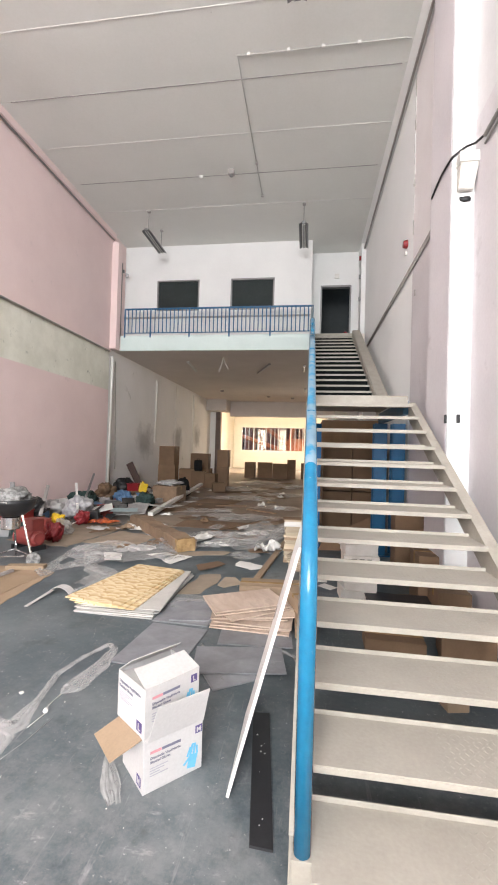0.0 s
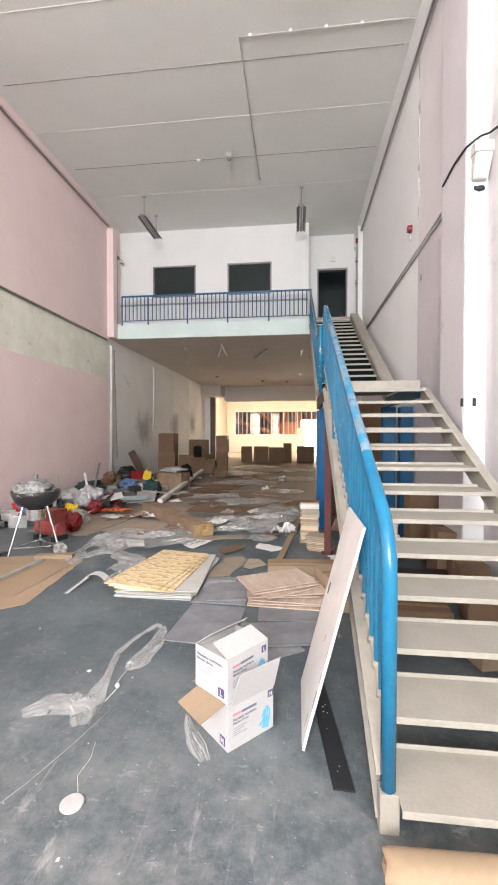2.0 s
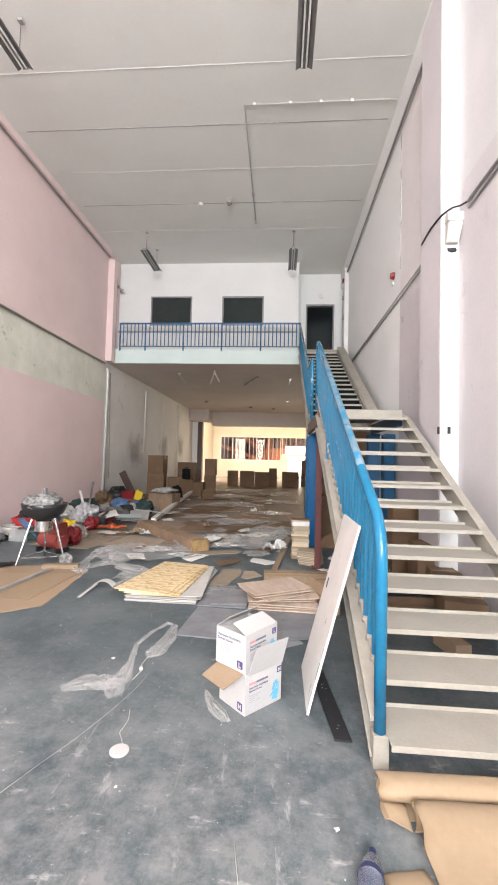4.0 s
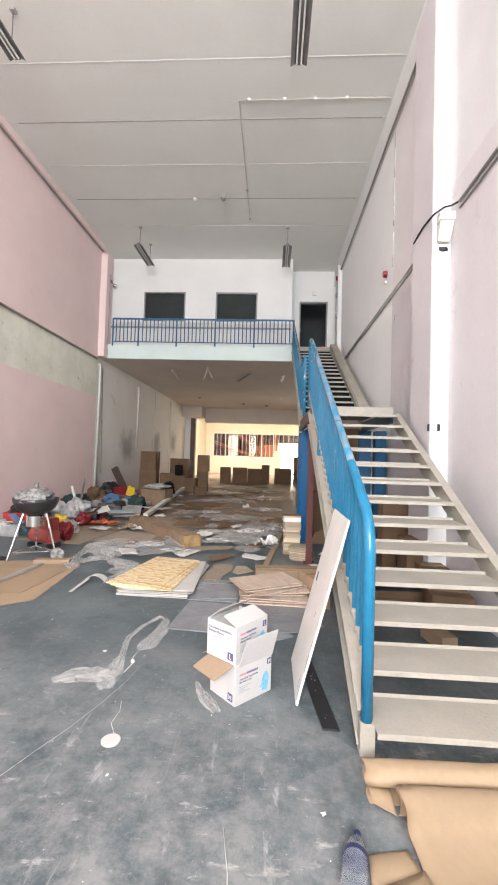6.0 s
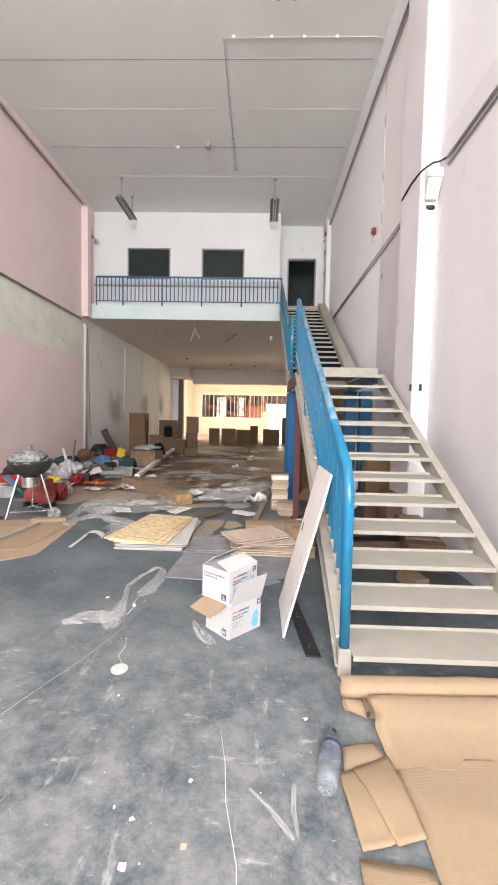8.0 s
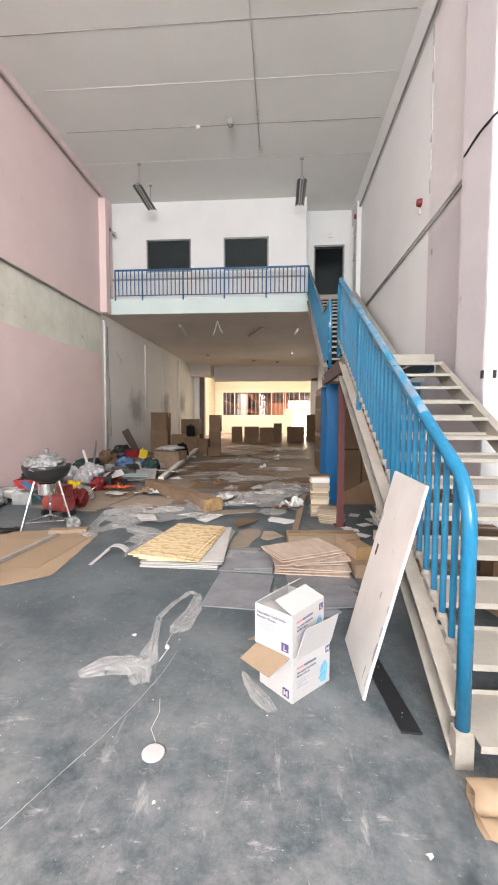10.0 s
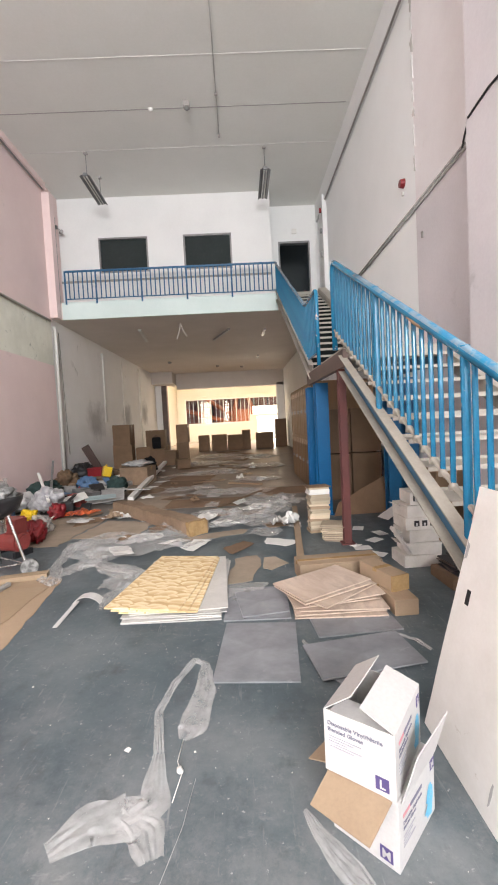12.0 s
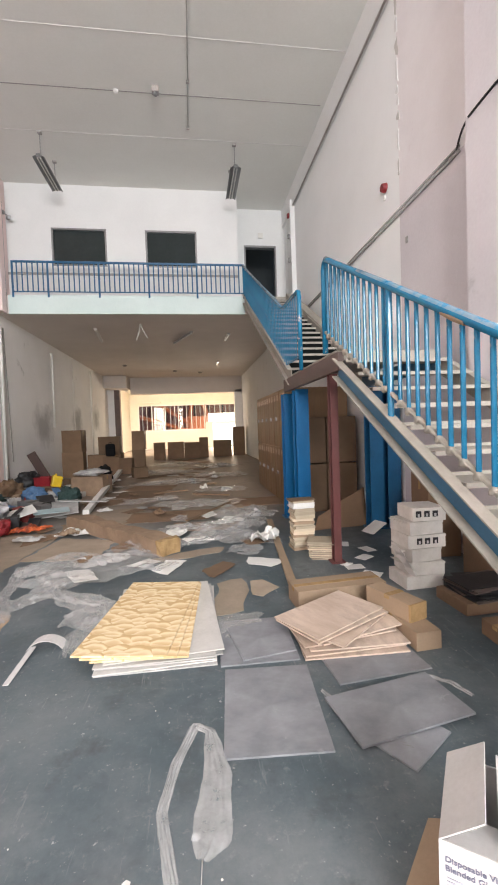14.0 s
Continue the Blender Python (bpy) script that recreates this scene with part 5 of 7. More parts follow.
# ---- stacks of boards and tiles ----
def sheet(name, x, y, z, turn, w, d, t, material, label, category, group="", tilt=0, lean=0):
    bm = bmesh.new()
    box(bm, (0, 0, t / 2), (w, d, t), bevel=min(0.0015, t * 0.3))
    return solid(name, bm, material, label, category, pose(x, y, z, lean, tilt, turn), group)


rnd = random.Random(3)
z = 0.0
for k, (dx, dy, turn) in enumerate(((0.04, -0.02, 3), (0.0, -0.01, 6), (0.05, 0.02, 2), (0.06, 0.03, 5), (0.02, 0.0, 4), (0.05, 0.04, 7))):
    sheet("laminate_sheet", -1.93 + dx, 3.04 + dy, z, turn - 4, 0.84, 1.36, 0.009, LAMIN if k % 3 else PALEGREY, "pale off-white laminate sheet in a pile on the floor", "board", "pile of patterned boards")
    z += 0.0115
sheet("veneer_sheet", -1.96, 3.05, z, -5, 0.68, 1.35, 0.012, CORRUG, "pale yellow patterned veneer board in a pile", "board", "pile of patterned boards")
z += 0.0125
sheet("veneer_sheet", -2.0, 3.06, z, -8, 0.68, 1.36, 0.012, CORRUG, "pale yellow patterned veneer board in a pile", "board", "pile of patterned boards")
z += 0.0125
sheet("veneer_sheet", -2.04, 3.07, z, -10.5, 0.68, 1.36, 0.012, CORRUG, "pale yellow patterned veneer board on top of a pile", "board", "pile of patterned boards")
z = 0.013
for k, (x, y, turn, w, d) in enumerate(((-0.48, 2.55, -3, 0.76, 0.66), (-0.5, 2.56, 2, 0.76, 0.62), (-0.46, 2.54, -1, 0.74, 0.6), (-0.54, 2.58, 8, 0.74, 0.52), (-0.46, 2.56, 15, 0.72, 0.5), (-0.5, 2.54, 40, 0.74, 0.46), (-0.57, 2.55, 28, 0.76, 0.46), (-0.585, 2.56, 31, 0.76, 0.45))):
    sheet("plywood_sheet", x, y, z, turn, w, d, 0.011, PLY, "thin pinkish plywood sheet in an untidy stack", "plywood", "stack of plywood sheets", tilt=0.5 * (k % 3), lean=0.6 * (k % 2))
    z += 0.024
for x, y, turn, w, d, z in ((-1.19, 1.85, -5, 0.56, 0.76, 0.0), (-1.17, 2.62, -2, 0.56, 0.66, 0.0), (-1.14, 2.6, 9, 0.4, 0.5, 0.012), (-0.42, 2.2, 4.5, 0.66, 0.44, 0.0), (-0.55, 1.5, 33, 0.36, 0.34, 0.004), (-0.49, 1.675, 9.6, 0.72, 0.4, 0.024)):
    sheet("stone_tile", x, y, z, turn, w, d, 0.011 if z < 0.02 else 0.012, TILE, "large grey stone-look floor tile lying loose", "tile", "loose grey tiles", lean=0.8 if z > 0.02 else 0)
def ribbon(bm, pts, seed, fold=0.03):
    """A limp folded strip along (x, y, width) points."""
    rows = []
    fine = []
    for a, b in zip(pts, pts[1:]):
        for k in range(8):
            u = k / 8
            fine.append(tuple(p + (q - p) * u for p, q in zip(a, b)))
    fine.append(pts[-1])
    for i, (x, y, w) in enumerate(fine):
        a, b = fine[max(i - 1, 0)], fine[min(i + 1, len(fine) - 1)]
        d = Vector((b[0] - a[0], b[1] - a[1], 0)).normalized()
        s = Vector((-d.y, d.x, 0))
        row = []
        for j in range(17):
            u = j / 16 - 0.5
            q = Vector((x * 9, y * 9, j * 0.45 + seed))
            row.append(bm.verts.new(Vector((x, y, 0)) + s * u * w * (1 + 0.25 * noise.noise(q)) + Vector((0, 0, 0.006 + fold * (abs(noise.noise(q * 1.3)) + 0.5 * abs(noise.noise(Vector((x * 2.5, y * 2.5, j * 0.85 + seed))))) * (1 - abs(u))))))
        rows.append(row)
    for a, b in zip(rows, rows[1:]):
        for j in range(16):
            bm.faces.new((a[j], a[j + 1], b[j + 1], b[j])).smooth = True


bm = bmesh.new()
ribbon(bm, [(-0.86, 1.92, 0.03), (-0.72, 1.6, 0.05), (-0.66, 1.45, 0.06), (-0.55, 1.4, 0.04)], 12, 0.02)
solid("tile_wrapping", bm, MILK, "torn clear wrapping round the loose tiles", "wrapping")
bm = bmesh.new()
ribbon(bm, [(-0.2, 1.95, 0.03), (-0.05, 1.85, 0.05), (0.0, 1.7, 0.03)], 13, 0.02)
solid("tile_wrapping", bm, MILK, "torn clear wrapping round the loose tiles", "wrapping")

# brown parcels beside the plywood
carton("long_parcel", -0.3, 3.2, 4, 0.86, 0.3, 0.17, CARD, "long flat brown parcel behind the plywood")
carton("small_parcel", -0.02, 2.62, 19, 0.17, 0.46, 0.13, CARD, "small brown parcel with a taped end", z=0.135, tilt=0)
carton("small_parcel", 0.02, 2.58, 3, 0.2, 0.72, 0.13, CARD, "narrow brown parcel with a taped end")
bm = bmesh.new()
box(bm, (0, 0, 0.065), (0.175, 0.02, 0.135), bevel=0.004)
solid("tape_end", bm, TAPE, "glossy amber tape over a parcel end", "tape", pose(0.056, 2.4, 0.136, 0, 0, 19))

# white archive boxes in a stack under the stairs
def archive_box(x, y, z, turn, k):
    a = thing("archive_box", pose(x, y, z, 0, 0, turn), "aged white cardboard archive box in a leaning stack under the stairs", "archive box", "stack of archive boxes")
    bm = bmesh.new()
    w = 0.4 - 0.03 * (k % 3)
    box(bm, (0.21 - w / 2, 0, 0.065), (w, 0.34, 0.13), bevel=0.006)
    box(bm, (0.21 - w / 2, -0.1735, 0.118), (w + 0.004, 0.005, 0.022), bevel=0.002)
    part("body", bm, ARCH, a)
    if k in (1, 2, 4):
        flap(a, (-0.2, -0.165, 0.125), (-0.2, 0.02 * k, 0.125), (-0.8, 0, 0.5 - 0.3 * (k % 3)), 0.05 + 0.02 * (k % 2), 0.004, ARCH, "torn flap sticking out")
    if k in (3, 5):
        for j in range(3):
            bm = bmesh.new()
            box(bm, (-0.07 + 0.085 * j, -0.172, 0.07), (0.055, 0.003, 0.06))
            part("label_square", bm, BLACK, a, "dark printed square")
            bm = bmesh.new()
            box(bm, (-0.07 + 0.085 * j, -0.1745, 0.06), (0.02, 0.002, 0.03))
            part("label_mark", bm, CARTON, a)


def later_archive_boxes():
    for k, (dx, turn) in enumerate(((0, 3), (0.02, -4), (-0.02, 8), (0.03, 1), (0.0, 6), (0.04, -3))):
        archive_box(0.61 + dx, 3.42, 0.134 * k, turn, k)


later_archive_boxes()
bm = bmesh.new()
crumple(bm, 0.34, 0.3, 0.08, 9, 12)
solid("crumpled_paper", bm, PAPER, "crumpled white paper at the stack of archive boxes", "paper", pose(0.36, 3.2, 0.3, 0, 60, 0))
for k in range(11):
    rr = random.Random(k + 900)
    sheet("dark_slab", 0.98 + rr.uniform(-0.05, 0.05), 2.85 + rr.uniform(-0.03, 0.03), 0.1 + 0.0105 * k, rr.uniform(-16, 16), rr.uniform(0.45, 0.78), rr.uniform(0.28, 0.42), 0.007, BLACK if k % 3 else BROWNSTEEL, "thin dark panel in a low stack under the stairs", "panel", "dark panels under the stairs")
carton("flat_carton", 0.98, 2.85, 2, 0.72, 0.42, 0.1, CARDD, "flattened brown carton below the dark panels", tape=False)

# cartons and planks seen between the treads
for x, z in ((0.62, 0), (1.22, 0), (0.62, 0.93), (1.22, 0.93)):
    carton("brown_carton", x, 7.3, 0.8, 0.58, 0.5, 0.9 if z == 0 else 0.86, CARDD, "tall brown carton stacked before the lockers", z=z, group="cartons by the lockers", tape=False)
for x, y, w, d, h, m in ((1.02, 1.5, 0.15, 0.34, 0.12, CARD), (1.36, 2.1, 0.4, 0.4, 0.3, CARDD), (0.8, 2.2, 0.5, 0.3, 0.12, CARDD), (1.42, 3.3, 0.36, 0.5, 0.62, CARDD), (1.44, 2.75, 0.3, 0.4, 0.4, CARDD), (1.4, 4.3, 0.4, 0.45, 1.0, CARDD)):
    carton("brown_carton", x, y, random.Random(x).uniform(-14, 14), w, d, h, m, "brown carton under the staircase", group="cartons under the stairs")
bm = bmesh.new()
prism(bm, ragged([(-0.5, 0.0), (0.45, 0.0), (0.5, 0.62), (-0.4, 0.22)], 5, 0.2, 0.008), 0.0, 0.008)
solid("leaning_cardboard", bm, CARDD, "large cardboard sheet leaning under the landing", "cardboard", pose(0.72, 5.75, 0.0, 72, 0, 8))
sheet("paper_sheet", 0.95, 5.1, 0.15, 20, 0.3, 0.24, 0.004, PAPER, "folded white paper lying under the landing", "paper", tilt=-25)

# books and files piled at the red column
z = 0.0
for k in range(19):
    rr = random.Random(k + 40)
    h = rr.uniform(0.022, 0.05)
    w = 0.34 if k == 18 else rr.uniform(0.27, 0.3)
    sheet("book", -0.17 + rr.uniform(-0.012, 0.012), 4.9 + rr.uniform(-0.012, 0.012), z, rr.uniform(-5, 5), w, 0.25, 0.01 if k == 18 else h, PAPER if k in (15, 16) else CARDD if k == 18 else BOOK if k % 5 else CARD, "worn book in a tall pile by the red column", "book", "pile of books")
    z += h + 0.001
z = 0.0
for k in range(16):
    rr = random.Random(k + 60)
    h = rr.uniform(0.01, 0.016)
    sheet("book", 0.0 + rr.uniform(-0.015, 0.015) - 0.003 * k, 4.46 + rr.uniform(-0.015, 0.015), z, -20 + rr.uniform(-4, 4), 0.34, 0.3, h, BOOK if k % 2 else PALECARD, "worn file in a low pile by the red column", "book", "pile of books")
    z += h + 0.001
for k, (x, y) in enumerate(((0.2, 4.0), (0.45, 4.3), (0.4, 4.9), (0.62, 4.6), (0.3, 3.75))):
    sheet("paper_sheet", x, y, 0.001, 35 * k, 0.21, 0.15, 0.003, PAPER, "loose sheet of white paper under the landing", "paper", "papers under the landing")
bm = bmesh.new()
box(bm, (0, 0, 0.02), (0.09, 2.9, 0.035), bevel=0.003)
solid("floor_batten", bm, CARD, "brown wooden batten lying on the floor", "batten", pose(-0.47, 5.1, 0, 0, 0, -6))

bm = bmesh.new()
crumple(bm, 0.16, 0.1, 0.05, 77, 8)
solid("crumpled_scrap", bm, PAPER, "crumpled white scrap at the foot of the red column", "scrap", pose(0.14, 4.08, 0.0, 0, 0, 20))
bm = bmesh.new()
crumple(bm, 0.42, 0.36, 0.3, 78, 12, lift=0.2)
solid("crumpled_paper", bm, PAPER, "crumpled white wrapping beside the pile of books", "paper", pose(-0.62, 5.3, 0.0, 0, 0, 40))

# ---- brown lockers ----
def locker(y):
    L = thing("locker", pose(0.95, y, 0), "tall brown wood-laminate locker with two tiers of doors", "locker", "row of brown lockers")
    bm = bmesh.new()
    box(bm, (0, 0, 1.21), (1.28, 0.59, 2.42), bevel=0.006)
    part("body", bm, LOCKER, L)
    for j in (0, 1):
        for i in (-1, 1):
            bm = bmesh.new()
            box(bm, (-0.652, i * 0.147, 0.62 + 1.19 * j), (0.02, 0.28, 1.14), bevel=0.004)
            d = part("door", bm, LOCKER, L)
            bm = bmesh.new()
            for q in range(3):
                box(bm, (-0.664, i * 0.147 - 0.06 + 0.06 * q, 1.08 + 1.19 * j), (0.004, 0.012, 0.12))
            part("vent", bm, PLYEDGE, d, "pale vent slots")
            bm = bmesh.new()
            box(bm, (-0.67, i * 0.05, 0.62 + 1.19 * j), (0.02, 0.02, 0.08), bevel=0.004)
            part("handle", bm, STEEL, d)


for k in range(6):
    locker(7.95 + 0.61 * k)

# ---- brown cartons at the back ----
for x, y, w, d, h, turn, z in ((-6.05, 15.9, 0.75, 0.6, 0.95, 3, 0), (-6.03, 15.9, 0.7, 0.58, 0.8, -4, 0.955), (-5.25, 16.2, 0.72, 0.55, 0.78, 8, 0), (-5.0, 17.6, 0.9, 0.6, 0.75, -6, 0), (-5.05, 17.6, 0.85, 0.6, 0.7, 2, 0.755),
                              (-4.75, 16.1, 0.6, 0.55, 0.7, 10, 0), (-4.2, 16.2, 0.55, 0.55, 0.6, -5, 0), (-3.75, 16.6, 0.5, 0.5, 0.9, 4, 0), (-3.72, 16.6, 0.48, 0.5, 0.75, -3, 0.905),
                              (-4.3, 11.0, 0.85, 0.6, 0.5, -12, 0), (-3.5, 14.6, 0.5, 0.4, 0.35, 20, 0)):
    carton("brown_carton", x, y, turn, w, d, h, CARDD if y > 14 else CARDM, "brown carton stacked in the store under the gallery", z=z, group="cartons in the store")
for x, w, h, y in ((-3.45, 0.6, 0.95, 23.4), (-2.55, 0.9, 0.95, 23.5), (-1.6, 0.9, 0.9, 23.4), (-0.95, 0.5, 1.15, 23.6), (0.15, 1.05, 0.95, 23.8), (1.2, 0.7, 1.7, 24.4)):
    carton("brown_carton", x, y, random.Random(w * h + x).uniform(-5, 5), w, 0.6, h, CARDD, "brown carton in the row before the bright far room", group="cartons in the far row")
bp = thing("backpack", pose(-4.76, 16.08, 0.708, 0, 0, 12), "black backpack standing on a brown carton", "backpack")
bm = bmesh.new()
box(bm, (0, 0, 0.24), (0.36, 0.22, 0.48), bevel=0.08)
part("body", bm, SOOTBLACK, bp)
bm = bmesh.new()
box(bm, (0, -0.13, 0.15), (0.26, 0.08, 0.24), bevel=0.035)
part("front_pocket", bm, SOOTBLACK, bp)
bm = bmesh.new()
tube(bm, [(-0.05, 0, 0.47), (-0.04, 0, 0.53), (0.04, 0, 0.53), (0.05, 0, 0.47)], 0.012, 8)
part("handle", bm, SOOTBLACK, bp)
bm = bmesh.new()
box(bm, (0, 0, 0.55), (0.26, 0.03, 1.25), Matrix.Rotation(radians(-28), 4, "Y"), 0.004)
solid("leaning_plank", bm, DARKWOOD, "dark brown plank leaning on the heap by the wall", "plank", pose(-6.1, 12.6, 0.0))

# ---- kettle grill and the red machine behind it ----
g = thing("kettle_grill", pose(-4.16, 3.75, 0, 0, 0, 25) @ Matrix.Scale(1.1, 4), "black kettle grill heaped with grey ash on three metal legs", "grill")
bm = bmesh.new()
lathe(bm, [(0.05, 0.6), (0.16, 0.63), (0.25, 0.7), (0.29, 0.79), (0.3, 0.84), (0.285, 0.84), (0.27, 0.8)], 28)
for f in bm.faces:
    f.smooth = True
part("bowl", bm, CHAR, g)
bm = bmesh.new()
lump(bm, (0.28, 0.28, 0.13), 1.0, 6, 0.35, 4, (0, 0, 0.86))
part("ash", bm, ASH, g, "heap of grey ash and charcoal")
bm = bmesh.new()
rod(bm, (0, 0, 0.95), (0, 0, 1.05), 0.03, 10)
part("knob", bm, STEEL, g)
bm = bmesh.new()
lathe(bm, [(0.11, 0.45), (0.115, 0.46), (0.115, 0.6), (0.1, 0.61)], 20)
part("ash_catcher", bm, CHROME, g, "bright metal ash catcher")
ends = ((-0.3, -0.16), (0.3, -0.16), (0.0, 0.33))
for x, y in ends:
    bm = bmesh.new()
    rod(bm, (x * 0.45, y * 0.45, 0.66), (x, y, 0.03), 0.014, 10)
    part("leg", bm, CHROME, g)
bm = bmesh.new()
rod(bm, (-0.25, -0.13, 0.12), (0.25, -0.13, 0.12), 0.008, 6)
rod(bm, (0.25, -0.13, 0.12), (0.0, 0.27, 0.12), 0.008, 6)
rod(bm, (-0.25, -0.13, 0.12), (0.0, 0.27, 0.12), 0.008, 6)
part("brace", bm, CHROME, g)
bm = bmesh.new()
rod(bm, (0.31, -0.2, 0.085), (0.31, -0.15, 0.085), 0.085, 22)
part("wheel", bm, ASH, g, "grey plastic wheel")
m = thing("compressor", pose(-4.45, 4.55, 0, 0, 0, -20), "dusty red air compressor on the floor behind the grill", "compressor")
bm = bmesh.new()
rod(bm, (-0.27, 0, 0.2), (0.27, 0, 0.2), 0.14, 22)
bmesh.ops.bevel(bm, geom=[e for e in bm.edges if e.calc_face_angle(0) > 1.2], offset=0.05, segments=3, affect="EDGES")
part("tank", bm, DUSTRED, m)
bm = bmesh.new()
box(bm, (0.1, 0, 0.41), (0.26, 0.2, 0.2), bevel=0.03)
part("motor_cover", bm, DUSTRED, m)
for s in (-0.22, 0.22):
    bm = bmesh.new()
    box(bm, (s, 0, 0.04), (0.05, 0.28, 0.08), bevel=0.006)
    part("foot", bm, BLACK, m)

# ---- heap of rubbish along the pink wall ----
def bag(x, y, r, material, label, seed, z=0.0, category="bag", name="rubbish_bag"):
    bm = bmesh.new()
    lump(bm, r, 1.0, seed, 0.42, 4)
    for k, f in enumerate(bm.faces):
        f.smooth = k % 9 != 0
    return solid(name, bm, material, label, category, pose(x, y, z, 0, 0, seed * 40), "bags in the rubbish heap")


def crate(x, y, turn, w, d, h, material, label, z=0.0):
    c = thing("crate", pose(x, y, z, 0, 0, turn), label, "crate")
    t = 0.012
    bm = bmesh.new()
    for cc, ss in (((0, 0, t / 2), (w, d, t)), ((0, -d / 2, h / 2), (w, t, h)), ((0, d / 2, h / 2), (w, t, h)), ((-w / 2, 0, h / 2), (t, d + t, h)), ((w / 2, 0, h / 2), (t, d + t, h))):
        box(bm, cc, ss, bevel=0.003)
    part("shell", bm, material, c)
    bm = bmesh.new()
    for s in (-1, 1):
        box(bm, (0, s * (d / 2 + 0.012), h - 0.015), (w + 0.04, 0.02, 0.03), bevel=0.004)
        box(bm, (s * (w / 2 + 0.012), 0, h - 0.015), (0.02, d, 0.03), bevel=0.004)
    part("rim", bm, material, c)


crate(-5.8, 6.0, 12, 0.5, 0.4, 0.36, BRIGHTRED, "bright red plastic crate in the rubbish heap")

crate(-5.7, 11.6, -10, 0.42, 0.32, 0.24, RED, "red plastic crate on a carton in the heap", 0.23)
carton("brown_carton", -5.7, 11.6, -10, 0.7, 0.5, 0.22, CARDD, "brown carton below a red crate", group="cartons in the store")
for x, y, r, mm, lab, sd in ((-5.85, 4.85, (0.22, 0.2, 0.22), BAGW, "slumped white plastic bag", 1), (-4.76, 6.7, (0.17, 0.15, 0.17), RED, "crumpled dark red bag", 15), (-4.36, 5.1, (0.17, 0.15, 0.2), RED, "crumpled dark red bag", 16), (-5.1, 6.35, (0.17, 0.14, 0.15), YELLOW, "yellow plastic bag", 17), (-5.2, 7.3, (0.36, 0.3, 0.3), BAGW, "full white plastic bag", 3),
                             (-6.0, 7.4, (0.36, 0.33, 0.24), PALEGREY, "dusty grey plastic bag", 4), (-4.42, 9.3, (0.27, 0.24, 0.26), GREEN, "dark green cloth bundle", 5), (-4.2, 12.1, (0.28, 0.28, 0.36), SOOTBLACK, "black rubbish bag", 7),
                             (-5.9, 8.7, (0.5, 0.4, 0.26), GREEN, "dark dusty bag", 8), (-4.3, 11.0, (0.42, 0.3, 0.1), PALEGREY, "pale folded cloth on a carton", 9), (-6.2, 11.8, (0.35, 0.3, 0.36), BLACK, "black rubbish bag", 10),
                             (-6.1, 10.3, (0.36, 0.3, 0.32), CARDD, "brown paper sack", 11), (-5.42, 10.1, (0.3, 0.22, 0.2), BLUEP, "dull blue cloth bundle", 18), (-5.9, 6.4, (0.4, 0.4, 0.34), BLACK, "black rubbish bag", 12), (-6.3, 7.0, (0.25, 0.25, 0.2), DUSTRED, "dull red cloth bundle", 13),
                             (-4.6, 5.7, (0.2, 0.18, 0.16), MILK, "white plastic bag", 14)):
    bag(x, y, r, mm, lab + " in the rubbish heap", sd, 0.5 if sd == 9 else 0.0)
bm = bmesh.new()
crumple(bm, 0.66, 0.34, 0.13, 21, 22)
solid("orange_cloth", bm, ORANGE, "crumpled orange and dark cloth on the heap", "cloth", pose(-4.4, 6.9, 0.02, 0, 0, 22))
bm = bmesh.new()
box(bm, (0, 0, 0.15), (0.25, 0.18, 0.3), bevel=0.035)
rod(bm, (-0.05, 0, 0.3), (-0.05, 0, 0.35), 0.03, 12)
solid("jerry_can", bm, YELLOW, "yellow plastic can in the heap by the wall", "can", pose(-5.3, 11.2, 0.23, 0, 14, 30))
sheet("flat_box", -5.3, 11.2, 0.0, 30, 0.5, 0.5, 0.2, CARDD, "flat brown box below the yellow can", "carton")
sheet("grey_panel", -4.55, 8.3, 0.1, 14, 1.15, 0.85, 0.02, PALEGREY, "dusty grey panel lying over the heap", "panel", tilt=-4, lean=9)
sheet("blue_panel", -5.2, 8.4, 0.12, -20, 0.9, 0.4, 0.02, BLUEP, "blue panel lying in the heap", "panel", tilt=10)
sheet("leaning_sheet", -5.2, 10.2, 0.0, 8, 0.62, 0.5, 0.015, PALEGREY, "pale blue-white panel leaning on the heap", "panel", lean=62)
sheet("teal_sheet", -4.3, 7.75, 0.19, 20, 0.62, 0.34, 0.008, PALETEAL, "pale teal plastic sheet lying on the heap", "sheet", lean=5)
sheet("folded_sheet", -4.85, 7.6, 0.2, 28, 0.6, 0.5, 0.012, PAPER, "folded white sheet lying on the heap", "paper", tilt=-12, lean=8)
sheet("folded_sheet", -4.0, 8.9, 0.16, 5, 1.0, 0.5, 0.015, PALEGREY, "pale panel lying on the heap", "panel", tilt=5, lean=-6)
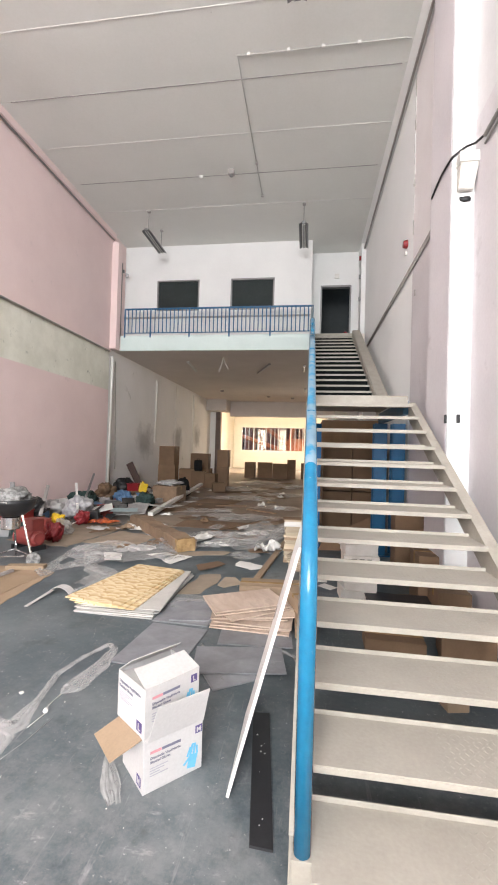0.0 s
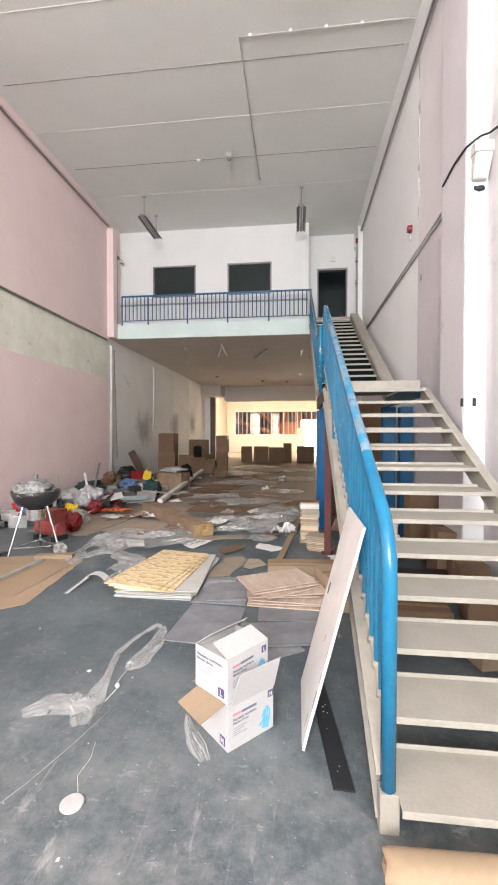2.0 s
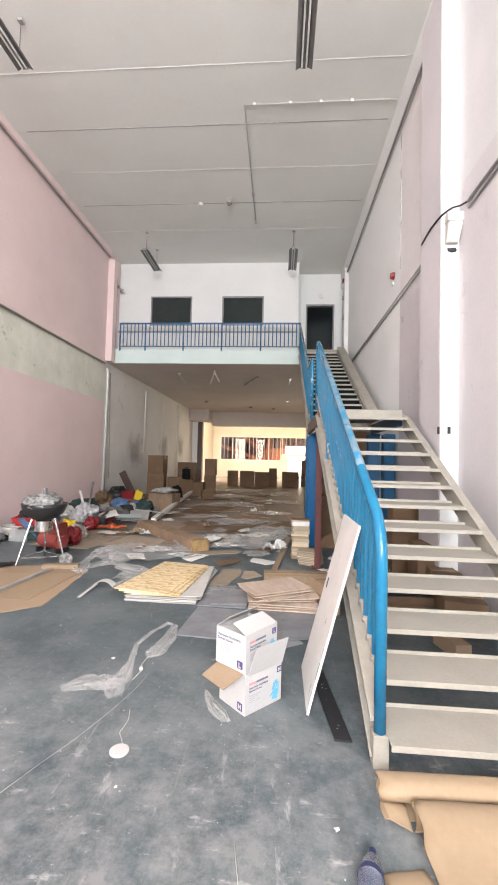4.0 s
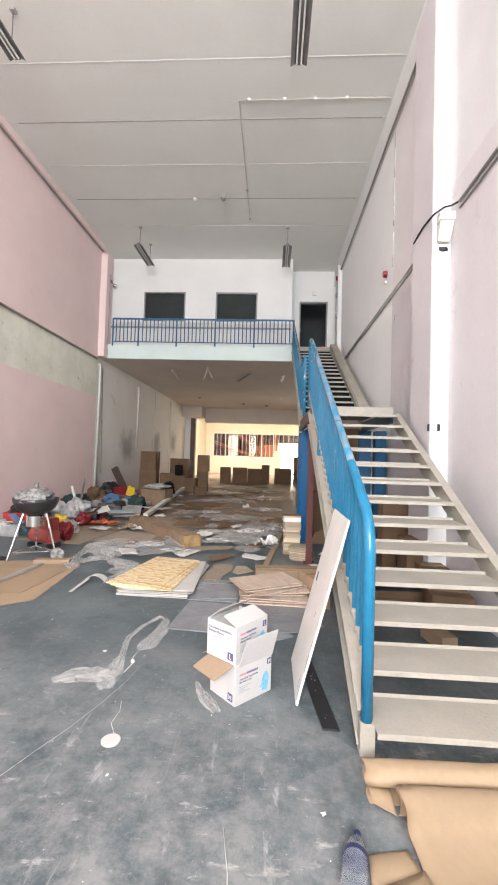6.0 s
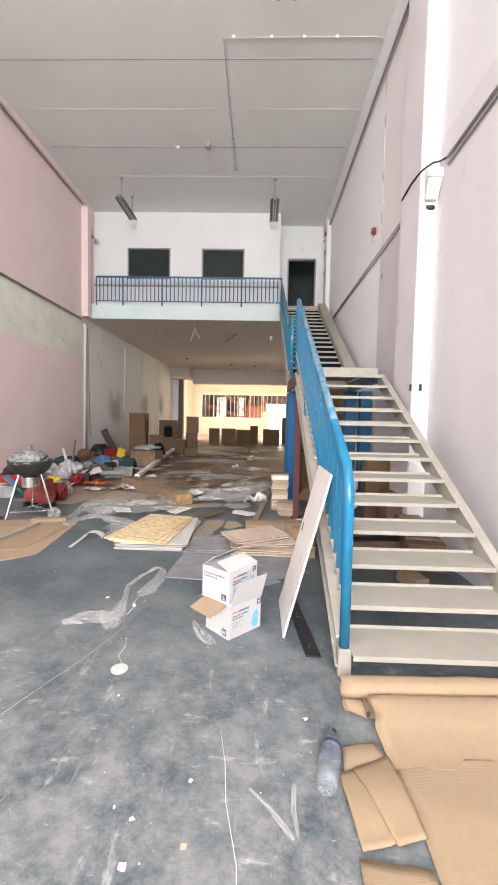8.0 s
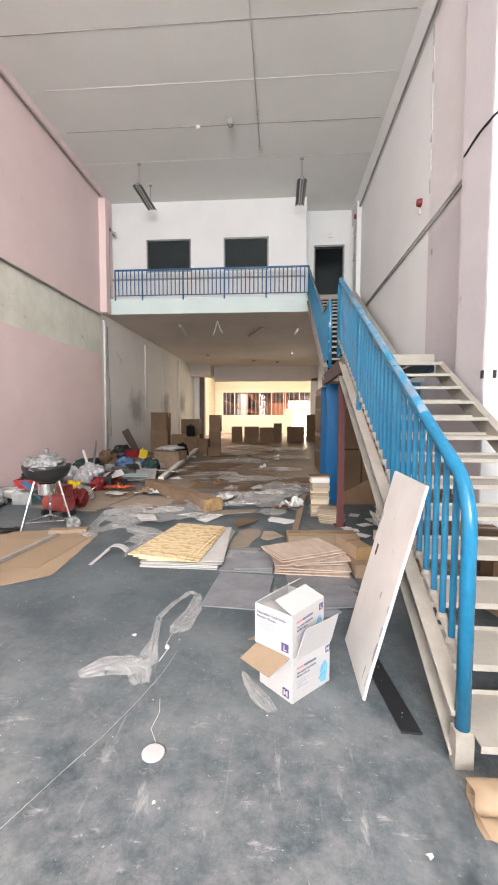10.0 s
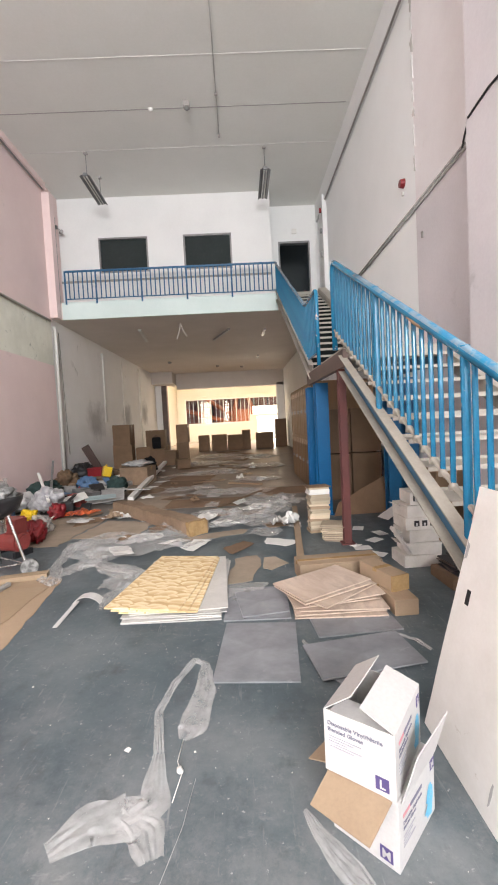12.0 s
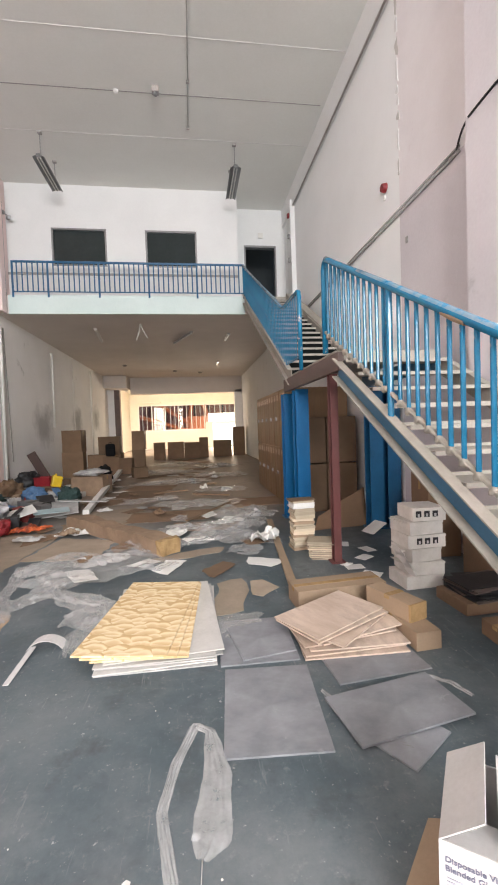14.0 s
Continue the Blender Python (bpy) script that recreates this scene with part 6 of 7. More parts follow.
for a, b, r, mm, lab in (((-4.1, 14.2, 0.3), (-3.74, 8.0, 0.08), 0.075, WHITEPIPE, "long white plastic duct lying across the heap"), ((-6.0, 9.4, 0.9), (-5.3, 7.6, 0.2), 0.03, STEEL, "grey metal tube sticking out of the heap"),
                         ((-5.7, 8.0, 0.75), (-5.0, 6.9, 0.3), 0.03, WHITEPIPE, "white tube sticking out of the heap"), ((-6.2, 7.6, 0.7), (-5.4, 6.2, 0.25), 0.04, GREYPIPE, "grey tube sticking out of the heap")):
    bm = bmesh.new()
    box(bm, (Vector(a) + Vector(b)) / 2, (r * 1.7, r * 1.2, (Vector(a) - Vector(b)).length), (Vector(b) - Vector(a)).to_track_quat("Z", "Y").to_matrix().to_4x4(), 0.006)
    solid("heap_tube", bm, mm, lab, "tube", group="tubes in the heap")
for k in range(90):
    rr = random.Random(k + 200)
    y = rr.uniform(5.0, 13.5)
    x = rr.uniform(-6.4, -4.9 + 0.09 * (y - 5))
    mm = rr.choice((PAPER, PALEGREY, CARD, CARDD, BLACK, BLUEP, MILK, PALEGREY, STEEL, DUSTRED, CARDD, BLACK, GREEN))
    bm = bmesh.new()
    if rr.random() < 0.5:
        crumple(bm, rr.uniform(0.3, 0.8), rr.uniform(0.25, 0.5), rr.uniform(0.1, 0.28), k, 12)
        solid("crumpled_sheet", bm, mm, "crumpled sheet thrown on the rubbish heap", "rubbish", pose(x, y, 0, 0, 0, rr.uniform(0, 360)), "rubbish in the heap")
    else:
        s = (rr.uniform(0.15, 0.5), rr.uniform(0.1, 0.35), rr.uniform(0.05, 0.28))
        box(bm, (0, 0, s[2] / 2), s, bevel=0.012)
        solid("discarded_box", bm, mm, "discarded box in the rubbish heap", "rubbish", pose(x, y, 0.0, 0, rr.uniform(-6, 6), rr.uniform(0, 360)), "rubbish in the heap")

# ---- cardboard, paper and film on the floor ----
def flat(name, pts, material, label, category, z=0.0, t=0.005, seed=1, amp=0.012):
    bm = bmesh.new()
    prism(bm, ragged(pts, seed, amp=amp), z, z + t)
    return solid(name, bm, material, label, category)


flat("cardboard_sheet", [(-3.14, 2.04), (-3.3, 3.5), (-3.7, 3.74), (-5.4, 3.3), (-5.2, 1.5), (-3.7, 1.6)], CARD, "flattened brown cardboard on the floor by the grill", "cardboard")
flat("cardboard_sheet", [(-3.4, 2.2), (-3.36, 3.3), (-4.9, 3.1), (-4.8, 2.0)], KRAFT, "second layer of flattened tan cardboard", "cardboard", 0.006, seed=4)
carton("flat_carton", -3.75, 3.55, 14, 0.5, 0.14, 0.05, KRAFT, "small flat tan box on the cardboard", z=0.006, tape=False)
bm = bmesh.new()
box(bm, (0, 0, 0.02), (1.45, 0.05, 0.035), bevel=0.003)
solid("metal_bar", bm, GREYPIPE, "dark metal bar lying across the cardboard", "bar", pose(-3.87, 2.65, 0.012, 0, 0, 86))
bm = bmesh.new()
crumple(bm, 0.55, 0.3, 0.08, 33, 16)
solid("black_cloth", bm, BLACK, "crumpled black cloth on the cardboard by the grill", "cloth", pose(-4.75, 3.5, 0.006, 0, 0, 10))
bm = bmesh.new()
crumple(bm, 1.0, 0.9, 0.22, 31, 20)
solid("plastic_film", bm, MILK, "crumpled white plastic film at the cardboard", "plastic film", pose(-4.2, 1.75, 0.006))
for pts, z, sd in ([(-1.45, 3.1), (-1.2, 3.15), (-1.06, 3.6), (-1.1, 3.95), (-1.4, 3.85)], 0, 7), ([(-1.05, 3.45), (-0.95, 3.4), (-0.8, 3.62), (-0.9, 3.85), (-1.02, 3.82)], 0, 8), ([(-2.1, 4.7), (-1.3, 4.95), (-1.2, 5.2), (-1.7, 5.1), (-2.2, 4.85)], 0, 9), ([(-3.9, 5.2), (-2.9, 5.0), (-2.8, 6.0), (-3.7, 6.3)], 0, 10):
    flat("cardboard_piece", pts, PALECARD, "torn piece of brown cardboard on the floor", "cardboard", z, seed=sd, amp=0.03)
flat("cardboard_sheet", [(-5.2, 5.0), (-3.95, 4.8), (-3.75, 6.6), (-5.0, 6.9)], PALECARD, "trodden tan cardboard in front of the rubbish heap", "cardboard", 0.0, seed=21, amp=0.03)
flat("cardboard_sheet", [(-3.7, 6.6), (-2.5, 7.2), (-2.7, 8.6), (-4.2, 8.3)], PALECARD, "trodden tan cardboard beside the rubbish heap", "cardboard", 0.0, seed=22, amp=0.03)
bm = bmesh.new()
box(bm, (0, 0, 0.1), (0.31, 2.75, 0.2))
bmesh.ops.subdivide_edges(bm, edges=[e for e in bm.edges if e.calc_length() > 1], cuts=26)
bmesh.ops.subdivide_edges(bm, edges=[e for e in bm.edges if abs(e.verts[0].co.y - e.verts[1].co.y) < 0.001], cuts=3, use_grid_fill=True)
for v in bm.verts:
    q = v.co * 3.2
    v.co += Vector((noise.noise(q), 0.4 * noise.noise(q + Vector((9, 0, 0))), 0.9 * noise.noise(q + Vector((0, 4, 0))) - 0.5 * abs(noise.noise(q * 1.9)))) * 0.04 * (1 if v.co.z > 0.02 else 0)
solid("long_carton", bm, CARDM, "long crushed brown carton lying across the floor", "carton", pose(-2.82, 6.1, 0, 0, 0, 40))
bm = bmesh.new()
box(bm, (0, 0, 0.1), (0.325, 0.1, 0.205))
bmesh.ops.subdivide_edges(bm, edges=list(bm.edges), cuts=5, use_grid_fill=True)
for v in bm.verts:
    v.co += Vector((noise.noise(v.co * 11), noise.noise(v.co * 11 + Vector((3, 0, 0))), noise.noise(v.co * 11 + Vector((0, 5, 0))) * (1 if v.co.z > 0.05 else 0))) * 0.022
solid("end_tape", bm, TAPE, "wrinkled amber tape wrapped round the end of the long carton", "tape", pose(-1.97, 5.06, 0.002, 0, 0, 40))
for x, y, w, d, h, sd, turn, mm in ((-2.75, 4.6, 1.7, 0.9, 0.26, 41, 10, FILM), (-3.3, 5.0, 0.9, 0.6, 0.2, 42, 60, FILM), (-2.3, 5.3, 1.0, 0.6, 0.2, 43, -20, FILM), (-1.1, 6.3, 1.5, 0.9, 0.34, 44, 30, FILM), (-0.7, 7.3, 1.4, 1.0, 0.36, 45, 0, FILM),
                                    (-1.8, 6.4, 1.1, 0.5, 0.2, 46, 20, FILM), (-2.6, 3.55, 0.9, 0.35, 0.14, 47, -35, FILM), (-2.6, 3.25, 0.4, 0.4, 0.12, 48, 0, FILM), (-3.2, 4.0, 0.35, 0.9, 0.12, 49, -20, FILM), (-0.95, 5.0, 0.5, 0.4, 0.16, 50, 0, FILM),
                                    (-3.5, 6.6, 0.8, 0.45, 0.13, 51, 15, PAPER), (-2.8, 4.95, 0.7, 0.45, 0.1, 52, 25, PALEGREY), (-1.5, 8.6, 2.0, 0.9, 0.26, 53, 0, FILM), (-2.6, 9.4, 1.6, 0.8, 0.24, 54, 20, FILM), (-0.9, 10.5, 1.4, 1.0, 0.28, 55, 0, FILM),
                                    (-2.2, 12.5, 2.2, 1.2, 0.3, 56, 10, FILM), (-0.8, 14.0, 1.8, 1.4, 0.32, 57, 0, FILM), (-2.6, 15.5, 2.2, 1.4, 0.34, 58, 0, FILM), (-0.6, 17.5, 2.0, 1.4, 0.36, 59, 0, FILM), (-2.4, 19.0, 2.4, 1.5, 0.36, 60, 0, FILM),
                                    (-1.3, 2.9, 0.5, 0.4, 0.05, 61, 10, FILM), (-0.95, 5.6, 0.7, 0.6, 0.2, 62, 40, FILM)):
    bm = bmesh.new()
    crumple(bm, w, d, h * (0.62 if mm is FILM else 1), sd, 34 if w > 0.8 else 20, thick=0.003, ragged_edge=0.5 if mm is FILM else 0.25, fine=0.3)
    solid("plastic_film" if mm is FILM else "crumpled_paper", bm, mm, "crumpled clear packing film on the floor" if mm is FILM else "crumpled white paper on the floor", "plastic film" if mm is FILM else "paper", pose(x, y, 0.004, 0, 0, turn), "film and paper on the floor")
for k in range(16):
    rr = random.Random(k + 300)
    x, y = rr.uniform(-3.4, -0.1), 6.5 + k * 1.0
    w, d = rr.uniform(0.8, 1.7), rr.uniform(0.6, 1.2)
    a = rr.uniform(-0.4, 0.4)
    pts = [(x + math.cos(a) * u * w / 2 - math.sin(a) * v * d / 2, y + math.sin(a) * u * w / 2 + math.cos(a) * v * d / 2) for u, v in ((-1, -1), (1, -1), (1, 1), (-1, 1))]
    flat("cardboard_sheet", pts, CARDD, "trodden brown cardboard sheet on the store floor", "cardboard", 0.0005 + 0.0012 * k, seed=k, amp=0.03)
for k in range(70):
    rr = random.Random(k + 400)
    y = 4.2 + 14 * rr.random() ** 1.4
    x = rr.uniform(-4.2 if y > 6 else -3.2, 0.1 if y > 5 else -0.8)
    mm = rr.choice((PAPER, CARD, CARDD, CARDD, PALEGREY, PAPER, FILM))
    bm = bmesh.new()
    if rr.random() < 0.6:
        prism(bm, ragged([(-0.5 * rr.uniform(0.15, 0.5), -0.1), (0.2, -0.15), (rr.uniform(0.15, 0.4), 0.12), (-0.15, rr.uniform(0.1, 0.25))], k, 0.08, 0.02), 0.0, 0.006)
        solid("torn_piece", bm, mm, "torn scrap of packaging on the floor", "scrap", pose(x, y, 0.022, rr.uniform(-3, 3), rr.uniform(-4, 4), rr.uniform(0, 360)), "scraps on the floor")
    else:
        crumple(bm, rr.uniform(0.2, 0.5), rr.uniform(0.15, 0.35), rr.uniform(0.05, 0.16), k, 10)
        solid("crumpled_scrap", bm, mm, "crumpled scrap of packaging on the floor", "scrap", pose(x, y, 0.02, 0, 0, rr.uniform(0, 360)), "scraps on the floor")
for x, y, L, turn in ((-1.3, 7.6, 1.8, 60), (-2.2, 10.4, 0.9, 20), (-1.2, 9.6, 1.0, -30)):
    bm = bmesh.new()
    box(bm, (0, 0, 0.02), (L, 0.05, 0.03), bevel=0.003)
    solid("wood_strip", bm, CARDD, "thin wooden strip lying in the litter", "strip", pose(x, y, 0.02, 0, 0, turn), "wood strips")

for pts, sd in (([(-3.35, 4.6, 0.4), (-3.1, 4.1, 0.3), (-2.98, 3.8, 0.16), (-2.5, 3.5, 0.14), (-2.48, 3.2, 0.14), (-2.58, 2.95, 0.26), (-2.56, 2.62, 0.12)], 3), ([(-3.7, 4.9, 0.3), (-3.62, 4.4, 0.22), (-3.55, 3.9, 0.18), (-3.44, 3.5, 0.4), (-3.3, 3.3, 0.12)], 6), ([(-2.2, 5.3, 0.2), (-1.5, 5.5, 0.3), (-0.9, 6.1, 0.5), (-0.5, 6.9, 0.3)], 8)):
    bm = bmesh.new()
    ribbon(bm, [(x, y, w * 0.72) for x, y, w in pts], sd, 0.07)
    solid("plastic_film", bm, MILK, "long crumpled band of clear packing film on the floor", "plastic film", group="film and paper on the floor")
for k in range(46):
    rr = random.Random(k + 1200)
    y = rr.uniform(5.2, 12.5)
    x = rr.uniform(-6.35, -4.5 + 0.07 * (y - 5))
    L, w, a = rr.uniform(0.3, 0.75), rr.uniform(0.06, 0.36), rr.uniform(6, 36)
    bm = bmesh.new()
    box(bm, (L / 2, 0, 0.006), (L, w, 0.012), bevel=0.002)
    mm = rr.choice((PALEGREY, BLACK, CARDD, PALECARD, STEEL, PAPER, LAMIN, BLUEP, CHAR, CARDD, LAMIN))
    solid("broken_panel", bm, mm, "broken panel sticking up out of the rubbish heap", "panel", pose(x, y, 0, 0, -a, rr.uniform(0, 360)), "broken panels in the heap")

# ---- plastic bag, disc, bottle and small litter near the entrance ----
pb = thing("plastic_bag", pose(0, 0, 0), "limp stretched white plastic bag on the floor", "plastic bag")
bm = bmesh.new()
ribbon(bm, [(-2.08, 0.5, 0.1), (-1.95, 0.6, 0.2), (-1.8, 0.62, 0.24), (-1.7, 0.68, 0.14), (-1.73, 0.95, 0.055)], 2, 0.017)
ribbon(bm, [(-1.83, 0.66, 0.12), (-1.7, 0.55, 0.16), (-1.66, 0.44, 0.1)], 5, 0.017)
part("body", bm, MILK, pb)
bm = bmesh.new()
ribbon(bm, [(-1.73, 0.95, 0.055), (-1.79, 1.25, 0.05), (-1.74, 1.5, 0.05), (-1.64, 1.76, 0.055), (-1.56, 1.7, 0.06), (-1.54, 1.4, 0.14), (-1.59, 1.1, 0.17), (-1.62, 1.03, 0.05)], 7, 0.02)
part("handle", bm, MILK, pb, "long stretched plastic loop")
pipe_run("string", [(-1.62, 1.05, 0.006), (-1.63, 0.9, 0.006), (-1.6, 0.82, 0.006), (-1.62, 0.68, 0.006)], 0.0022, PAPER, "thin white string trailing from the bag", "string")
bm = bmesh.new()
lump(bm, (0.02, 0.02, 0.016), 1, 8, 0.3, 2)
solid("string_knot", bm, PAPER, "white knot on the string", "string", pose(-1.61, 0.84, 0))
bm = bmesh.new()
lathe(bm, [(0.052, 0.0), (0.055, 0.004), (0.055, 0.01), (0.05, 0.013)], 26)
solid("white_disc", bm, CARTON, "round white plastic lid on the floor", "lid", pose(-1.43, -0.055, 0))
bm = bmesh.new()
ribbon(bm, [(-1.05, 0.6, 0.02), (-1.01, 0.5, 0.06), (-0.92, 0.35, 0.1), (-0.86, 0.26, 0.06)], 9, 0.025)
solid("plastic_pouch", bm, MILK, "clear plastic pouch beside the glove cartons", "plastic bag")
bt = thing("plastic_bottle", pose(-0.225, -0.91, 0.051, -90, 0, -15), "clear plastic drink bottle with a dark blue cap on the floor", "bottle")
bm = bmesh.new()
lathe(bm, [(0.03, 0.006), (0.038, 0.0), (0.049, 0.014), (0.05, 0.07), (0.047, 0.078), (0.05, 0.086), (0.05, 0.2), (0.047, 0.208), (0.05, 0.216), (0.047, 0.255), (0.036, 0.29), (0.018, 0.32), (0.014, 0.328)], 24)
for f in bm.faces:
    f.smooth = True
part("body", bm, PET, bt)
bm = bmesh.new()
lathe(bm, [(0.0155, 0.325), (0.0165, 0.33), (0.0165, 0.345), (0.014, 0.347)], 18)
part("cap", bm, CAPBLUE, bt, "dark blue cap")
bm = bmesh.new()
lathe(bm, [(0.0495, 0.216), (0.0515, 0.218), (0.0505, 0.24), (0.049, 0.242)], 24)
part("label_band", bm, CAPBLUE, bt, "dark blue band")


def kraft(name, prof, x0, x1, seed, label, material, wave=0.012, skew=0.0):
    """Stiff brown paper drawn along x: a profile of (y, z) points, rounded, with shallow waves and a wavy end."""
    fine = []
    n = len(prof)
    for i in range(n - 1):
        p0, p1, p2, p3 = (prof[max(0, min(n - 1, i + k))] for k in (-1, 0, 1, 2))
        for k in range(6):
            u = k / 6
            fine.append(tuple(0.5 * (2 * b + (c - a) * u + (2 * a - 5 * b + 4 * c - d) * u * u + (3 * b - a - 3 * c + d) * u ** 3) for a, b, c, d in zip(p0, p1, p2, p3)))
    fine.append(prof[-1])
    bm = bmesh.new()
    cols = 22
    grid = []
    for k in range(cols + 1):
        u = k / cols
        x = x0 + (x1 - x0) * u
        row = []
        for q, (y, z) in enumerate(fine):
            p = Vector((x * 1.7 + seed, y * 2.4, seed * 0.6 + q * 0.02))
            lift = wave * noise.noise(p) + 0.5 * wave * noise.noise(p * 2.7)
            edge = 0.035 * noise.noise(Vector((q * 0.11, seed, 0))) * (1 - u)
            row.append(bm.verts.new((x + edge, y + skew * (x - x0) + lift * 0.7, max(0.003, z + abs(lift)))))
        grid.append(row)
    for a, b in zip(grid, grid[1:]):
        for q in range(len(fine) - 1):
            bm.faces.new((a[q], a[q + 1], b[q + 1], b[q])).smooth = True
    ob = solid(name, bm, material, label, "kraft paper", group="brown paper at the stair foot")
    md = ob.modifiers.new("thickness", "SOLIDIFY")
    md.thickness = 0.0035
    return ob


def ridged_coat():
    """Single-faced corrugated brown paper: fine ridges across the sheet."""
    m = coat("ridged_kraft_paper", (0.345, 0.252, 0.163), (0.325, 0.237, 0.152), rough=0.7, scale=1.4, amount=0.5, fine=40, bump=0.1)
    t = m.node_tree
    co = t.nodes.new("ShaderNodeTexCoord")
    wv = node(m, "ShaderNodeTexWave", Scale=38.0, Distortion=0.4, Detail=1.0)
    wv.bands_direction = "Y"
    t.links.new(co.outputs["Object"], wv.inputs["Vector"])
    bp = node(m, "ShaderNodeBump", Strength=0.2, Distance=0.003)
    t.links.new(wv.outputs["Fac"], bp.inputs["Height"])
    t.links.new(bp.outputs[0], t.nodes["Principled BSDF"].inputs["Normal"])
    return m


RIDGED = ridged_coat()
kraft("kraft_sheet", [(-0.76, 0.012), (-0.68, 0.018), (-0.58, 0.045), (-0.5, 0.08), (-0.42, 0.105), (-0.355, 0.095), (-0.33, 0.055), (-0.36, 0.025), (-0.43, 0.015)], 0.1, 1.58, 3, "stiff brown kraft paper sheet with a curled-over edge", KRAFT, 0.012, 0.05)
kraft("kraft_sheet", [(-1.72, 0.006), (-1.5, 0.014), (-1.2, 0.012), (-0.95, 0.022), (-0.8, 0.014), (-0.68, 0.007)], 0.14, 1.6, 5, "ridged brown paper sheet lying on the floor", RIDGED, 0.012, 0.02)
kraft("kraft_sheet", [(-2.9, 0.006), (-2.5, 0.014), (-2.1, 0.012), (-1.85, 0.02), (-1.66, 0.006)], 0.1, 1.6, 8, "second ridged brown paper sheet on the floor", RIDGED, 0.012, 0.03)
def paper_strip(corners, z, bulge, seed, label, material):
    """A limp strip over four corners in plan, arched along its length, with uneven ends."""
    bm = bmesh.new()
    a, b, c, d = (Vector((*p, 0)) for p in corners)
    g = {}
    for i in range(9):
        for j in range(13):
            u, v = i / 8, j / 12
            p = (a * (1 - u) + b * u) * (1 - v) + (d * (1 - u) + c * u) * v
            q = p * 6 + Vector((seed, 0, 0))
            end = 0.012 * noise.noise(Vector((u * 5, seed, 0))) * (v - 0.5)
            g[i, j] = bm.verts.new((p.x, p.y + end, z + bulge * math.sin(math.pi * min(1, v * 1.15)) * (0.6 + 0.4 * math.sin(math.pi * u)) + 0.006 * abs(noise.noise(q))))
    for i in range(8):
        for j in range(12):
            bm.faces.new((g[i, j], g[i + 1, j], g[i + 1, j + 1], g[i, j + 1])).smooth = True
    ob = solid("kraft_strip", bm, material, label, "kraft paper", group="brown paper at the stair foot")
    md = ob.modifiers.new("thickness", "SOLIDIFY")
    md.thickness = 0.004


paper_strip([(-0.1, -0.63), (0.07, -0.59), (0.11, -0.72), (-0.12, -0.79)], 0.006, 0.012, 3, "short brown paper flap beside the large sheet", KRAFT)
paper_strip([(-0.15, -0.79), (-0.03, -0.76), (0.03, -1.1), (-0.12, -1.14)], 0.012, 0.02, 5, "folded brown paper strip beside the large sheet", KRAFT)
paper_strip([(-0.08, -0.77), (0.11, -0.69), (0.15, -1.08), (0.02, -1.12)], 0.024, 0.03, 6, "folded brown paper strip lying over another", KRAFT)
paper_strip([(-0.14, -1.16), (0.12, -1.19), (0.14, -1.72), (-0.16, -1.66)], 0.008, 0.012, 8, "ridged brown paper piece on the floor", RIDGED)
paper_strip([(-0.03, -0.24), (0.09, -0.26), (0.08, -0.42), (-0.01, -0.36)], 0.006, 0.02, 11, "torn brown paper end under the roll", KRAFT)
kraft("kraft_roll", [(-0.36, 0.004), (-0.3, 0.006), (-0.24, 0.01), (-0.19, 0.035), (-0.17, 0.075), (-0.2, 0.105), (-0.26, 0.105), (-0.3, 0.07), (-0.29, 0.035), (-0.25, 0.03), (-0.215, 0.05)], -0.03, 1.58, 9, "loosely rolled brown paper against the lowest tread", KRAFT, 0.01, 0.03)
st = thing("metal_bracket", pose(-2.85, 2.6, 0, 0, 0, -4), "bent white metal strip on the floor", "bracket")
bm = bmesh.new()
box(bm, (-0.02, -0.02, 0.02), (0.04, 0.42, 0.006), Matrix.Rotation(radians(5), 4, "X"), 0.002)
part("strip", bm, CARTON, st)
bm = bmesh.new()
for k in range(8):
    a = -0.9 + 0.225 * k
    box(bm, (0.06 + 0.17 * math.sin(a + 0.11), 0.24, 0.17 * math.cos(a + 0.11) - 0.095), (0.041, 0.11, 0.005), Matrix.Rotation(a + 0.11, 4, "Y"))
part("crosspiece", bm, CARTON, st, "curved white strip")
pipe_run("floor_string", [(-0.72, -0.55, 0.004), (-0.68, -0.75, 0.004), (-0.66, -0.95, 0.004), (-0.6, -1.2, 0.004), (-0.58, -1.5, 0.004)], 0.0017, PAPER, "pale string lying on the floor", "string")
bm = bmesh.new()
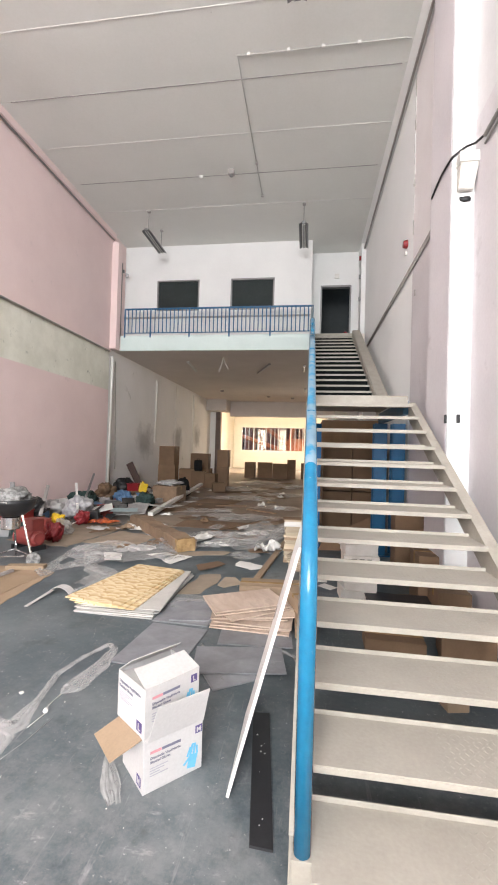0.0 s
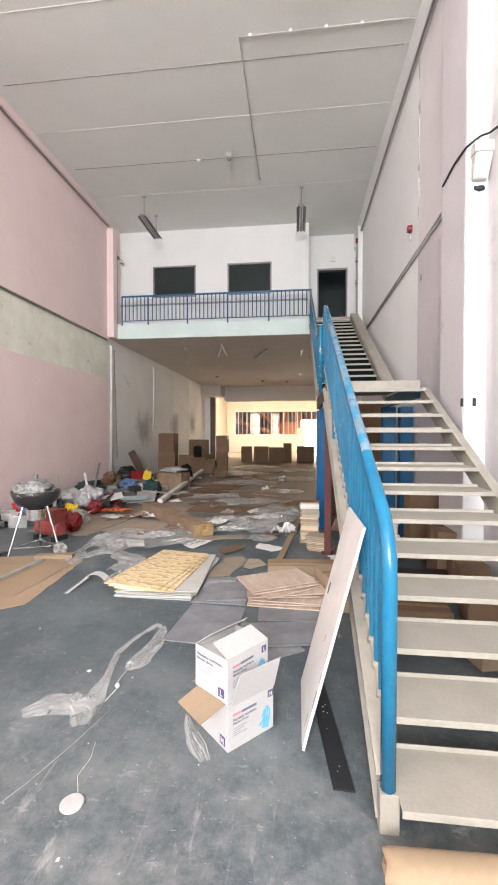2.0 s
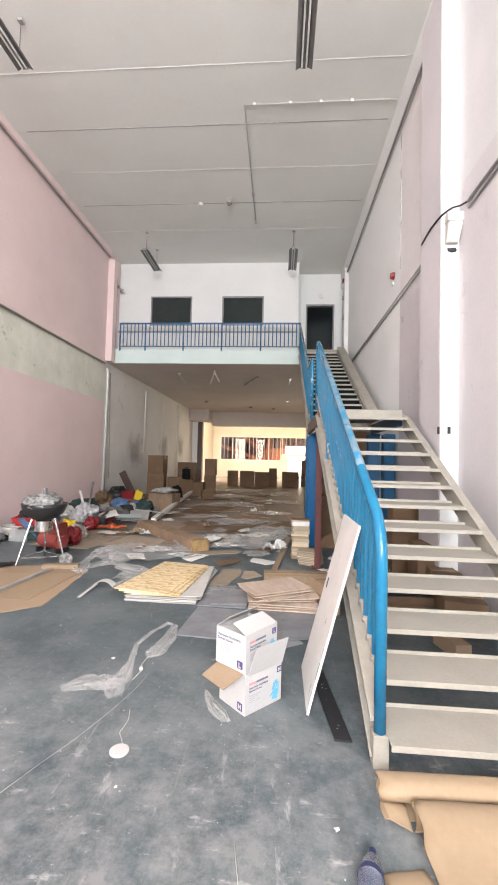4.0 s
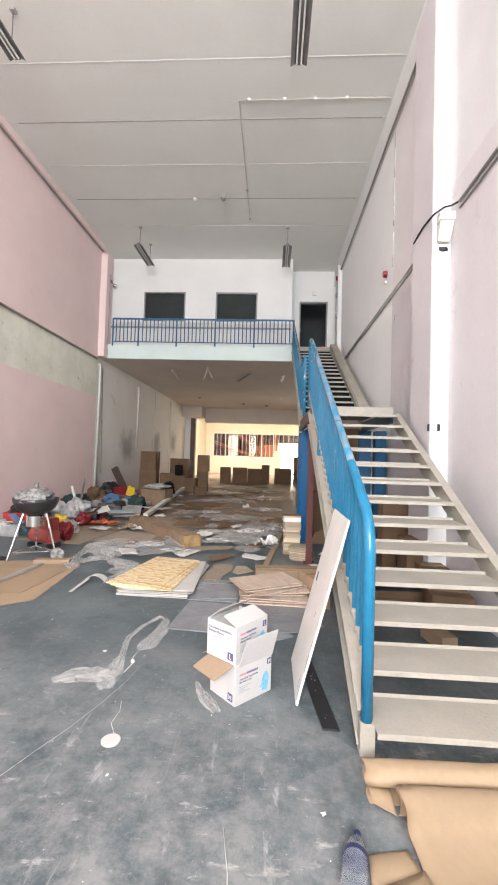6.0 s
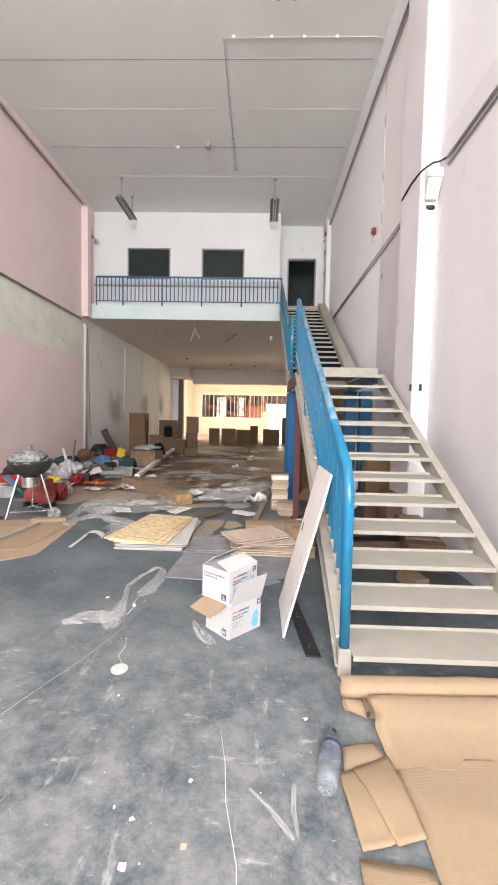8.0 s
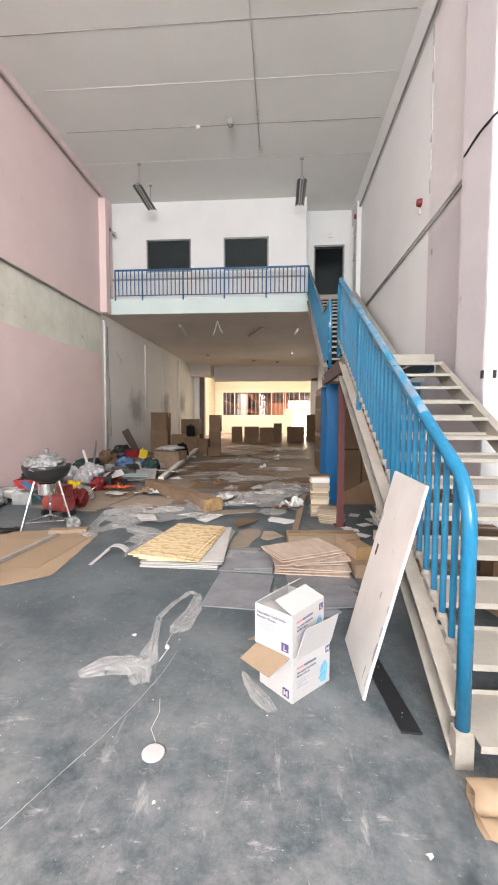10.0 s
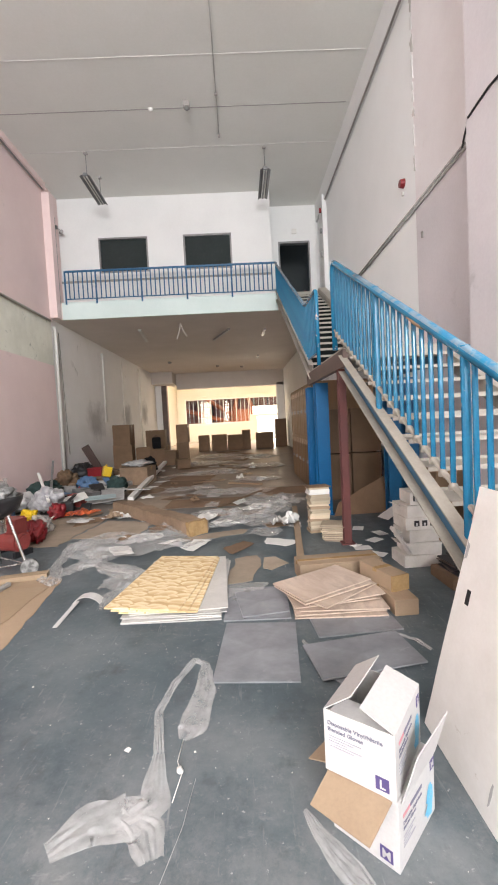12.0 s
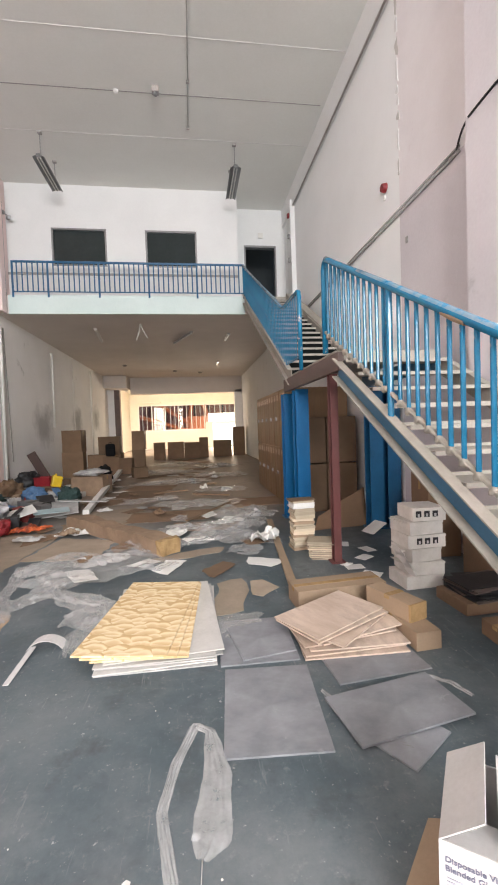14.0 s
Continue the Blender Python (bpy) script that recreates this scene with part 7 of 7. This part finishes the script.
ribbon(bm, [(-0.56, -0.88, 0.02), (-0.47, -0.97, 0.025), (-0.38, -1.1, 0.02)], 3, 0.01)
ribbon(bm, [(-0.36, -0.85, 0.02), (-0.37, -0.98, 0.025), (-0.36, -1.1, 0.015)], 4, 0.01)
solid("plastic_strip", bm, MILK, "short strips of torn plastic on the floor", "plastic strip")
pipe_run("floor_string", [(-2.3, -1.1, 0.003), (-2.1, -0.8, 0.003), (-1.93, -0.48, 0.003), (-1.82, -0.2, 0.003), (-1.72, 0.03, 0.003), (-1.63, 0.3, 0.003), (-1.56, 0.57, 0.003), (-1.53, 0.8, 0.003)], 0.0012, PALEGREY, "long thin white thread curved over the floor", "string")
pipe_run("floor_string", [(-1.43, 0.0, 0.003), (-1.49, 0.1, 0.003), (-1.48, 0.22, 0.003), (-1.51, 0.33, 0.003)], 0.0014, PAPER, "short thin thread beside the white lid", "string")
for k, (x, y, w, mm) in enumerate(((-1.02, -1.22, 0.05, PAPER), (-1.04, -1.04, 0.03, PAPER), (-0.81, -1.14, 0.04, PLYEDGE), (-1.13, -0.99, 0.02, PAPER), (-0.83, -0.85, 0.03, PAPER), (-0.26, -0.43, 0.04, PAPER), (-1.9, 1.0, 0.05, PAPER), (-1.35, -0.3, 0.02, PAPER))):
    bm = bmesh.new()
    w *= 0.62
    prism(bm, ragged([(-w / 2, -w / 3), (w / 2, -w / 2), (w / 2.4, w / 2), (-w / 2.2, w / 2.6)], k, 0.012, 0.003), 0.0, 0.003)
    solid("paper_scrap", bm, mm, "tiny torn paper scrap on the bare floor", "scrap", pose(x, y, 0, 0, 0, 40 * k), "paper scraps near the entrance")
bm = bmesh.new()
for k in range(90):
    rr = random.Random(k + 700)
    x, y = rr.uniform(-3.2, 0.0), rr.uniform(-2.2, 1.3) if k % 3 else rr.uniform(1, 4)
    s = rr.uniform(0.0015, 0.0042) * (2.2 if k % 17 == 0 else 1)
    lathe(bm, [(s, 0.0), (s * 0.7, 0.002 + s * 0.3)], 6, (x, y, 0.0))
solid("floor_grit", bm, ARCH, "white paint crumbs and grit on the floor", "grit", kind="stuff")
